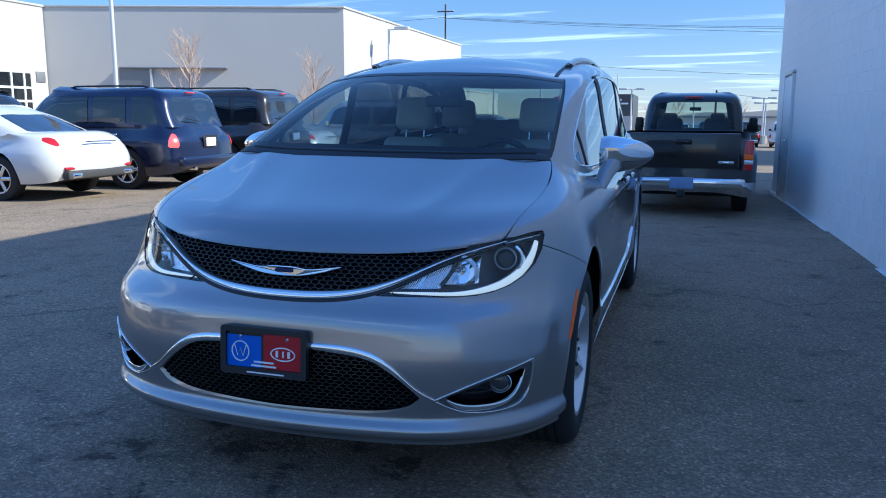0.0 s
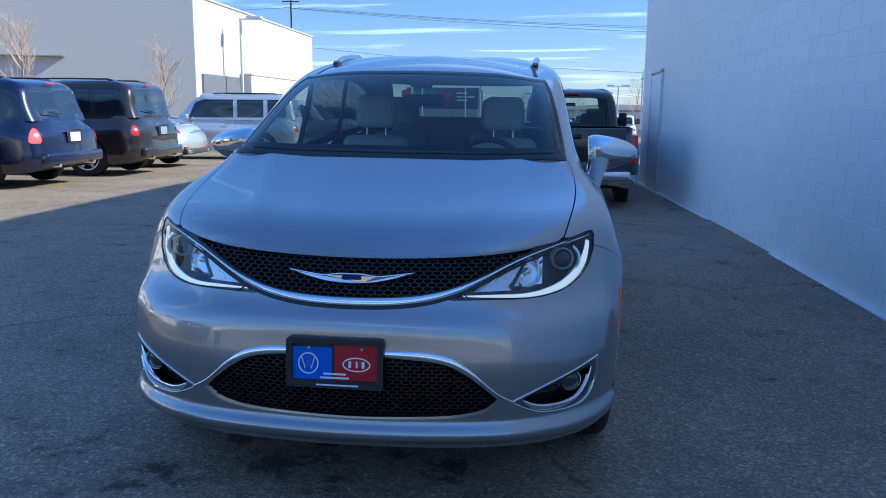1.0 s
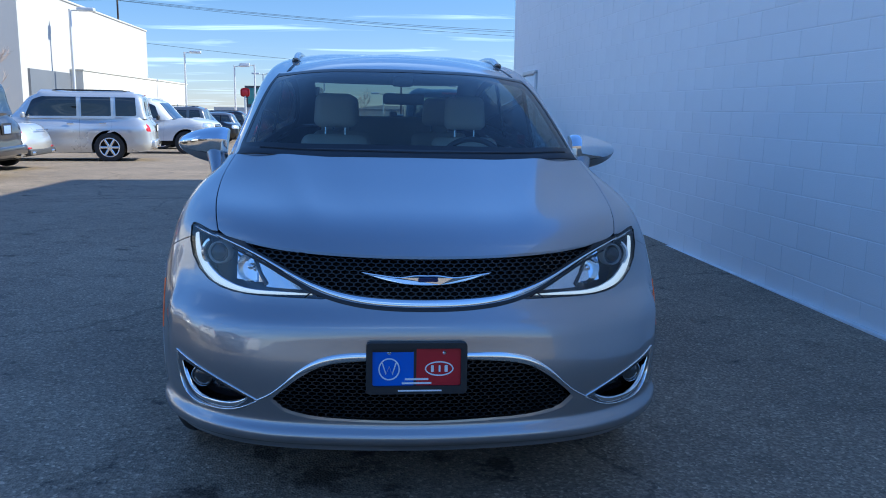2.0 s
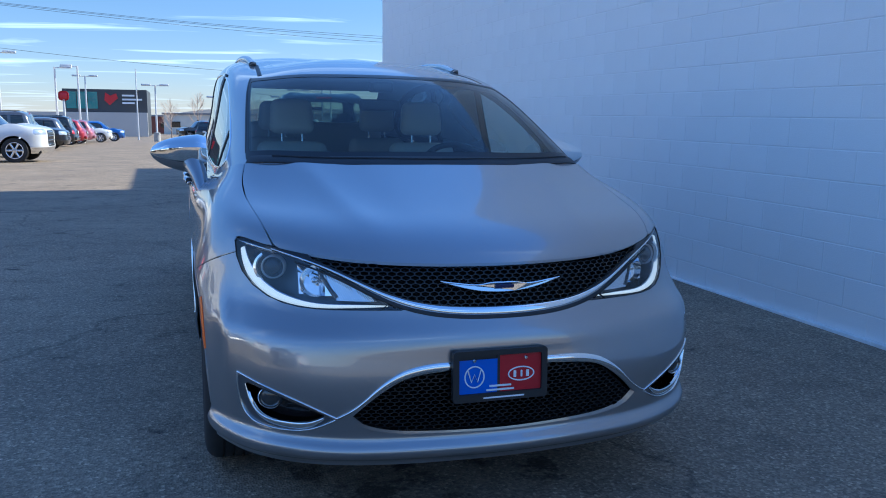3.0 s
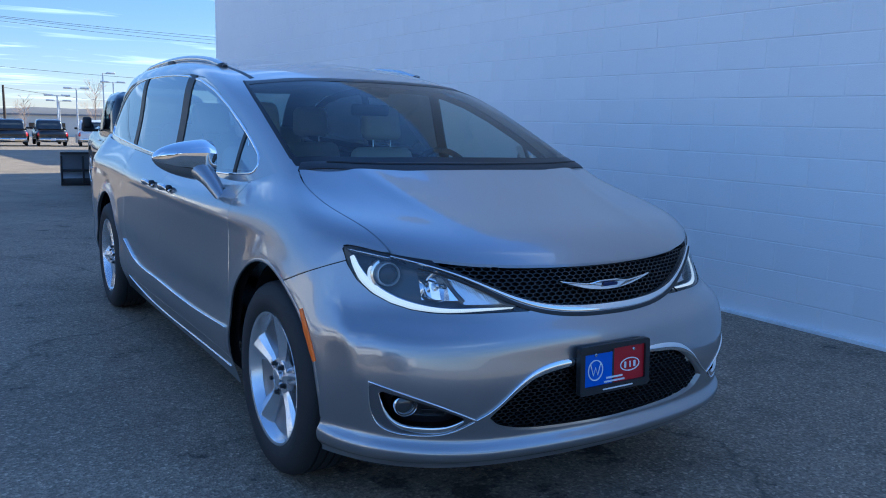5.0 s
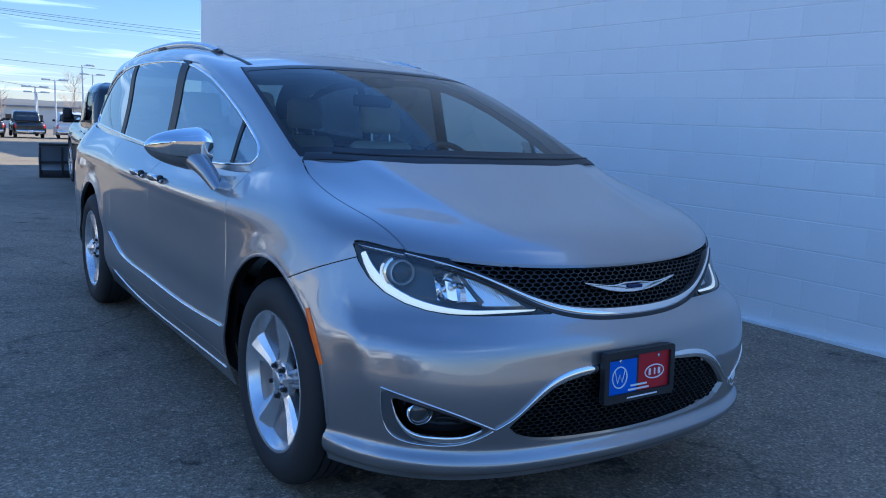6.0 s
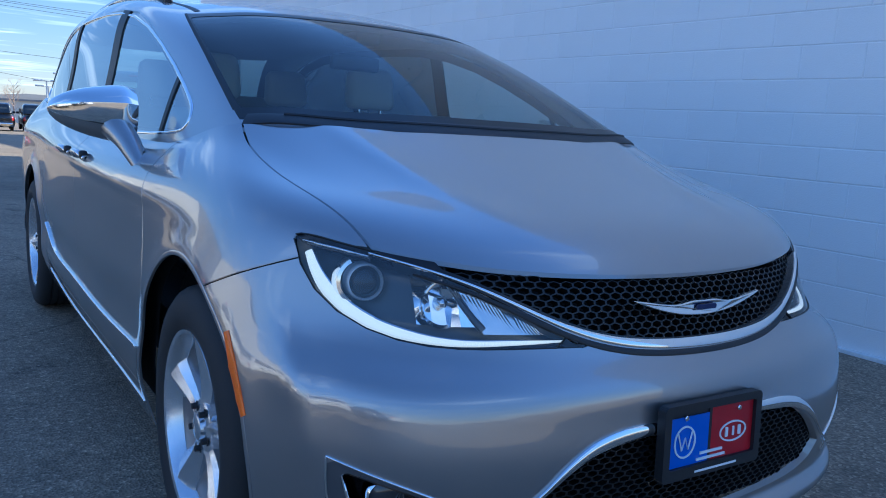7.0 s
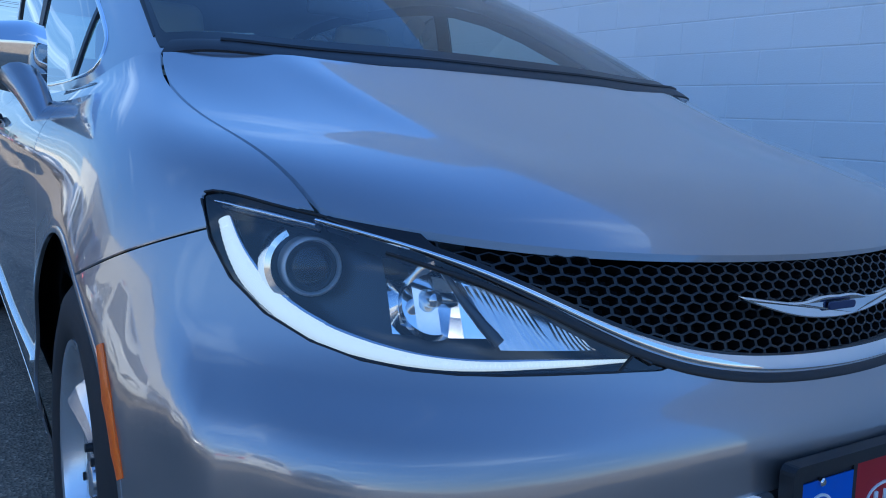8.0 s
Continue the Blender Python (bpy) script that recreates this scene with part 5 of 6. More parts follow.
part("grille_backing", box((1.04, 0.02, 0.11), (0, 0.37, 0.83), 0.004), M_VOID, grille)

# ---- other vehicles ----
M_DARKGLASS = mat("dark_car_glass", (0.012, 0.014, 0.016), 0.03, 0.0, coat=1.0, grain=0.02, stain=0.02, rough_var=0.0)
M_CLADDING = mat("grey_cladding", (0.05, 0.05, 0.052), 0.6, 0.0, grain=0.1)
M_CLEARLAMP = mat("clear_lamp", (0.75, 0.77, 0.8), 0.12, 0.6, coat=1.0)
PAINT = {k: car_paint("paint_" + k, c, m, 0.28) for k, c, m in (
    ("white", (0.68, 0.68, 0.67), 0.0), ("navy", (0.009, 0.015, 0.052), 0.35), ("black", (0.008, 0.008, 0.009), 0.0), ("brown", (0.030, 0.024, 0.022), 0.3),
    ("pale_silver", (0.62, 0.63, 0.63), 0.55), ("grey", (0.15, 0.155, 0.165), 0.6), ("red", (0.35, 0.015, 0.02), 0.2), ("rose", (0.42, 0.14, 0.16), 0.3), ("blue", (0.02, 0.10, 0.36), 0.3))}

# length, width, height, wheel radius, axles, cowl y, belt z, roof front, roof rear, glass base rear, hood front z, cowl z, rear deck z
KINDS = {
    "suv":    (4.90, 1.98, 1.80, 0.37, (0.95, 3.78), 1.35, 1.12, 1.95, 4.45, 4.72, 0.98, 1.12, 1.14),
    "large_suv": (5.20, 2.04, 1.92, 0.40, (1.00, 4.02), 1.50, 1.20, 2.10, 4.85, 5.05, 1.10, 1.20, 1.22),
    "sedan":  (4.90, 1.88, 1.44, 0.34, (0.92, 3.75), 1.35, 0.94, 2.10, 3.35, 4.25, 0.76, 0.94, 1.02),
    "crossover": (4.60, 1.86, 1.66, 0.35, (0.90, 3.58), 1.25, 1.05, 1.90, 4.05, 4.40, 0.92, 1.05, 1.08),
    "old_pickup": (6.35, 1.82, 1.80, 0.39, (0.95, 5.12), 1.45, 1.12, 2.05, 3.25, 3.55, 1.04, 1.12, 1.17),
    "pickup": (5.85, 2.02, 1.90, 0.40, (0.98, 4.60), 1.45, 1.18, 2.05, 3.30, 3.62, 1.10, 1.18, 1.22),
}


def small_wheel(r, rim_material, parent, at):
    w = part("wheel", lathe([(-0.10, r * 0.62), (-0.11, r * 0.8), (-0.10, r * 0.96), (-0.08, r), (0.08, r), (0.10, r * 0.96), (0.11, r * 0.8), (0.10, r * 0.64)], 32, "x"), M_RUBBER, parent, "", at)
    # Rim dish near-black: shade behind the spokes is put into its colour.
    rimm = part("rim", lathe([(-0.09, r * 0.62), (0.05, r * 0.60), (0.098, r * 0.65), (0.102, r * 0.62), (0.085, r * 0.58), (0.03, r * 0.55), (0.02, 0.0)], 32, "x"), M_VOID, w)
    for k in range(6):
        a = 2 * math.pi * k / 6
        part("spoke", tube([(0.088, r * 0.10 * math.cos(a), r * 0.10 * math.sin(a)), (0.092, r * 0.62 * math.cos(a), r * 0.62 * math.sin(a))], 0.03, 6, 0.5, up=(1, 0, 0)), rim_material, rimm)
    part("hub", lathe([(0.03, r * 0.66), (0.104, r * 0.67), (0.106, r * 0.63), (0.098, r * 0.60)], 32, "x"), rim_material, rimm)
    part("cap", lathe([(0.05, r * 0.2), (0.1, r * 0.18), (0.106, 0.0)], 16, "x"), rim_material, rimm)
    return w


def vehicle(kind, paint, name, label, m, tail=True, rack=False, cladding=False, plate_colour=None, glassy=False, lit=False, lamp="block"):
    """A parked vehicle with its front at y = 0 facing -y, middle on x = 0."""
    L, W, H, R, (ya, yb), cowl, belt, r0, r1, gb, hz, cz, dz = KINDS[kind]
    th = thing(name, label, "pickup truck" if "pickup" in kind else "car", m)
    w = W / 2
    pm = PAINT[paint]
    pick = "pickup" in kind
    tail_y = L - 0.02
    # stations: front middle, inner corner, corner, front axle, cowl, middle, rear axle, rear corner, inner, rear middle
    fx = [0, 0.55 * w, 0.86 * w, 0.97 * w, w * 0.985, w, w * 0.985, 0.90 * w, 0.55 * w, 0]
    fy = [0.03, 0.08, 0.28, ya, cowl + 0.1, (ya + yb) / 2 + 0.3, yb, L - 0.16, L - 0.04, L]
    if kind in ("suv", "large_suv"):
        fx[7:9] = [0.965 * w, 0.66 * w]
        fy[7:9] = [L - 0.11, L - 0.02]
    def line(kx, push, zf, zs, zr):
        xs = [a * kx for a in fx]
        ys = [b + push * (1 if i < 3 else -1 if i > 6 else 0) for i, b in enumerate(fy)]
        zs_ = [zf, zf, zf, (zf + zs) / 2, zs, zs, zs, (zs + zr) / 2, zr, zr]
        return np.stack([xs, ys, zs_], 1)
    gx_, gy_ = [0, 0.50 * w, 0.78 * w, 0.83 * w, 0.88 * w, 0.90 * w, 0.88 * w, 0.80 * w, 0.48 * w, 0], None
    rear_in = gb if not pick else L - 0.10
    inner = np.stack([gx_, [cowl - 0.10, cowl - 0.06, cowl + 0.05, cowl + 0.12, cowl + 0.35, (ya + yb) / 2 + 0.4, yb if kind != "sedan" else min(yb, gb - 0.25), rear_in - 0.12, rear_in - 0.02, rear_in],
                      [cz, cz, cz - 0.01, cz - 0.02, belt, belt + 0.01, belt + 0.03, dz, dz, dz]], 1)
    mid_hood = line(0.90, 0.16, hz + 0.05, belt - 0.06, dz - 0.05)
    mid_hood[0:3, 1] += (0.10, 0.10, 0.08)
    mid_hood[3, 2] = (hz + cz) / 2 + 0.02
    low = loft([line(0.93, 0.06, 0.30, 0.26, 0.36), line(0.99, 0.0, 0.46, 0.42, 0.50), line(1.0, 0.01, 0.66, 0.64, 0.70), line(0.985, 0.05, hz - 0.06, belt - 0.22, dz - 0.22), mid_hood, inner], 110, [3, 5, 6, 6, 6])
    def arch(v): return np.minimum(np.hypot(Y(v) - ya, Z(v) - R), np.hypot(Y(v) - yb, Z(v) - R)) - R * 1.17
    low = clip(low, neg(arch))
    # lamps cut from the skin
    zt0, zt1 = (dz - 0.38, dz - 0.05) if not pick else (0.72, 1.09)
    if kind == "sedan":
        zt0, zt1 = dz - 0.24, dz - 0.06
    lamp_in = 0.74 * w if kind == "sedan" else (0.90 if kind == "large_suv" else 0.86) * w
    rake = 0.42 if kind == "sedan" else 0.0
    def tl(v): return np.maximum(np.maximum(zt0 + rake * np.clip(L - 0.08 - Y(v), 0, 1) - Z(v), Z(v) - zt1), np.maximum(L - (0.42 if kind == "sedan" else 0.28 if pick else 0.20) - Y(v), lamp_in - X(v)))
    def hl(v): return np.maximum(np.maximum(hz - 0.20 - Z(v), Z(v) - hz + 0.02), np.maximum(Y(v) - 0.42, 0.55 * w - X(v)))
    def gr(v): return np.maximum(np.maximum(0.52 - Z(v), Z(v) - hz + 0.06), np.maximum(Y(v) - 0.2, X(v) - 0.50 * w))
    tl_s = clip(low, tl); low = clip(low, neg(tl))
    hl_s = clip(low, hl); low = clip(low, neg(hl))
    gr_s = clip(low, gr); low = clip(low, neg(gr))
    if cladding or pick:
        def cl(v): return np.maximum(Z(v) - (0.52 if not pick else 0.5), np.where((Y(v) > L - 0.5) | (Y(v) < 0.5), -1.0, 0.0 if pick else -1.0))
        cl_s = clip(low, cl); low = clip(low, neg(cl))
        for end in ((lambda v: Y(v) - L / 2), (lambda v: L / 2 - Y(v))):
            part("bumper_cladding", sheet_mesh("cladding", both(clip(cl_s, end)), 0.02), M_CHROME if pick else M_CLADDING, th)
    doors = [cowl + 0.30, (cowl + 0.30 + gb) / 2 - (0.15 if not pick else -0.05)] + ([gb - 0.95] if not pick else [])
    body = low
    pieces = []
    for d in doors:
        cut = (lambda dd: (lambda v: Y(v) - dd))(d)
        pieces.append(clip(body, cut, 0.003)); body = clip(body, neg(cut), 0.003)
    pieces.append(body)
    names = ["front_body", "front_door_panel", "rear_door_panel", "rear_body"] if len(pieces) == 4 else ["front_body", "door_panel", "bed_body"]
    for nm, pc in zip(names, pieces):
        if len(pc[0]) and pc[0][:, 0].min() > 0.05:
            part(nm, sheet_mesh(nm, pc, 0.015), pm, th)
            part(nm, sheet_mesh(nm, mirrored(pc), 0.015), pm, th)
        else:
            part(nm, sheet_mesh(nm, both(pc), 0.015), pm, th)
    # Near-black shell that paints the shade behind door gaps, lamps and grille.
    part("inner_shell", sheet_mesh("inner_shell", both(offset(low, -0.03)), 0), M_VOID, th)
    part("underbody", box((W * 0.8, L * 0.92, 0.2), (0, L / 2, 0.40), 0.03), M_VOID, th)
    for sgn in (-1, 1):
        part("tail_lamp", sheet_mesh("tail_lamp", tl_s if sgn > 0 else mirrored(tl_s), 0.02), M_REDLIT if lit else M_REDLENS, th, "red tail lamp")
        part("headlamp", sheet_mesh("headlamp", hl_s if sgn > 0 else mirrored(hl_s), 0.02), M_CLEARLAMP, th, "clear headlamp")
    part("grille", sheet_mesh("grille", both(offset(gr_s, -0.015)), 0), M_BLACKGLOSS, th)
    for z in np.linspace(0.58, hz - 0.12, 4):
        part("grille_bar", box((0.92 * w, 0.03, 0.025), (0, 0.065, z), 0.008), M_CHROME, th)
    # glasshouse
    boxy = kind != "sedan" and kind != "crossover"
    ux = [0, 0.48 * w, 0.75 * w, 0.80 * w, 0.87 * w, 0.885 * w, 0.87 * w, 0.76 * w, 0.46 * w, 0]
    if boxy:
        ux = [k * w for k in (0, 0.52, 0.80, 0.86, 0.91, 0.92, 0.91, 0.86, 0.52, 0)]
    bz = dz if not pick else belt
    g0 = np.stack([ux, [cowl - 0.10, cowl - 0.06, cowl + 0.05, cowl + 0.20, cowl + 0.5, (cowl + gb) / 2 + 0.2, gb - 0.35, gb - 0.08, gb - 0.02, gb],
                   [cz - 0.02, cz - 0.02, cz - 0.03, belt - 0.03, belt - 0.02, belt - 0.02, (belt + bz) / 2 - 0.02, bz - 0.03, bz - 0.03, bz - 0.03]], 1)
    tx = [0, 0.42 * w, 0.62 * w, 0.67 * w, 0.715 * w, 0.73 * w, 0.715 * w, 0.64 * w, 0.40 * w, 0]
    if boxy:
        tx = [k * w for k in (0, 0.46, 0.70, 0.76, 0.80, 0.81, 0.80, 0.765, 0.47, 0)]
    g2 = np.stack([tx, [r0 - 0.06, r0 - 0.04, r0 + 0.04, r0 + 0.14, r0 + 0.40, (r0 + r1) / 2 + 0.1, r1 - 0.25, r1 - 0.03, r1 + 0.02, r1 + 0.04],
                   [H - 0.11, H - 0.11, H - 0.13, H - 0.12, H - 0.10, H - 0.09, H - 0.10, H - 0.12, H - 0.10, H - 0.10]], 1)
    g1 = (g0 + g2) / 2 + np.array([0.0, 0, 0.0])
    g1[:, 0] += 0.015 * np.array([0, 1, 2, 2, 2, 2, 2, 2, 1, 0])
    g3 = g2 * np.array([0.86 if boxy else 0.78, 1, 1]) + np.array([0, 0, 0.07 if boxy else 0.06]); g3[0:3, 1] += 0.18; g3[7:, 1] -= 0.10 if boxy else 0.18
    g4 = g2 * np.array([0.0, 1, 1]); g4[:, 1] = np.linspace(r0 + 0.5, r1 - 0.4, 10); g4[:, 2] = H
    if boxy:
        g3[:, 2] = H - 0.035
        g3[[0, 1, 2, 7, 8, 9], 2] = H - 0.05
        g3[:, 0] *= 1.06
        g35 = (g3 + g4) / 2
        g35[:, 2] = H - 0.010
        up = loft([g0, g1, g2, g3, g35, g4], 100, [6, 6, 4, 3, 3])
    else:
        up = loft([g0, g1, g2, g3, g4], 100, [6, 6, 3, 4])
    ylow, ytop = (cowl + 0.42, gb - (0.30 if kind != "sedan" else 0.75)), (r0 + 0.10, r1 - (0.12 if not pick else 0.02))
    f_side = inside([(ylow[0], belt + 0.04), (ylow[1], belt + 0.06), (ytop[1], H - 0.15), (ytop[0] + 0.15, H - 0.15), (ytop[0] - 0.10, H - 0.24)])
    def sw(v): return np.maximum(f_side(Y(v), Z(v)), 0.5 * w - X(v))
    def fw(v): return np.maximum(np.maximum(T(v) - 1.85, 0.12 - T(v)), np.maximum(X(v) - np.interp(T(v), [0, 2], [0.70 * w, 0.56 * w]), Y(v) - (r0 + 0.1)))
    def rw(v): return np.maximum(np.maximum(T(v) - 1.75, 0.25 - T(v)), np.maximum(X(v) - np.interp(T(v), [0, 2], [0.78 * w, 0.67 * w] if boxy else [0.68 * w, 0.56 * w]), r1 - 0.12 - Y(v)))
    sw_s, fw_s, rw_s = clip(up, sw), clip(up, fw), clip(up, rw)
    up = clip(clip(clip(up, neg(sw)), neg(fw)), neg(rw))
    part("roof", sheet_mesh("roof", both(up), 0.015), pm, th)
    gm = M_WINDSHIELD if glassy else M_DARKGLASS
    part("windshield", sheet_mesh("windshield", both(offset(fw_s, -0.004)), 0), gm, th)
    part("rear_window", sheet_mesh("rear_window", both(offset(rw_s, -0.004)), 0), gm, th)
    mids = [doors[1]] + ([doors[2] + 0.05] if len(doors) > 2 and kind != "sedan" else [])
    rest_s = sw_s
    panes = []
    for d in mids:
        cut = (lambda dd: (lambda v: Y(v) - dd))(d)
        panes.append(clip(rest_s, cut, 0.06 if boxy else 0.035)); rest_s = clip(rest_s, neg(cut), 0.06 if boxy else 0.035)
    panes.append(rest_s)
    for pn in panes:
        if len(pn[1]):
            for sgn in (-1, 1):
                part("side_window", sheet_mesh("side_window", offset(pn if sgn > 0 else mirrored(pn), -0.004), 0), gm, th)
    if not glassy:
        part("pillar_panel", sheet_mesh("pillar_panel", offset(sw_s, -0.012), 0), pm if boxy else M_BLACK, th)
        part("pillar_panel", sheet_mesh("pillar_panel", offset(mirrored(sw_s), -0.012), 0), pm if boxy else M_BLACK, th)
    rimm = M_ALLOY
    for sgn in (-1, 1):
        for yy in (ya, yb):
            small_wheel(R, rimm, th, pose(sgn * (w - 0.13), yy, R, 0, 0, 0 if sgn > 0 else 180))
        mir = part("door_mirror", box((0.20, 0.10, 0.16), (sgn * (w + 0.10), cowl + 0.42, belt + 0.07), 0.04, 1.0, None, 3), M_BLACK if pick else pm, th)
        part("mirror_arm", box((0.10, 0.06, 0.05), (sgn * (w - 0.02), cowl + 0.44, belt + 0.02), 0.015), M_BLACK, mir)
        if rack:
            rail_x, rail_y0, rail_y1 = sgn * 0.62 * w, r0 + 0.42, r1 - 0.30
            rail_pts = [(rail_x, rail_y0, H - 0.05), (rail_x, rail_y0 + 0.07, H + 0.005), (rail_x, rail_y0 + 0.17, H + 0.03), (rail_x, (rail_y0 + rail_y1) / 2, H + 0.036), (rail_x, rail_y1 - 0.17, H + 0.03), (rail_x, rail_y1 - 0.07, H + 0.005), (rail_x, rail_y1, H - 0.05)]
            part("roof_rail", tube(rail_pts, 0.016, 8), M_BLACK, th)
        for dd in (doors[1] - 0.22,) + ((doors[2] - 0.22,) if len(doors) > 2 else ()):
            part("door_handle", box((0.03, 0.18, 0.03), (sgn * (w * 0.985), dd, belt - 0.14), 0.01), M_SATIN if pm is not PAINT["white"] else pm, th)
    if kind == "sedan":
        part("diffuser", box((W * 0.80, 0.14, 0.13), (0, L - 0.07, 0.40), 0.03, 1.0, None, 3), M_CLADDING, th, "grey diffuser")
        part("trunk_bar", box((W * 0.36, 0.02, 0.02), (0, L - 0.02, dz - 0.13), 0.006), M_SATIN, th)
        for sgn in (-1, 1):
            part("bumper_reflector", box((0.26, 0.05, 0.045), (sgn * 0.66 * w, L - 0.075, 0.50), 0.015), M_REDLENS, th)
            part("exhaust_tip", box((0.20, 0.12, 0.075), (sgn * 0.62 * w, L - 0.04, 0.39), 0.02), M_CHROME, th)
        return th
    part("rear_bumper", box((W * 0.90, 0.16, 0.20 if not pick else 0.15), (0, L - 0.05 if not pick else L + 0.02, 0.50), 0.05, 1.0, None, 3), pm if not (pick or cladding) else (M_CHROME if pick else M_CLADDING), th)
    part("number_plate", box((0.31, 0.012, 0.155), (0, L + (0.012 if not pick else 0.105), (dz - 0.30) if not pick else 0.50), 0.004), plate_colour or M_WHITE_INK, th)
    if not pick:
        part("plate_recess", box((0.44, 0.02, 0.22), (0, L - 0.004, dz - 0.29), 0.02), M_BLACK, th)
        for sgn in (-1, 1):
            part("exhaust_tip", tube([(sgn * 0.55 * w, L - 0.2, 0.38), (sgn * 0.55 * w, L + 0.03, 0.38)], 0.045, 12, 0.7), M_CHROME, th)
        part("spoiler_lamp", box((0.30, 0.03, 0.03), (0, r1 + 0.06, H - 0.075), 0.01), M_REDLENS, th)
        part("rear_wiper", tube([(0.05, gb + 0.0, bz + 0.07), (0.42, gb - 0.02, bz + 0.12)], 0.010, 6), M_BLACK, th)
    return th


PLATE_BLUEISH = mat("plate_paint", (0.24, 0.33, 0.55), 0.4)


# rears toward the drive: the model's front is at its origin, so the origin lies a length behind the rear
def rear_at(kind, x, y, turn=-90):
    L = KINDS[kind][0]
    a = radians(turn)
    back = Vector((-math.sin(a), math.cos(a), 0)) * L
    return pose(x - back.x, y - back.y, ground_z(y, x), 0, 0, turn)


def front_at(kind, x, y, turn=90):
    return pose(x, y, ground_z(y, x), 0, 0, turn)


vehicle("sedan", "white", "sedan", "white sedan parked with its rear toward the drive", rear_at("sedan", -7.3, 8.35))
# the row goes on past the minivan, toward and behind the camera
for car, paint, words, y in (("crossover", "white", "white crossover parked in the near row", 4.6), ("sedan", "pale_silver", "pale silver sedan parked in the near row", 1.7),
                             ("suv", "white", "white SUV parked in the near row", -1.3), ("crossover", "grey", "grey crossover parked in the near row", -4.3), ("sedan", "white", "white sedan at the end of the near row", -7.2)):
    vehicle(car, paint, car, words, rear_at(car, -7.25, y))
vehicle("suv", "navy", "suv", "dark blue boxy SUV with lit tail lamps, parked", rear_at("suv", -6.95, 10.85), rack=True, cladding=False, lit=True)
vehicle("large_suv", "brown", "large_suv", "dark brown large SUV with tall red tail lamps, parked", rear_at("large_suv", -6.8, 14.05), rack=True, lamp="tall", plate_colour=PLATE_BLUEISH)
vehicle("sedan", "pale_silver", "sedan", "pale silver sedan parked beside a dark SUV", rear_at("sedan", -7.2, 17.0))
vehicle("large_suv", "pale_silver", "large_suv", "light silver large SUV parked with its rear out", rear_at("large_suv", -5.8, 21.9, -82), rack=True)
vehicle("pickup", "white", "pickup_truck", "white pickup parked with its front toward the drive", front_at("pickup", -4.85, 27.4, 86))
vehicle("sedan", "white", "sedan", "white sedan parked in the far row", rear_at("sedan", -6.6, 32.0))
vehicle("suv", "grey", "suv", "dark grey SUV parked in the far row", rear_at("suv", -6.6, 37.0), rack=True)
vehicle("suv", "black", "suv", "black SUV parked nose out in the far row", front_at("suv", -6.0, 42.0, 90))
vehicle("crossover", "grey", "crossover", "grey crossover parked in the far row", rear_at("crossover", -6.6, 46.5))
vehicle("suv", "black", "suv", "black SUV with roof rails in the far row", rear_at("suv", -6.6, 51.0), rack=True)
vehicle("crossover", "red", "crossover", "dark red crossover parked in the far row", rear_at("crossover", -6.5, 55.5))
vehicle("crossover", "rose", "crossover", "rose coloured crossover in the far row", rear_at("crossover", -6.4, 60.0))
vehicle("crossover", "white", "crossover", "white crossover parked nose out far away", front_at("crossover", -5.6, 65.5, 90))
vehicle("crossover", "blue", "crossover", "blue crossover parked far away", front_at("crossover", -5.0, 71.0, 90))
vehicle("large_suv", "black", "large_suv", "black large SUV parked nose out behind a blue SUV", front_at("large_suv", -12.9, 14.0, 90), rack=True)
vehicle("pickup", "black", "pickup_truck", "black pickup standing far away across the yard", rear_at("pickup", 3.75, 62.0, 176))
vehicle("pickup", "black", "pickup_truck", "black pickup beside another at the far end", rear_at("pickup", 6.35, 62.0, 178))
vehicle("pickup", "white", "pickup_truck", "white pickup at the far end of the yard", rear_at("pickup", 8.9, 61.0, 172))
vehicle("pickup", "black", "pickup_truck", "black pickup seen from its side at the far end", front_at("pickup", -0.9, 82.0, -75))
vehicle("suv", "grey", "suv", "grey SUV standing at the far end", rear_at("suv", 7.0, 84.0, -100))
vehicle("suv", "black", "suv", "black SUV standing at the far end", rear_at("suv", 1.5, 76.0, 150))

# the black pickup close behind the minivan, with a snow plough on its front
TRUCK = vehicle("old_pickup", "black", "pickup_truck", "black pickup with chrome bumper standing beside the wall", pose(1.74, 9.2 + 6.35, ground_z(11.5, 1.6), 0, 0, 177), glassy=True, lamp="tall", plate_colour=PLATE_BLUEISH)
part("tailgate", box((1.46, 0.05, 0.48), (0, 6.34, 0.93), 0.02, 1.0, None, 3), PAINT["black"], TRUCK)
part("tailgate_handle", box((0.22, 0.03, 0.07), (0, 6.375, 1.05), 0.012), M_BLACKGLOSS, TRUCK)
part("tailgate_badge", box((0.20, 0.012, 0.035), (-0.56, 6.37, 0.78), 0.004), M_CHROME, TRUCK)
part("bed_floor", box((1.5, 2.7, 0.05), (0, 4.95, 0.78)), M_VOID, TRUCK)
part("tow_hitch", box((0.10, 0.20, 0.09), (0, 6.48, 0.36), 0.01), M_BLACK, TRUCK)
part("third_brake_lamp", box((0.28, 0.03, 0.035), (0, 3.32, 1.71), 0.01), M_REDLENS, TRUCK)
for x in (-0.40, 0.40):
    s = part("truck_seat", box((0.50, 0.16, 0.62), (x, 2.85, 1.05), 0.06, 0.85, None, 3), M_TRIM_DARK, TRUCK)
    part("truck_headrest", box((0.26, 0.10, 0.17), (x, 2.88, 1.36), 0.04, 0.9, None, 3), M_TRIM_DARK, s)
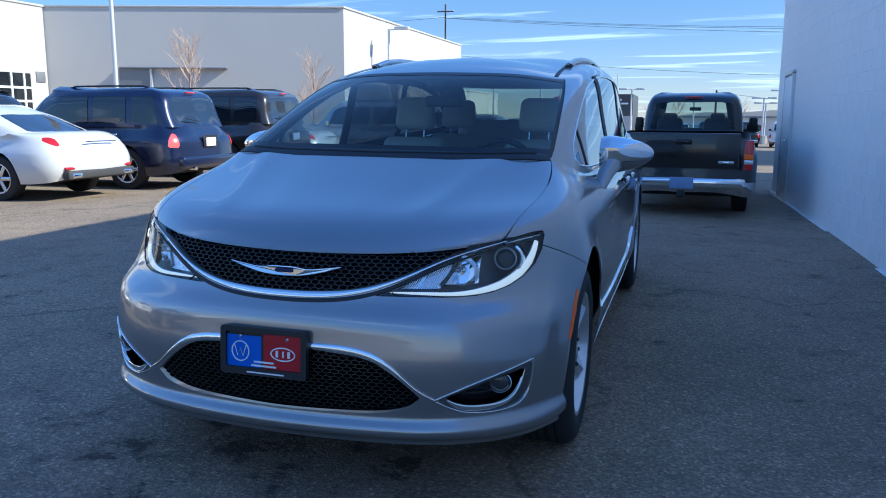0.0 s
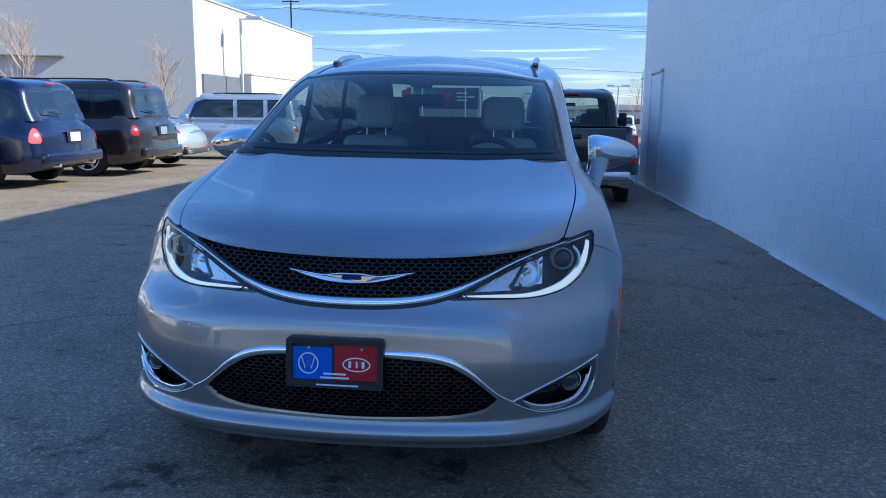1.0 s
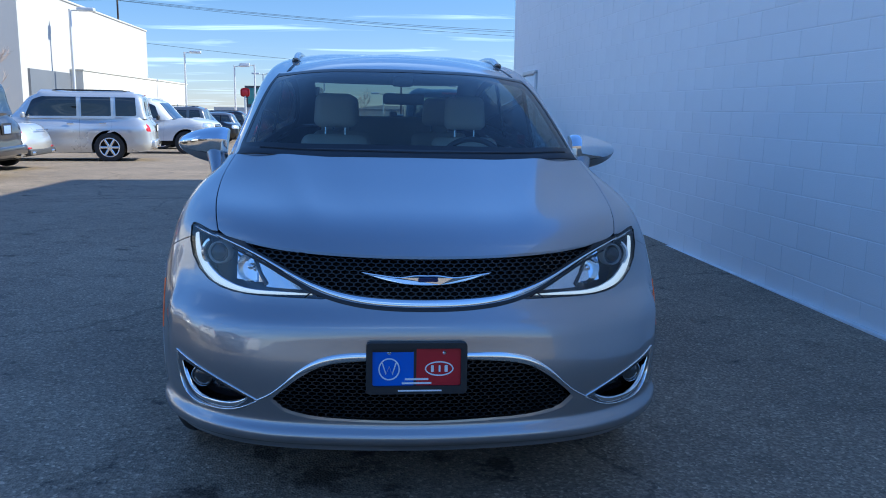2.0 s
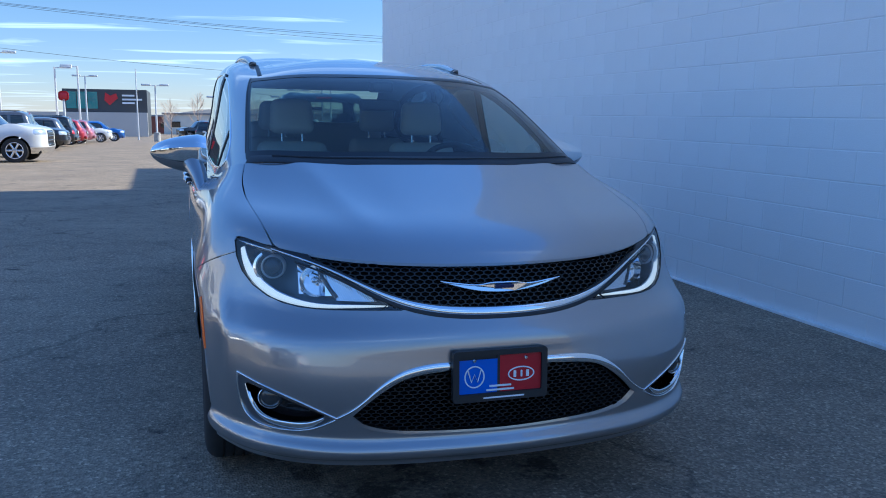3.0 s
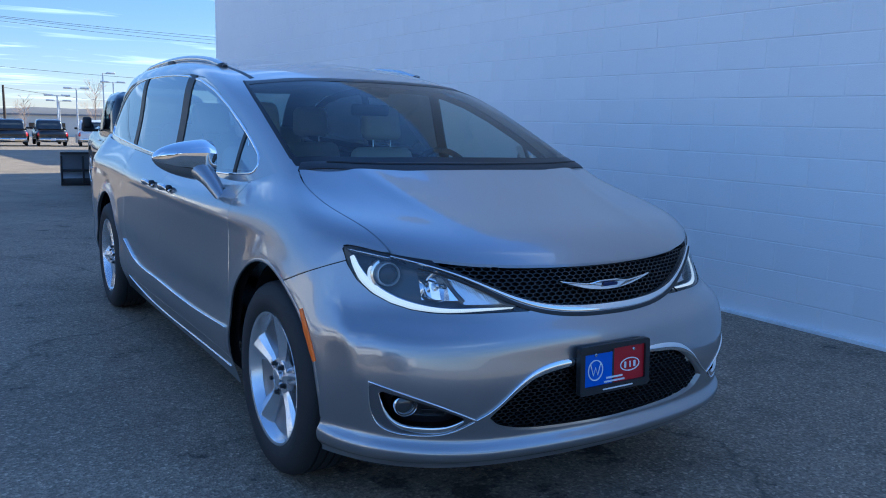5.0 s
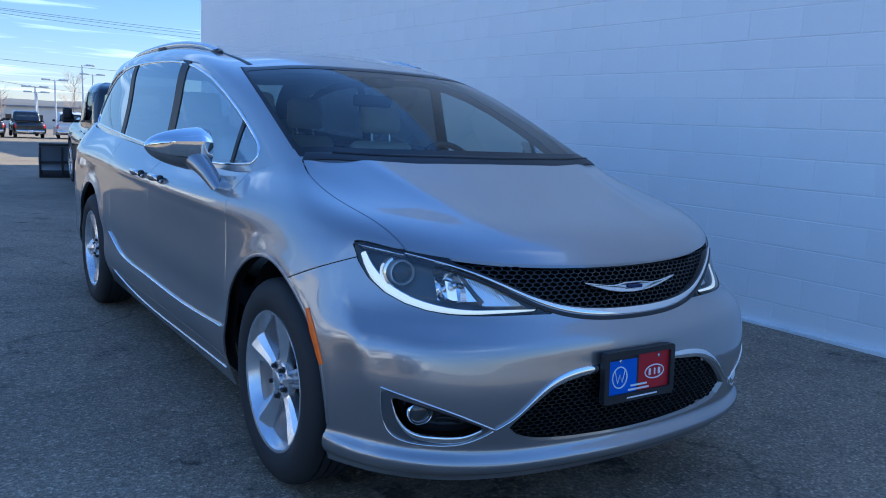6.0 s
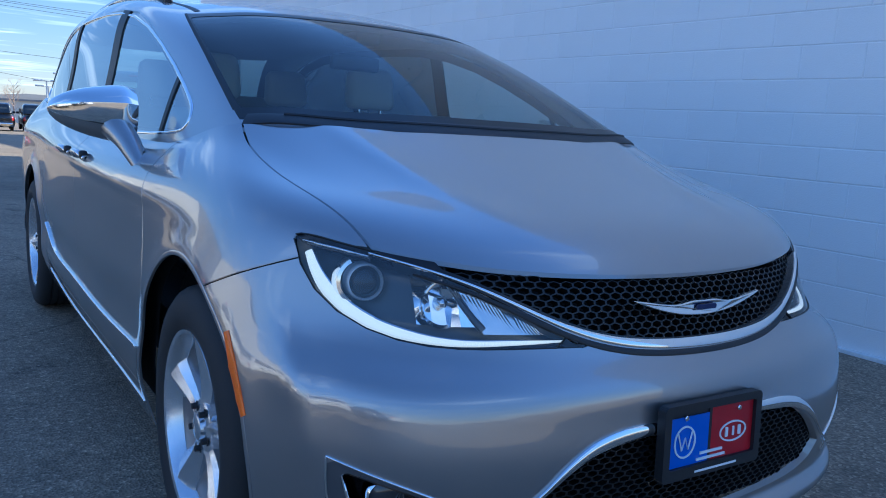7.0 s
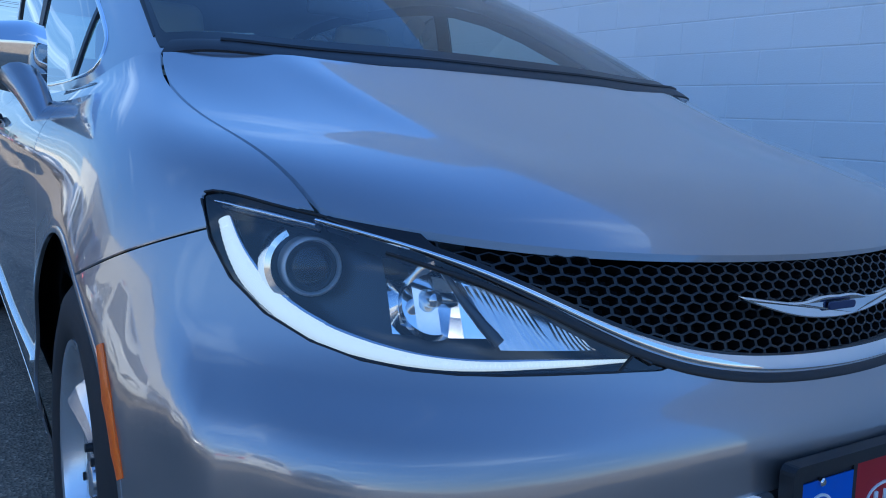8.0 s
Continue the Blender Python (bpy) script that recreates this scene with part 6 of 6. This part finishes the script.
part("truck_mirror", box((0.20, 0.03, 0.065), (0, 2.2, 1.52), 0.014), M_BLACK, TRUCK)
part("truck_dash", box((1.4, 0.5, 0.3), (0, 1.75, 1.02), 0.06), M_TRIM_DARK, TRUCK)
for sgn in (-1, 1):
    part("tow_mirror", box((0.15, 0.10, 0.20), (sgn * 1.02, 1.90, 1.27), 0.04, 1.0, None, 3), M_BLACK, TRUCK)

for sgn in (-1, 1):
    lampbox = part("tail_lamp_box", box((0.11, 0.09, 0.40), (sgn * 0.845, 6.315, 0.88), 0.015), M_REDLENS, TRUCK, "tall red tail lamp with amber and clear middle")
    part("amber_band", box((0.112, 0.092, 0.07), (sgn * 0.845, 6.316, 0.86), 0.006), M_AMBER, lampbox)
    part("clear_band", box((0.112, 0.092, 0.06), (sgn * 0.845, 6.316, 0.79), 0.006), M_CLEARLAMP, lampbox)
M_PLOW = mat("plough_steel", (0.30, 0.33, 0.38), 0.4, 0.6, grain=0.1, stain=0.25)
PLOW = thing("snow_plough", "steel snow plough blade resting on the asphalt before a pickup", "snow plough", pose(1.66, 16.7, ground_z(16.7, 1.6), 0, 0, 177))
def blade():
    vs, fs = [], []
    prof = [(0.00, 0.03), (-0.03, 0.12), (-0.04, 0.25), (-0.02, 0.42), (0.04, 0.58), (0.12, 0.70)]
    for x in (-1.10, 1.10):
        for dy, z in prof:
            vs.append((x, dy, z))
    k = len(prof)
    for j in range(k - 1):
        fs.append([j, k + j, k + j + 1, j + 1])
    bm = bmesh.new(); bm.from_mesh(raw_mesh("blade", vs, fs, True))
    bmesh.ops.solidify(bm, geom=bm.faces[:], thickness=0.02)
    return bm
part("blade", blade(), M_PLOW, PLOW)
part("cutting_edge", box((2.2, 0.03, 0.16), (0, 0.015, 0.08), 0.004), M_BLACK, PLOW)
for x in (-1.08, -0.66, -0.22, 0.22, 0.66, 1.08):
    part("rib", box((0.035, 0.09, 0.62), (x, 0.06, 0.38), 0.008), M_BLACK, PLOW)
part("blade_bar", box((2.2, 0.06, 0.05), (0, 0.03, 0.33), 0.008), M_BLACK, PLOW)
part("top_bar", box((2.2, 0.08, 0.05), (0, 0.13, 0.70), 0.008), M_BLACK, PLOW)
part("plough_frame", box((0.9, 0.9, 0.12), (0, 0.55, 0.30), 0.02), M_BLACK, PLOW)

# ---- far buildings, poles, trees ----
M_FARWALL = mat("pale_stucco", (0.50, 0.485, 0.46), 0.85, 0.0, grain=0.05, stain=0.06, slow=0.25, bump=0.2, scale=30.0)
M_FARWALL2 = mat("pale_block", (0.62, 0.60, 0.54), 0.85, 0.0, grain=0.06, stain=0.08, slow=0.3)
M_CAP = mat("grey_coping", (0.22, 0.23, 0.25), 0.5, 0.4)
M_STEEL = mat("painted_steel", (0.62, 0.63, 0.64), 0.45, 0.3)
M_WOODPOLE = mat("weathered_wood", (0.09, 0.065, 0.05), 0.9, 0.0, grain=0.2, stain=0.2)
M_WIRE = mat("cable", (0.05, 0.055, 0.06), 0.6)
M_BARK = mat("pale_bark", (0.30, 0.22, 0.17), 0.9, 0.0, grain=0.2, stain=0.2)
M_TWIG = mat("dry_twig", (0.50, 0.36, 0.27), 0.9, 0.0, grain=0.2)
M_DARKPANEL = mat("dark_facade", (0.06, 0.062, 0.068), 0.45, 0.0)
M_TEAL = mat("green_glass", (0.05, 0.24, 0.23), 0.08, 0.0, coat=1.0)
M_SIGNRED = mat("sign_red", (0.55, 0.02, 0.03), 0.4)
M_HILL = mat("distant_hill", (0.16, 0.155, 0.15), 1.0, 0.0, grain=0.1, stain=0.3, scale=0.2, slow=0.02)
M_TWIGFAR = mat("bare_wood_far", (0.20, 0.15, 0.12), 1.0, 0.0, grain=0.3, stain=0.3, scale=2.0)


def wall_block(name, x0, x1, y0, y1, top, parent, material, coping=True):
    """A building volume that stands on the falling yard."""
    z0 = ground_z(y1) - 0.5
    w = part(name, box((x1 - x0, y1 - y0, top - z0), ((x0 + x1) / 2, (y0 + y1) / 2, (top + z0) / 2)), material, parent)
    if coping:
        part("coping", box((x1 - x0 + 0.12, y1 - y0 + 0.12, 0.10), ((x0 + x1) / 2, (y0 + y1) / 2, top + 0.04), 0.02), material, w)
    return w


SHOP = thing("shop_building", "pale windowless shop building with a lower annex, in sun and shade", "building")
front_wall = wall_block("wall", -36.0, -13.85, 33.5, 55.0, 6.18, SHOP, M_FARWALL)
for ob in (front_wall, *front_wall.children):
    for v in ob.data.vertices:
        if v.co.x < -30 and v.co.y < 45:
            v.co.y -= 0.285 * 22.15
wall_block("wing_wall", -60.0, -27.3, 8.0, 29.6, 6.18, SHOP, M_FARWALL)
wall_block("annex_wall", -30.0, -13.75, 55.1, 65.0, 2.85, SHOP, M_FARWALL2)
wall_block("annex_front", -30.0, -13.25, 39.5, 64.9, 2.95, SHOP, M_FARWALL2)
# Flat grey panel on the wall, painted shade in place of a real recess.
part("recess", box((0.10, 5.0, 1.6), (-13.80, 36.7, 2.0)), M_CAP, SHOP)
part("canopy", box((5.0, 0.3, 0.08), (-21.5, 31.20, 3.42), 0.02, turn=Matrix.Rotation(radians(15.9), 4, "Z")), M_CAP, SHOP)
part("entrance_panel", box((1.5, 0.12, 2.1), (-23.3, 30.76, 2.40), turn=Matrix.Rotation(radians(15.9), 4, "Z")), M_CAP, SHOP)
part("entrance_post", box((0.10, 0.14, 2.1), (-22.55, 30.90, 2.40), turn=Matrix.Rotation(radians(15.9), 4, "Z")), M_STEEL, SHOP)
part("loading_door", box((0.08, 1.3, 2.1), (-13.22, 42.0, 0.1)), M_FARWALL, SHOP)
part("wall_lamp", box((0.3, 0.4, 0.25), (-13.1, 42.2, 1.75), 0.05), M_CAP, SHOP)
for y, z in ((49.5, 1.5), (50.4, 1.3), (55.0, 1.2), (57.2, 1.2)):
    part("vent", box((0.06, 0.55, 0.5), (-13.21, y, z), 0.02), M_CAP, SHOP)
for k in range(6):
    y = 27.75 - 1.5 * k
    w = part("window", box((0.06, 1.5, 1.9), (-27.28, y, 2.15)), M_DARKGLASS, SHOP)
    for dz in (0.30, -0.30, -0.90):
        part("mullion", box((0.12, 1.5, 0.10), (-27.25, y, 2.15 + dz)), M_WHITE_INK, w)
    for dy in (-0.42, 0.32):
        part("mullion", box((0.11, 0.10, 1.88), (-27.25, y + dy, 2.15)), M_WHITE_INK, w)
part("wall_vent", box((0.06, 0.55, 0.48), (-27.28, 29.15, 2.97), 0.01), M_CAP, SHOP)
for x, h in ((-34.5, 0.9), (-27.0, 0.5), (-20.5, 0.6)):
    part("roof_vent", tube([(x, 36, 6.1), (x, 36, 6.2 + h)], 0.10, 10), M_STEEL, SHOP)

DEALER = thing("showroom", "dark showroom with green glass and a red sign, far away", "building")
DY = 110.0
DG = ground_z(DY)
part("wall", box((10.0, 16.0, 6.2), (-9.4, DY + 8, DG + 2.9)), M_DARKPANEL, DEALER)
part("lower_wall", box((14.0, 1.0, 3.4), (-11.4, DY - 0.4, DG + 1.4)), M_FARWALL, DEALER)
for k in range(3):
    part("glass_panel", box((1.15, 0.12, 2.1), (-13.4 + 1.25 * k, DY - 0.06, DG + 4.6)), M_TEAL, DEALER)
part("sign_mark", plate_mesh([(-9.5, 4.6), (-8.9, 4.0), (-7.9, 4.9), (-8.1, 5.5), (-8.8, 5.2), (-9.4, 5.6)], 0.1), M_SIGNRED, DEALER, "red sign mark", pose(0, DY - 0.1, DG))
for z, w in ((5.25, 1.5), (4.75, 2.4), (4.30, 1.5)):
    part("sign_bar", box((w, 0.1, 0.22), (-7.4 + w / 2, DY - 0.08, DG + z)), M_WHITE_INK, DEALER)
SIGN = thing("pole_sign", "red and white sign on a pole, far away", "sign", pose(-12.6, 96, ground_z(96)))
part("pole", tube([(0, 0, 0), (0, 0, 4.2)], 0.12, 8), M_STEEL, SIGN)
part("sign_board", box((1.05, 0.3, 1.05), (0, 0, 4.6), 0.3), M_SIGNRED, SIGN)


def light_pole(x, y, h, heads=1, turn=0):
    p = thing("street_lamp", "pale steel car park lamp post with box head" if heads == 1 else "steel car park lamp post with two box heads", "street lamp", pose(x, y, ground_z(y), 0, 0, turn), "car park lamps")
    part("base", lathe([(0, 0.0), (0, 0.28), (0.75, 0.26), (0.80, 0.0)], 16, "z"), M_CONCRETE, p)
    part("pole", tube([(0, 0, 0.7), (0, 0, h)], 0.07, 8, radii=[0.085, 0.06]), M_STEEL, p)
    for s in ((1,) if heads == 1 else (-1, 1)):
        a = part("arm", tube([(0, 0, h - 0.06), (s * 0.5, 0, h - 0.04)], 0.035, 6), M_STEEL, p)
        part("head", box((0.75, 0.36, 0.16), (s * 0.72, 0, h), 0.03), M_STEEL, a)
    return p


light_pole(-17.6, 22.0, 9.5)
light_pole(-12.95, 37.2, 6.15)
light_pole(-11.4, 55.0, 5.8)
light_pole(-8.8, 60.0, 5.3)
light_pole(-7.5, 61.5, 5.5, 1, 180)
light_pole(-8.8, 80.0, 5.9, 2)
light_pole(-2.5, 70.0, 4.7, 2)
light_pole(2.7, 70.0, 3.8, 2)
light_pole(10.85, 80.0, 5.0, 2)
light_pole(9.2, 80.0, 4.3, 2)
light_pole(9.6, 82.0, 3.9, 2)
light_pole(13.2, 80.0, 6.5)
light_pole(14.1, 80.0, 5.7, 2)
FLAG = thing("flag_pole", "thin pale flag pole far away", "flag pole", pose(-4.3, 78, ground_z(78)))
part("shaft", tube([(0, 0, 0), (0, 0, 6.5)], 0.06, 8, radii=[0.08, 0.04]), M_STEEL, FLAG)


def utility_pole(x, y, h, arms):
    p = thing("utility_pole", "weathered wooden utility pole", "utility pole", pose(x, y, ground_z(y)), "utility poles")
    part("pole", tube([(0, 0, 0), (0, 0, h)], 0.12, 10, radii=[0.14, 0.09]), M_WOODPOLE, p)
    for z in arms:
        c = part("cross_arm", box((2.0, 0.10, 0.12), (0, 0, z), 0.01), M_WOODPOLE, p)
        for u in (-0.9, -0.4, 0.4, 0.9):
            part("insulator", lathe([(z + 0.06, 0.05), (z + 0.2, 0.04), (z + 0.22, 0.0)], 8, "z"), M_STEEL, c).location.x = u
    return p


utility_pole(-25.0, 90.0, 15.4, [14.6])
utility_pole(4.95, 81.0, 5.1, [])
utility_pole(60.0, 92.0, 10.0, [9.5])


def cable(a, b, sag, name="overhead_cable"):
    pts = []
    for f in np.linspace(0, 1, 24):
        p = Vector(a).lerp(Vector(b), float(f))
        p.z -= sag * 4 * f * (1 - f)
        pts.append(p)
    c = part(name, tube(pts, 0.018, 5), M_WIRE)
    return tagged(c, "dark overhead cable strung between poles", "cable", "overhead cables", "structure")


cable((-25, 90, 8.2), (60, 92, 5.6), 1.6)
cable((-25, 90, 12.3), (60, 92, 9.6), 1.2)
cable((-25.8, 90, 12.4), (60, 93, 10.2), 1.1)
cable((-24.2, 90, 12.4), (60, 91, 10.8), 1.3)
cable((-80, 95, 14.0), (-25, 90, 12.4), 1.0)
cable((4.95, 81, ground_z(81) + 4.9), (18, 88, ground_z(88) + 4.1), 0.2)


def bare_tree(x, y, h, seed, spread=0.35):
    """A small leafless tree: tapered trunk, forked limbs and many fine twigs."""
    rnd = random.Random(seed)
    t = thing("bare_tree", "small leafless tree with pale bark and dry brown tips", "tree", pose(x, y, ground_z(y)), "bare trees")
    trunk = [(0, 0, 0), (rnd.uniform(-.05, .05), 0, h * 0.3), (rnd.uniform(-.1, .1), rnd.uniform(-.1, .1), h * 0.65), (0, 0, h * 0.95)]
    line = smooth_line(trunk, 12)
    part("trunk", tube(line, 0.05, 8, radii=np.linspace(0.07, 0.012, 12)), M_BARK, t)
    vs, fs = [], []

    def stick(a, b, ra, rb):
        d = (b - a)
        s = d.cross(Vector((0.3, 0.5, 0.8)))
        s.normalize()
        u = s.cross(d).normalized()
        k = len(vs)
        for p, r in ((a, ra), (b, rb)):
            for q in range(3):
                w = 2.094 * q
                vs.append(p + s * r * math.cos(w) + u * r * math.sin(w))
        for q in range(3):
            z = (q + 1) % 3
            fs.append([k + q, k + z, k + 3 + z, k + 3 + q])

    def grow(p, d, length, r, depth):
        e = p + d * length
        stick(p, e, r, r * 0.6)
        if depth == 0:
            return
        for _ in range(rnd.choice((2, 3, 3, 4))):
            f = rnd.uniform(0.35, 1.0)
            nd = (d + Vector((rnd.uniform(-1, 1), rnd.uniform(-1, 1), rnd.uniform(-0.2, 0.9))) * 0.75).normalized()
            grow(p.lerp(e, f), nd, length * rnd.uniform(0.45, 0.7), r * 0.55, depth - 1)

    for k in range(18):
        f = rnd.uniform(0.22, 0.95)
        p = Vector(line[int(f * 11)])
        a = rnd.uniform(0, 6.28)
        grow(p, Vector((math.cos(a) * spread * 1.6, math.sin(a) * spread * 1.6, 1)).normalized(), h * 0.30 * (1.1 - f * 0.6), 0.022, 3)
    tagged(part("twig_crown", raw_mesh("twig_crown", vs, fs), M_TWIG, t), kind="stuff")
    return t


bare_tree(-18.9, 28.5, 4.9, 3)
bare_tree(-14.1, 30.5, 4.1, 5)
bare_tree(14.5, 92.0, 6.4, 8, 0.5)
bare_tree(1.5, 95.0, 5.0, 9, 0.5)
bare_tree(-1.5, 100.0, 4.6, 10, 0.5)
bare_tree(9.0, 105.0, 5.0, 11, 0.5)
bare_tree(-28.0, 100.0, 6.0, 12, 0.5)


# low sheds and rough growth along the far edge, and hills behind
def strip_building(x, y, w, h, material, label):
    b = thing("far_building", label, "building", pose(x, y, ground_z(y)))
    part("wall", box((w, 8, h + 3), (0, 4, h / 2 - 1.5)), material, b)
    part("roof", box((w + 0.6, 8.6, 0.3), (0, 4, h + 0.1)), M_CAP, b)
    for k in range(int(w / 4)):
        part("window", box((1.6, 0.1, 1.0), (-w / 2 + 2 + 4 * k, -0.03, h * 0.5)), M_DARKGLASS, b)


strip_building(12.0, 150, 30, 3.6, M_FARWALL2, "long low tan shed far away")
strip_building(48.0, 170, 34, 4.2, M_FARWALL, "long low pale shed far away")
strip_building(-2.0, 165, 14, 3.4, mat("brick_red", (0.22, 0.08, 0.06), 0.9), "low red brick building far away")
strip_building(-52.0, 160, 30, 4.0, M_FARWALL2, "low tan building beyond the showroom")


def hills():
    vs, fs = [], []
    n = 120
    for i in range(n):
        x = -800 + 1600 * i / (n - 1)
        h = 10 + 9 * noise.noise((x * 0.006, 0, 0)) + 3 * noise.noise((x * 0.03, 5, 0))
        g = ground_z(520)
        vs += [(x, 500, g - 6), (x, 520, g + 0.62 * h), (x, 560, g + h), (x, 640, g - 10)]
    for i in range(n - 1):
        for j in range(3):
            fs.append([i * 4 + j, i * 4 + 4 + j, i * 4 + 5 + j, i * 4 + 1 + j])
    return raw_mesh("hills", vs, fs, True)


tagged(part("backdrop", hills(), M_HILL), "low grey-brown hills on the horizon", "hills", kind="structure")


def scrub():
    """A line of bare bushes and trees far off, too small to tell apart."""
    rnd = random.Random(4)
    vs, fs = [], []
    for _ in range(2600):
        x, y = rnd.uniform(-160, 160), rnd.uniform(175, 230)
        h = rnd.uniform(1.5, 5.5) * (0.6 + 0.6 * noise.noise((x * 0.05, y * 0.05, 1)))
        a = rnd.uniform(-0.5, 0.5)
        k = len(vs)
        g = ground_z(y)
        w = rnd.uniform(0.15, 0.5)
        vs += [(x - w, y, g), (x + w, y, g), (x + a * h * 0.6 + rnd.uniform(-.5, .5), y + rnd.uniform(-1, 1), g + h)]
        fs.append([k, k + 1, k + 2])
    return raw_mesh("scrub", vs, fs)


tagged(part("far_scrub", scrub(), M_TWIGFAR), "distant brown leafless scrub along the road", "scrub", kind="stuff")

# the door and footing of the white wall
door = thing("door_1", "white steel service door in the block wall", "door", kind="structure")
part("door_leaf", box((0.05, 0.92, 2.06), (WALL_X - 0.012, 12.55, 1.02 + ground_z(12.5)), 0.006), M_WALLPAINT, door)
part("door_frame", merge(box((0.06, 0.07, 2.14), (WALL_X - 0.014, 12.05, 1.05 + ground_z(12.5)), 0.006), box((0.06, 0.07, 2.14), (WALL_X - 0.014, 13.05, 1.05 + ground_z(12.5)), 0.006), box((0.06, 1.07, 0.07), (WALL_X - 0.014, 12.55, 2.12 + ground_z(12.5)), 0.006)), M_STEEL, door)
part("door_handle", box((0.05, 0.12, 0.03), (WALL_X - 0.07, 12.22, 1.0 + ground_z(12.5)), 0.008), M_SATIN, door)

# ---- footing and blocks of the white wall ----
M_BLOCK = mat("painted_block", (0.88, 0.885, 0.885), 0.6, 0.0, grain=0.025, stain=0.05, slow=0.5, bump=0.35, scale=140.0, depth=0.003)
_n, _l = M_BLOCK.node_tree.nodes, M_BLOCK.node_tree.links
_info, _ma = _n.new("ShaderNodeObjectInfo"), _n.new("ShaderNodeMath")
_ma.operation, _ma.inputs[1].default_value, _ma.inputs[2].default_value = "MULTIPLY_ADD", 0.03, 0.985
_sc = _n.new("ShaderNodeVectorMath"); _sc.operation = "SCALE"
_base = _n["Principled BSDF"].inputs["Base Color"]
_src = _base.links[0].from_socket
_l.new(_info.outputs["Random"], _ma.inputs[0])
_l.new(_src, _sc.inputs[0]); _l.new(_ma.outputs[0], _sc.inputs["Scale"]); _l.new(_sc.outputs[0], _base)

footing = part("baseboard", box((0.05, 17.0, 0.07), (WALL_X - 0.018, WALL_END - 8.5, 0.0), 0.008), mat("white_footing", (0.80, 0.80, 0.79), 0.8, 0.0, grain=0.15, stain=0.25, slow=4.0, bump=0.4, scale=60.0), None)
for v in footing.data.vertices:
    v.co.z += ground_z(v.co.y, v.co.x) + 0.02
tagged(footing, "low white painted footing along the block wall", "footing", kind="structure")


def block_shape(w, h):
    """The outer face of a block with worn, rounded edges, facing -x."""
    c, d = 0.005, 0.0032
    o = [(-w / 2, -h / 2), (w / 2, -h / 2), (w / 2, h / 2), (-w / 2, h / 2)]
    i = [(-w / 2 + c, -h / 2 + c), (w / 2 - c, -h / 2 + c), (w / 2 - c, h / 2 - c), (-w / 2 + c, h / 2 - c)]
    vs = [(0.0045, y, z) for y, z in o] + [(0.0045 - d * 0.5, y * 0.995, z * 0.99) for y, z in o] + [(0.0045 - d, y, z) for y, z in i]
    fs = []
    for k in range(4):
        q = (k + 1) % 4
        fs += [[k, k + 4, q + 4, q], [k + 4, k + 8, q + 8, q + 4]]
    fs.append([8, 11, 10, 9])
    me = raw_mesh("block", vs, fs)
    bm = bmesh.new(); bm.from_mesh(me)
    bmesh.ops.recalc_face_normals(bm, faces=bm.faces)
    bm.to_mesh(me); bm.free()
    me.materials.append(M_BLOCK)
    return me


BLOCK = block_shape(0.4025, 0.199)
_loose_v, _loose_f = [], []
_rnd = random.Random(11)
_proto = [tuple(v.co) for v in BLOCK.vertices]
_faces = [list(p.vertices) for p in BLOCK.polygons]
for row in range(28):
    z = -0.06 + 0.2032 * (row + 0.5)
    for col in range(35):
        y = WALL_END - 0.2032 - 0.4064 * col - (0.2032 if row % 2 else 0.0)
        x = WALL_X + _rnd.uniform(-0.0009, 0.0009)
        if 12.0 < y < 13.1 and z < 2.1:
            continue
        if 0.5 < y < 8.2 and z < 3.25:
            b = new("block", BLOCK)
            b.parent = wall_east
            b.matrix_parent_inverse = Matrix.Identity(4)
            b.location = (x, y, z)
        else:
            k = len(_loose_v)
            _loose_v += [(x + p[0], y + p[1], z + p[2]) for p in _proto]
            _loose_f += [[k + q for q in f] for f in _faces]
tagged(part("block_rest", raw_mesh("block_rest", _loose_v, _loose_f), M_BLOCK, wall_east), kind="stuff")
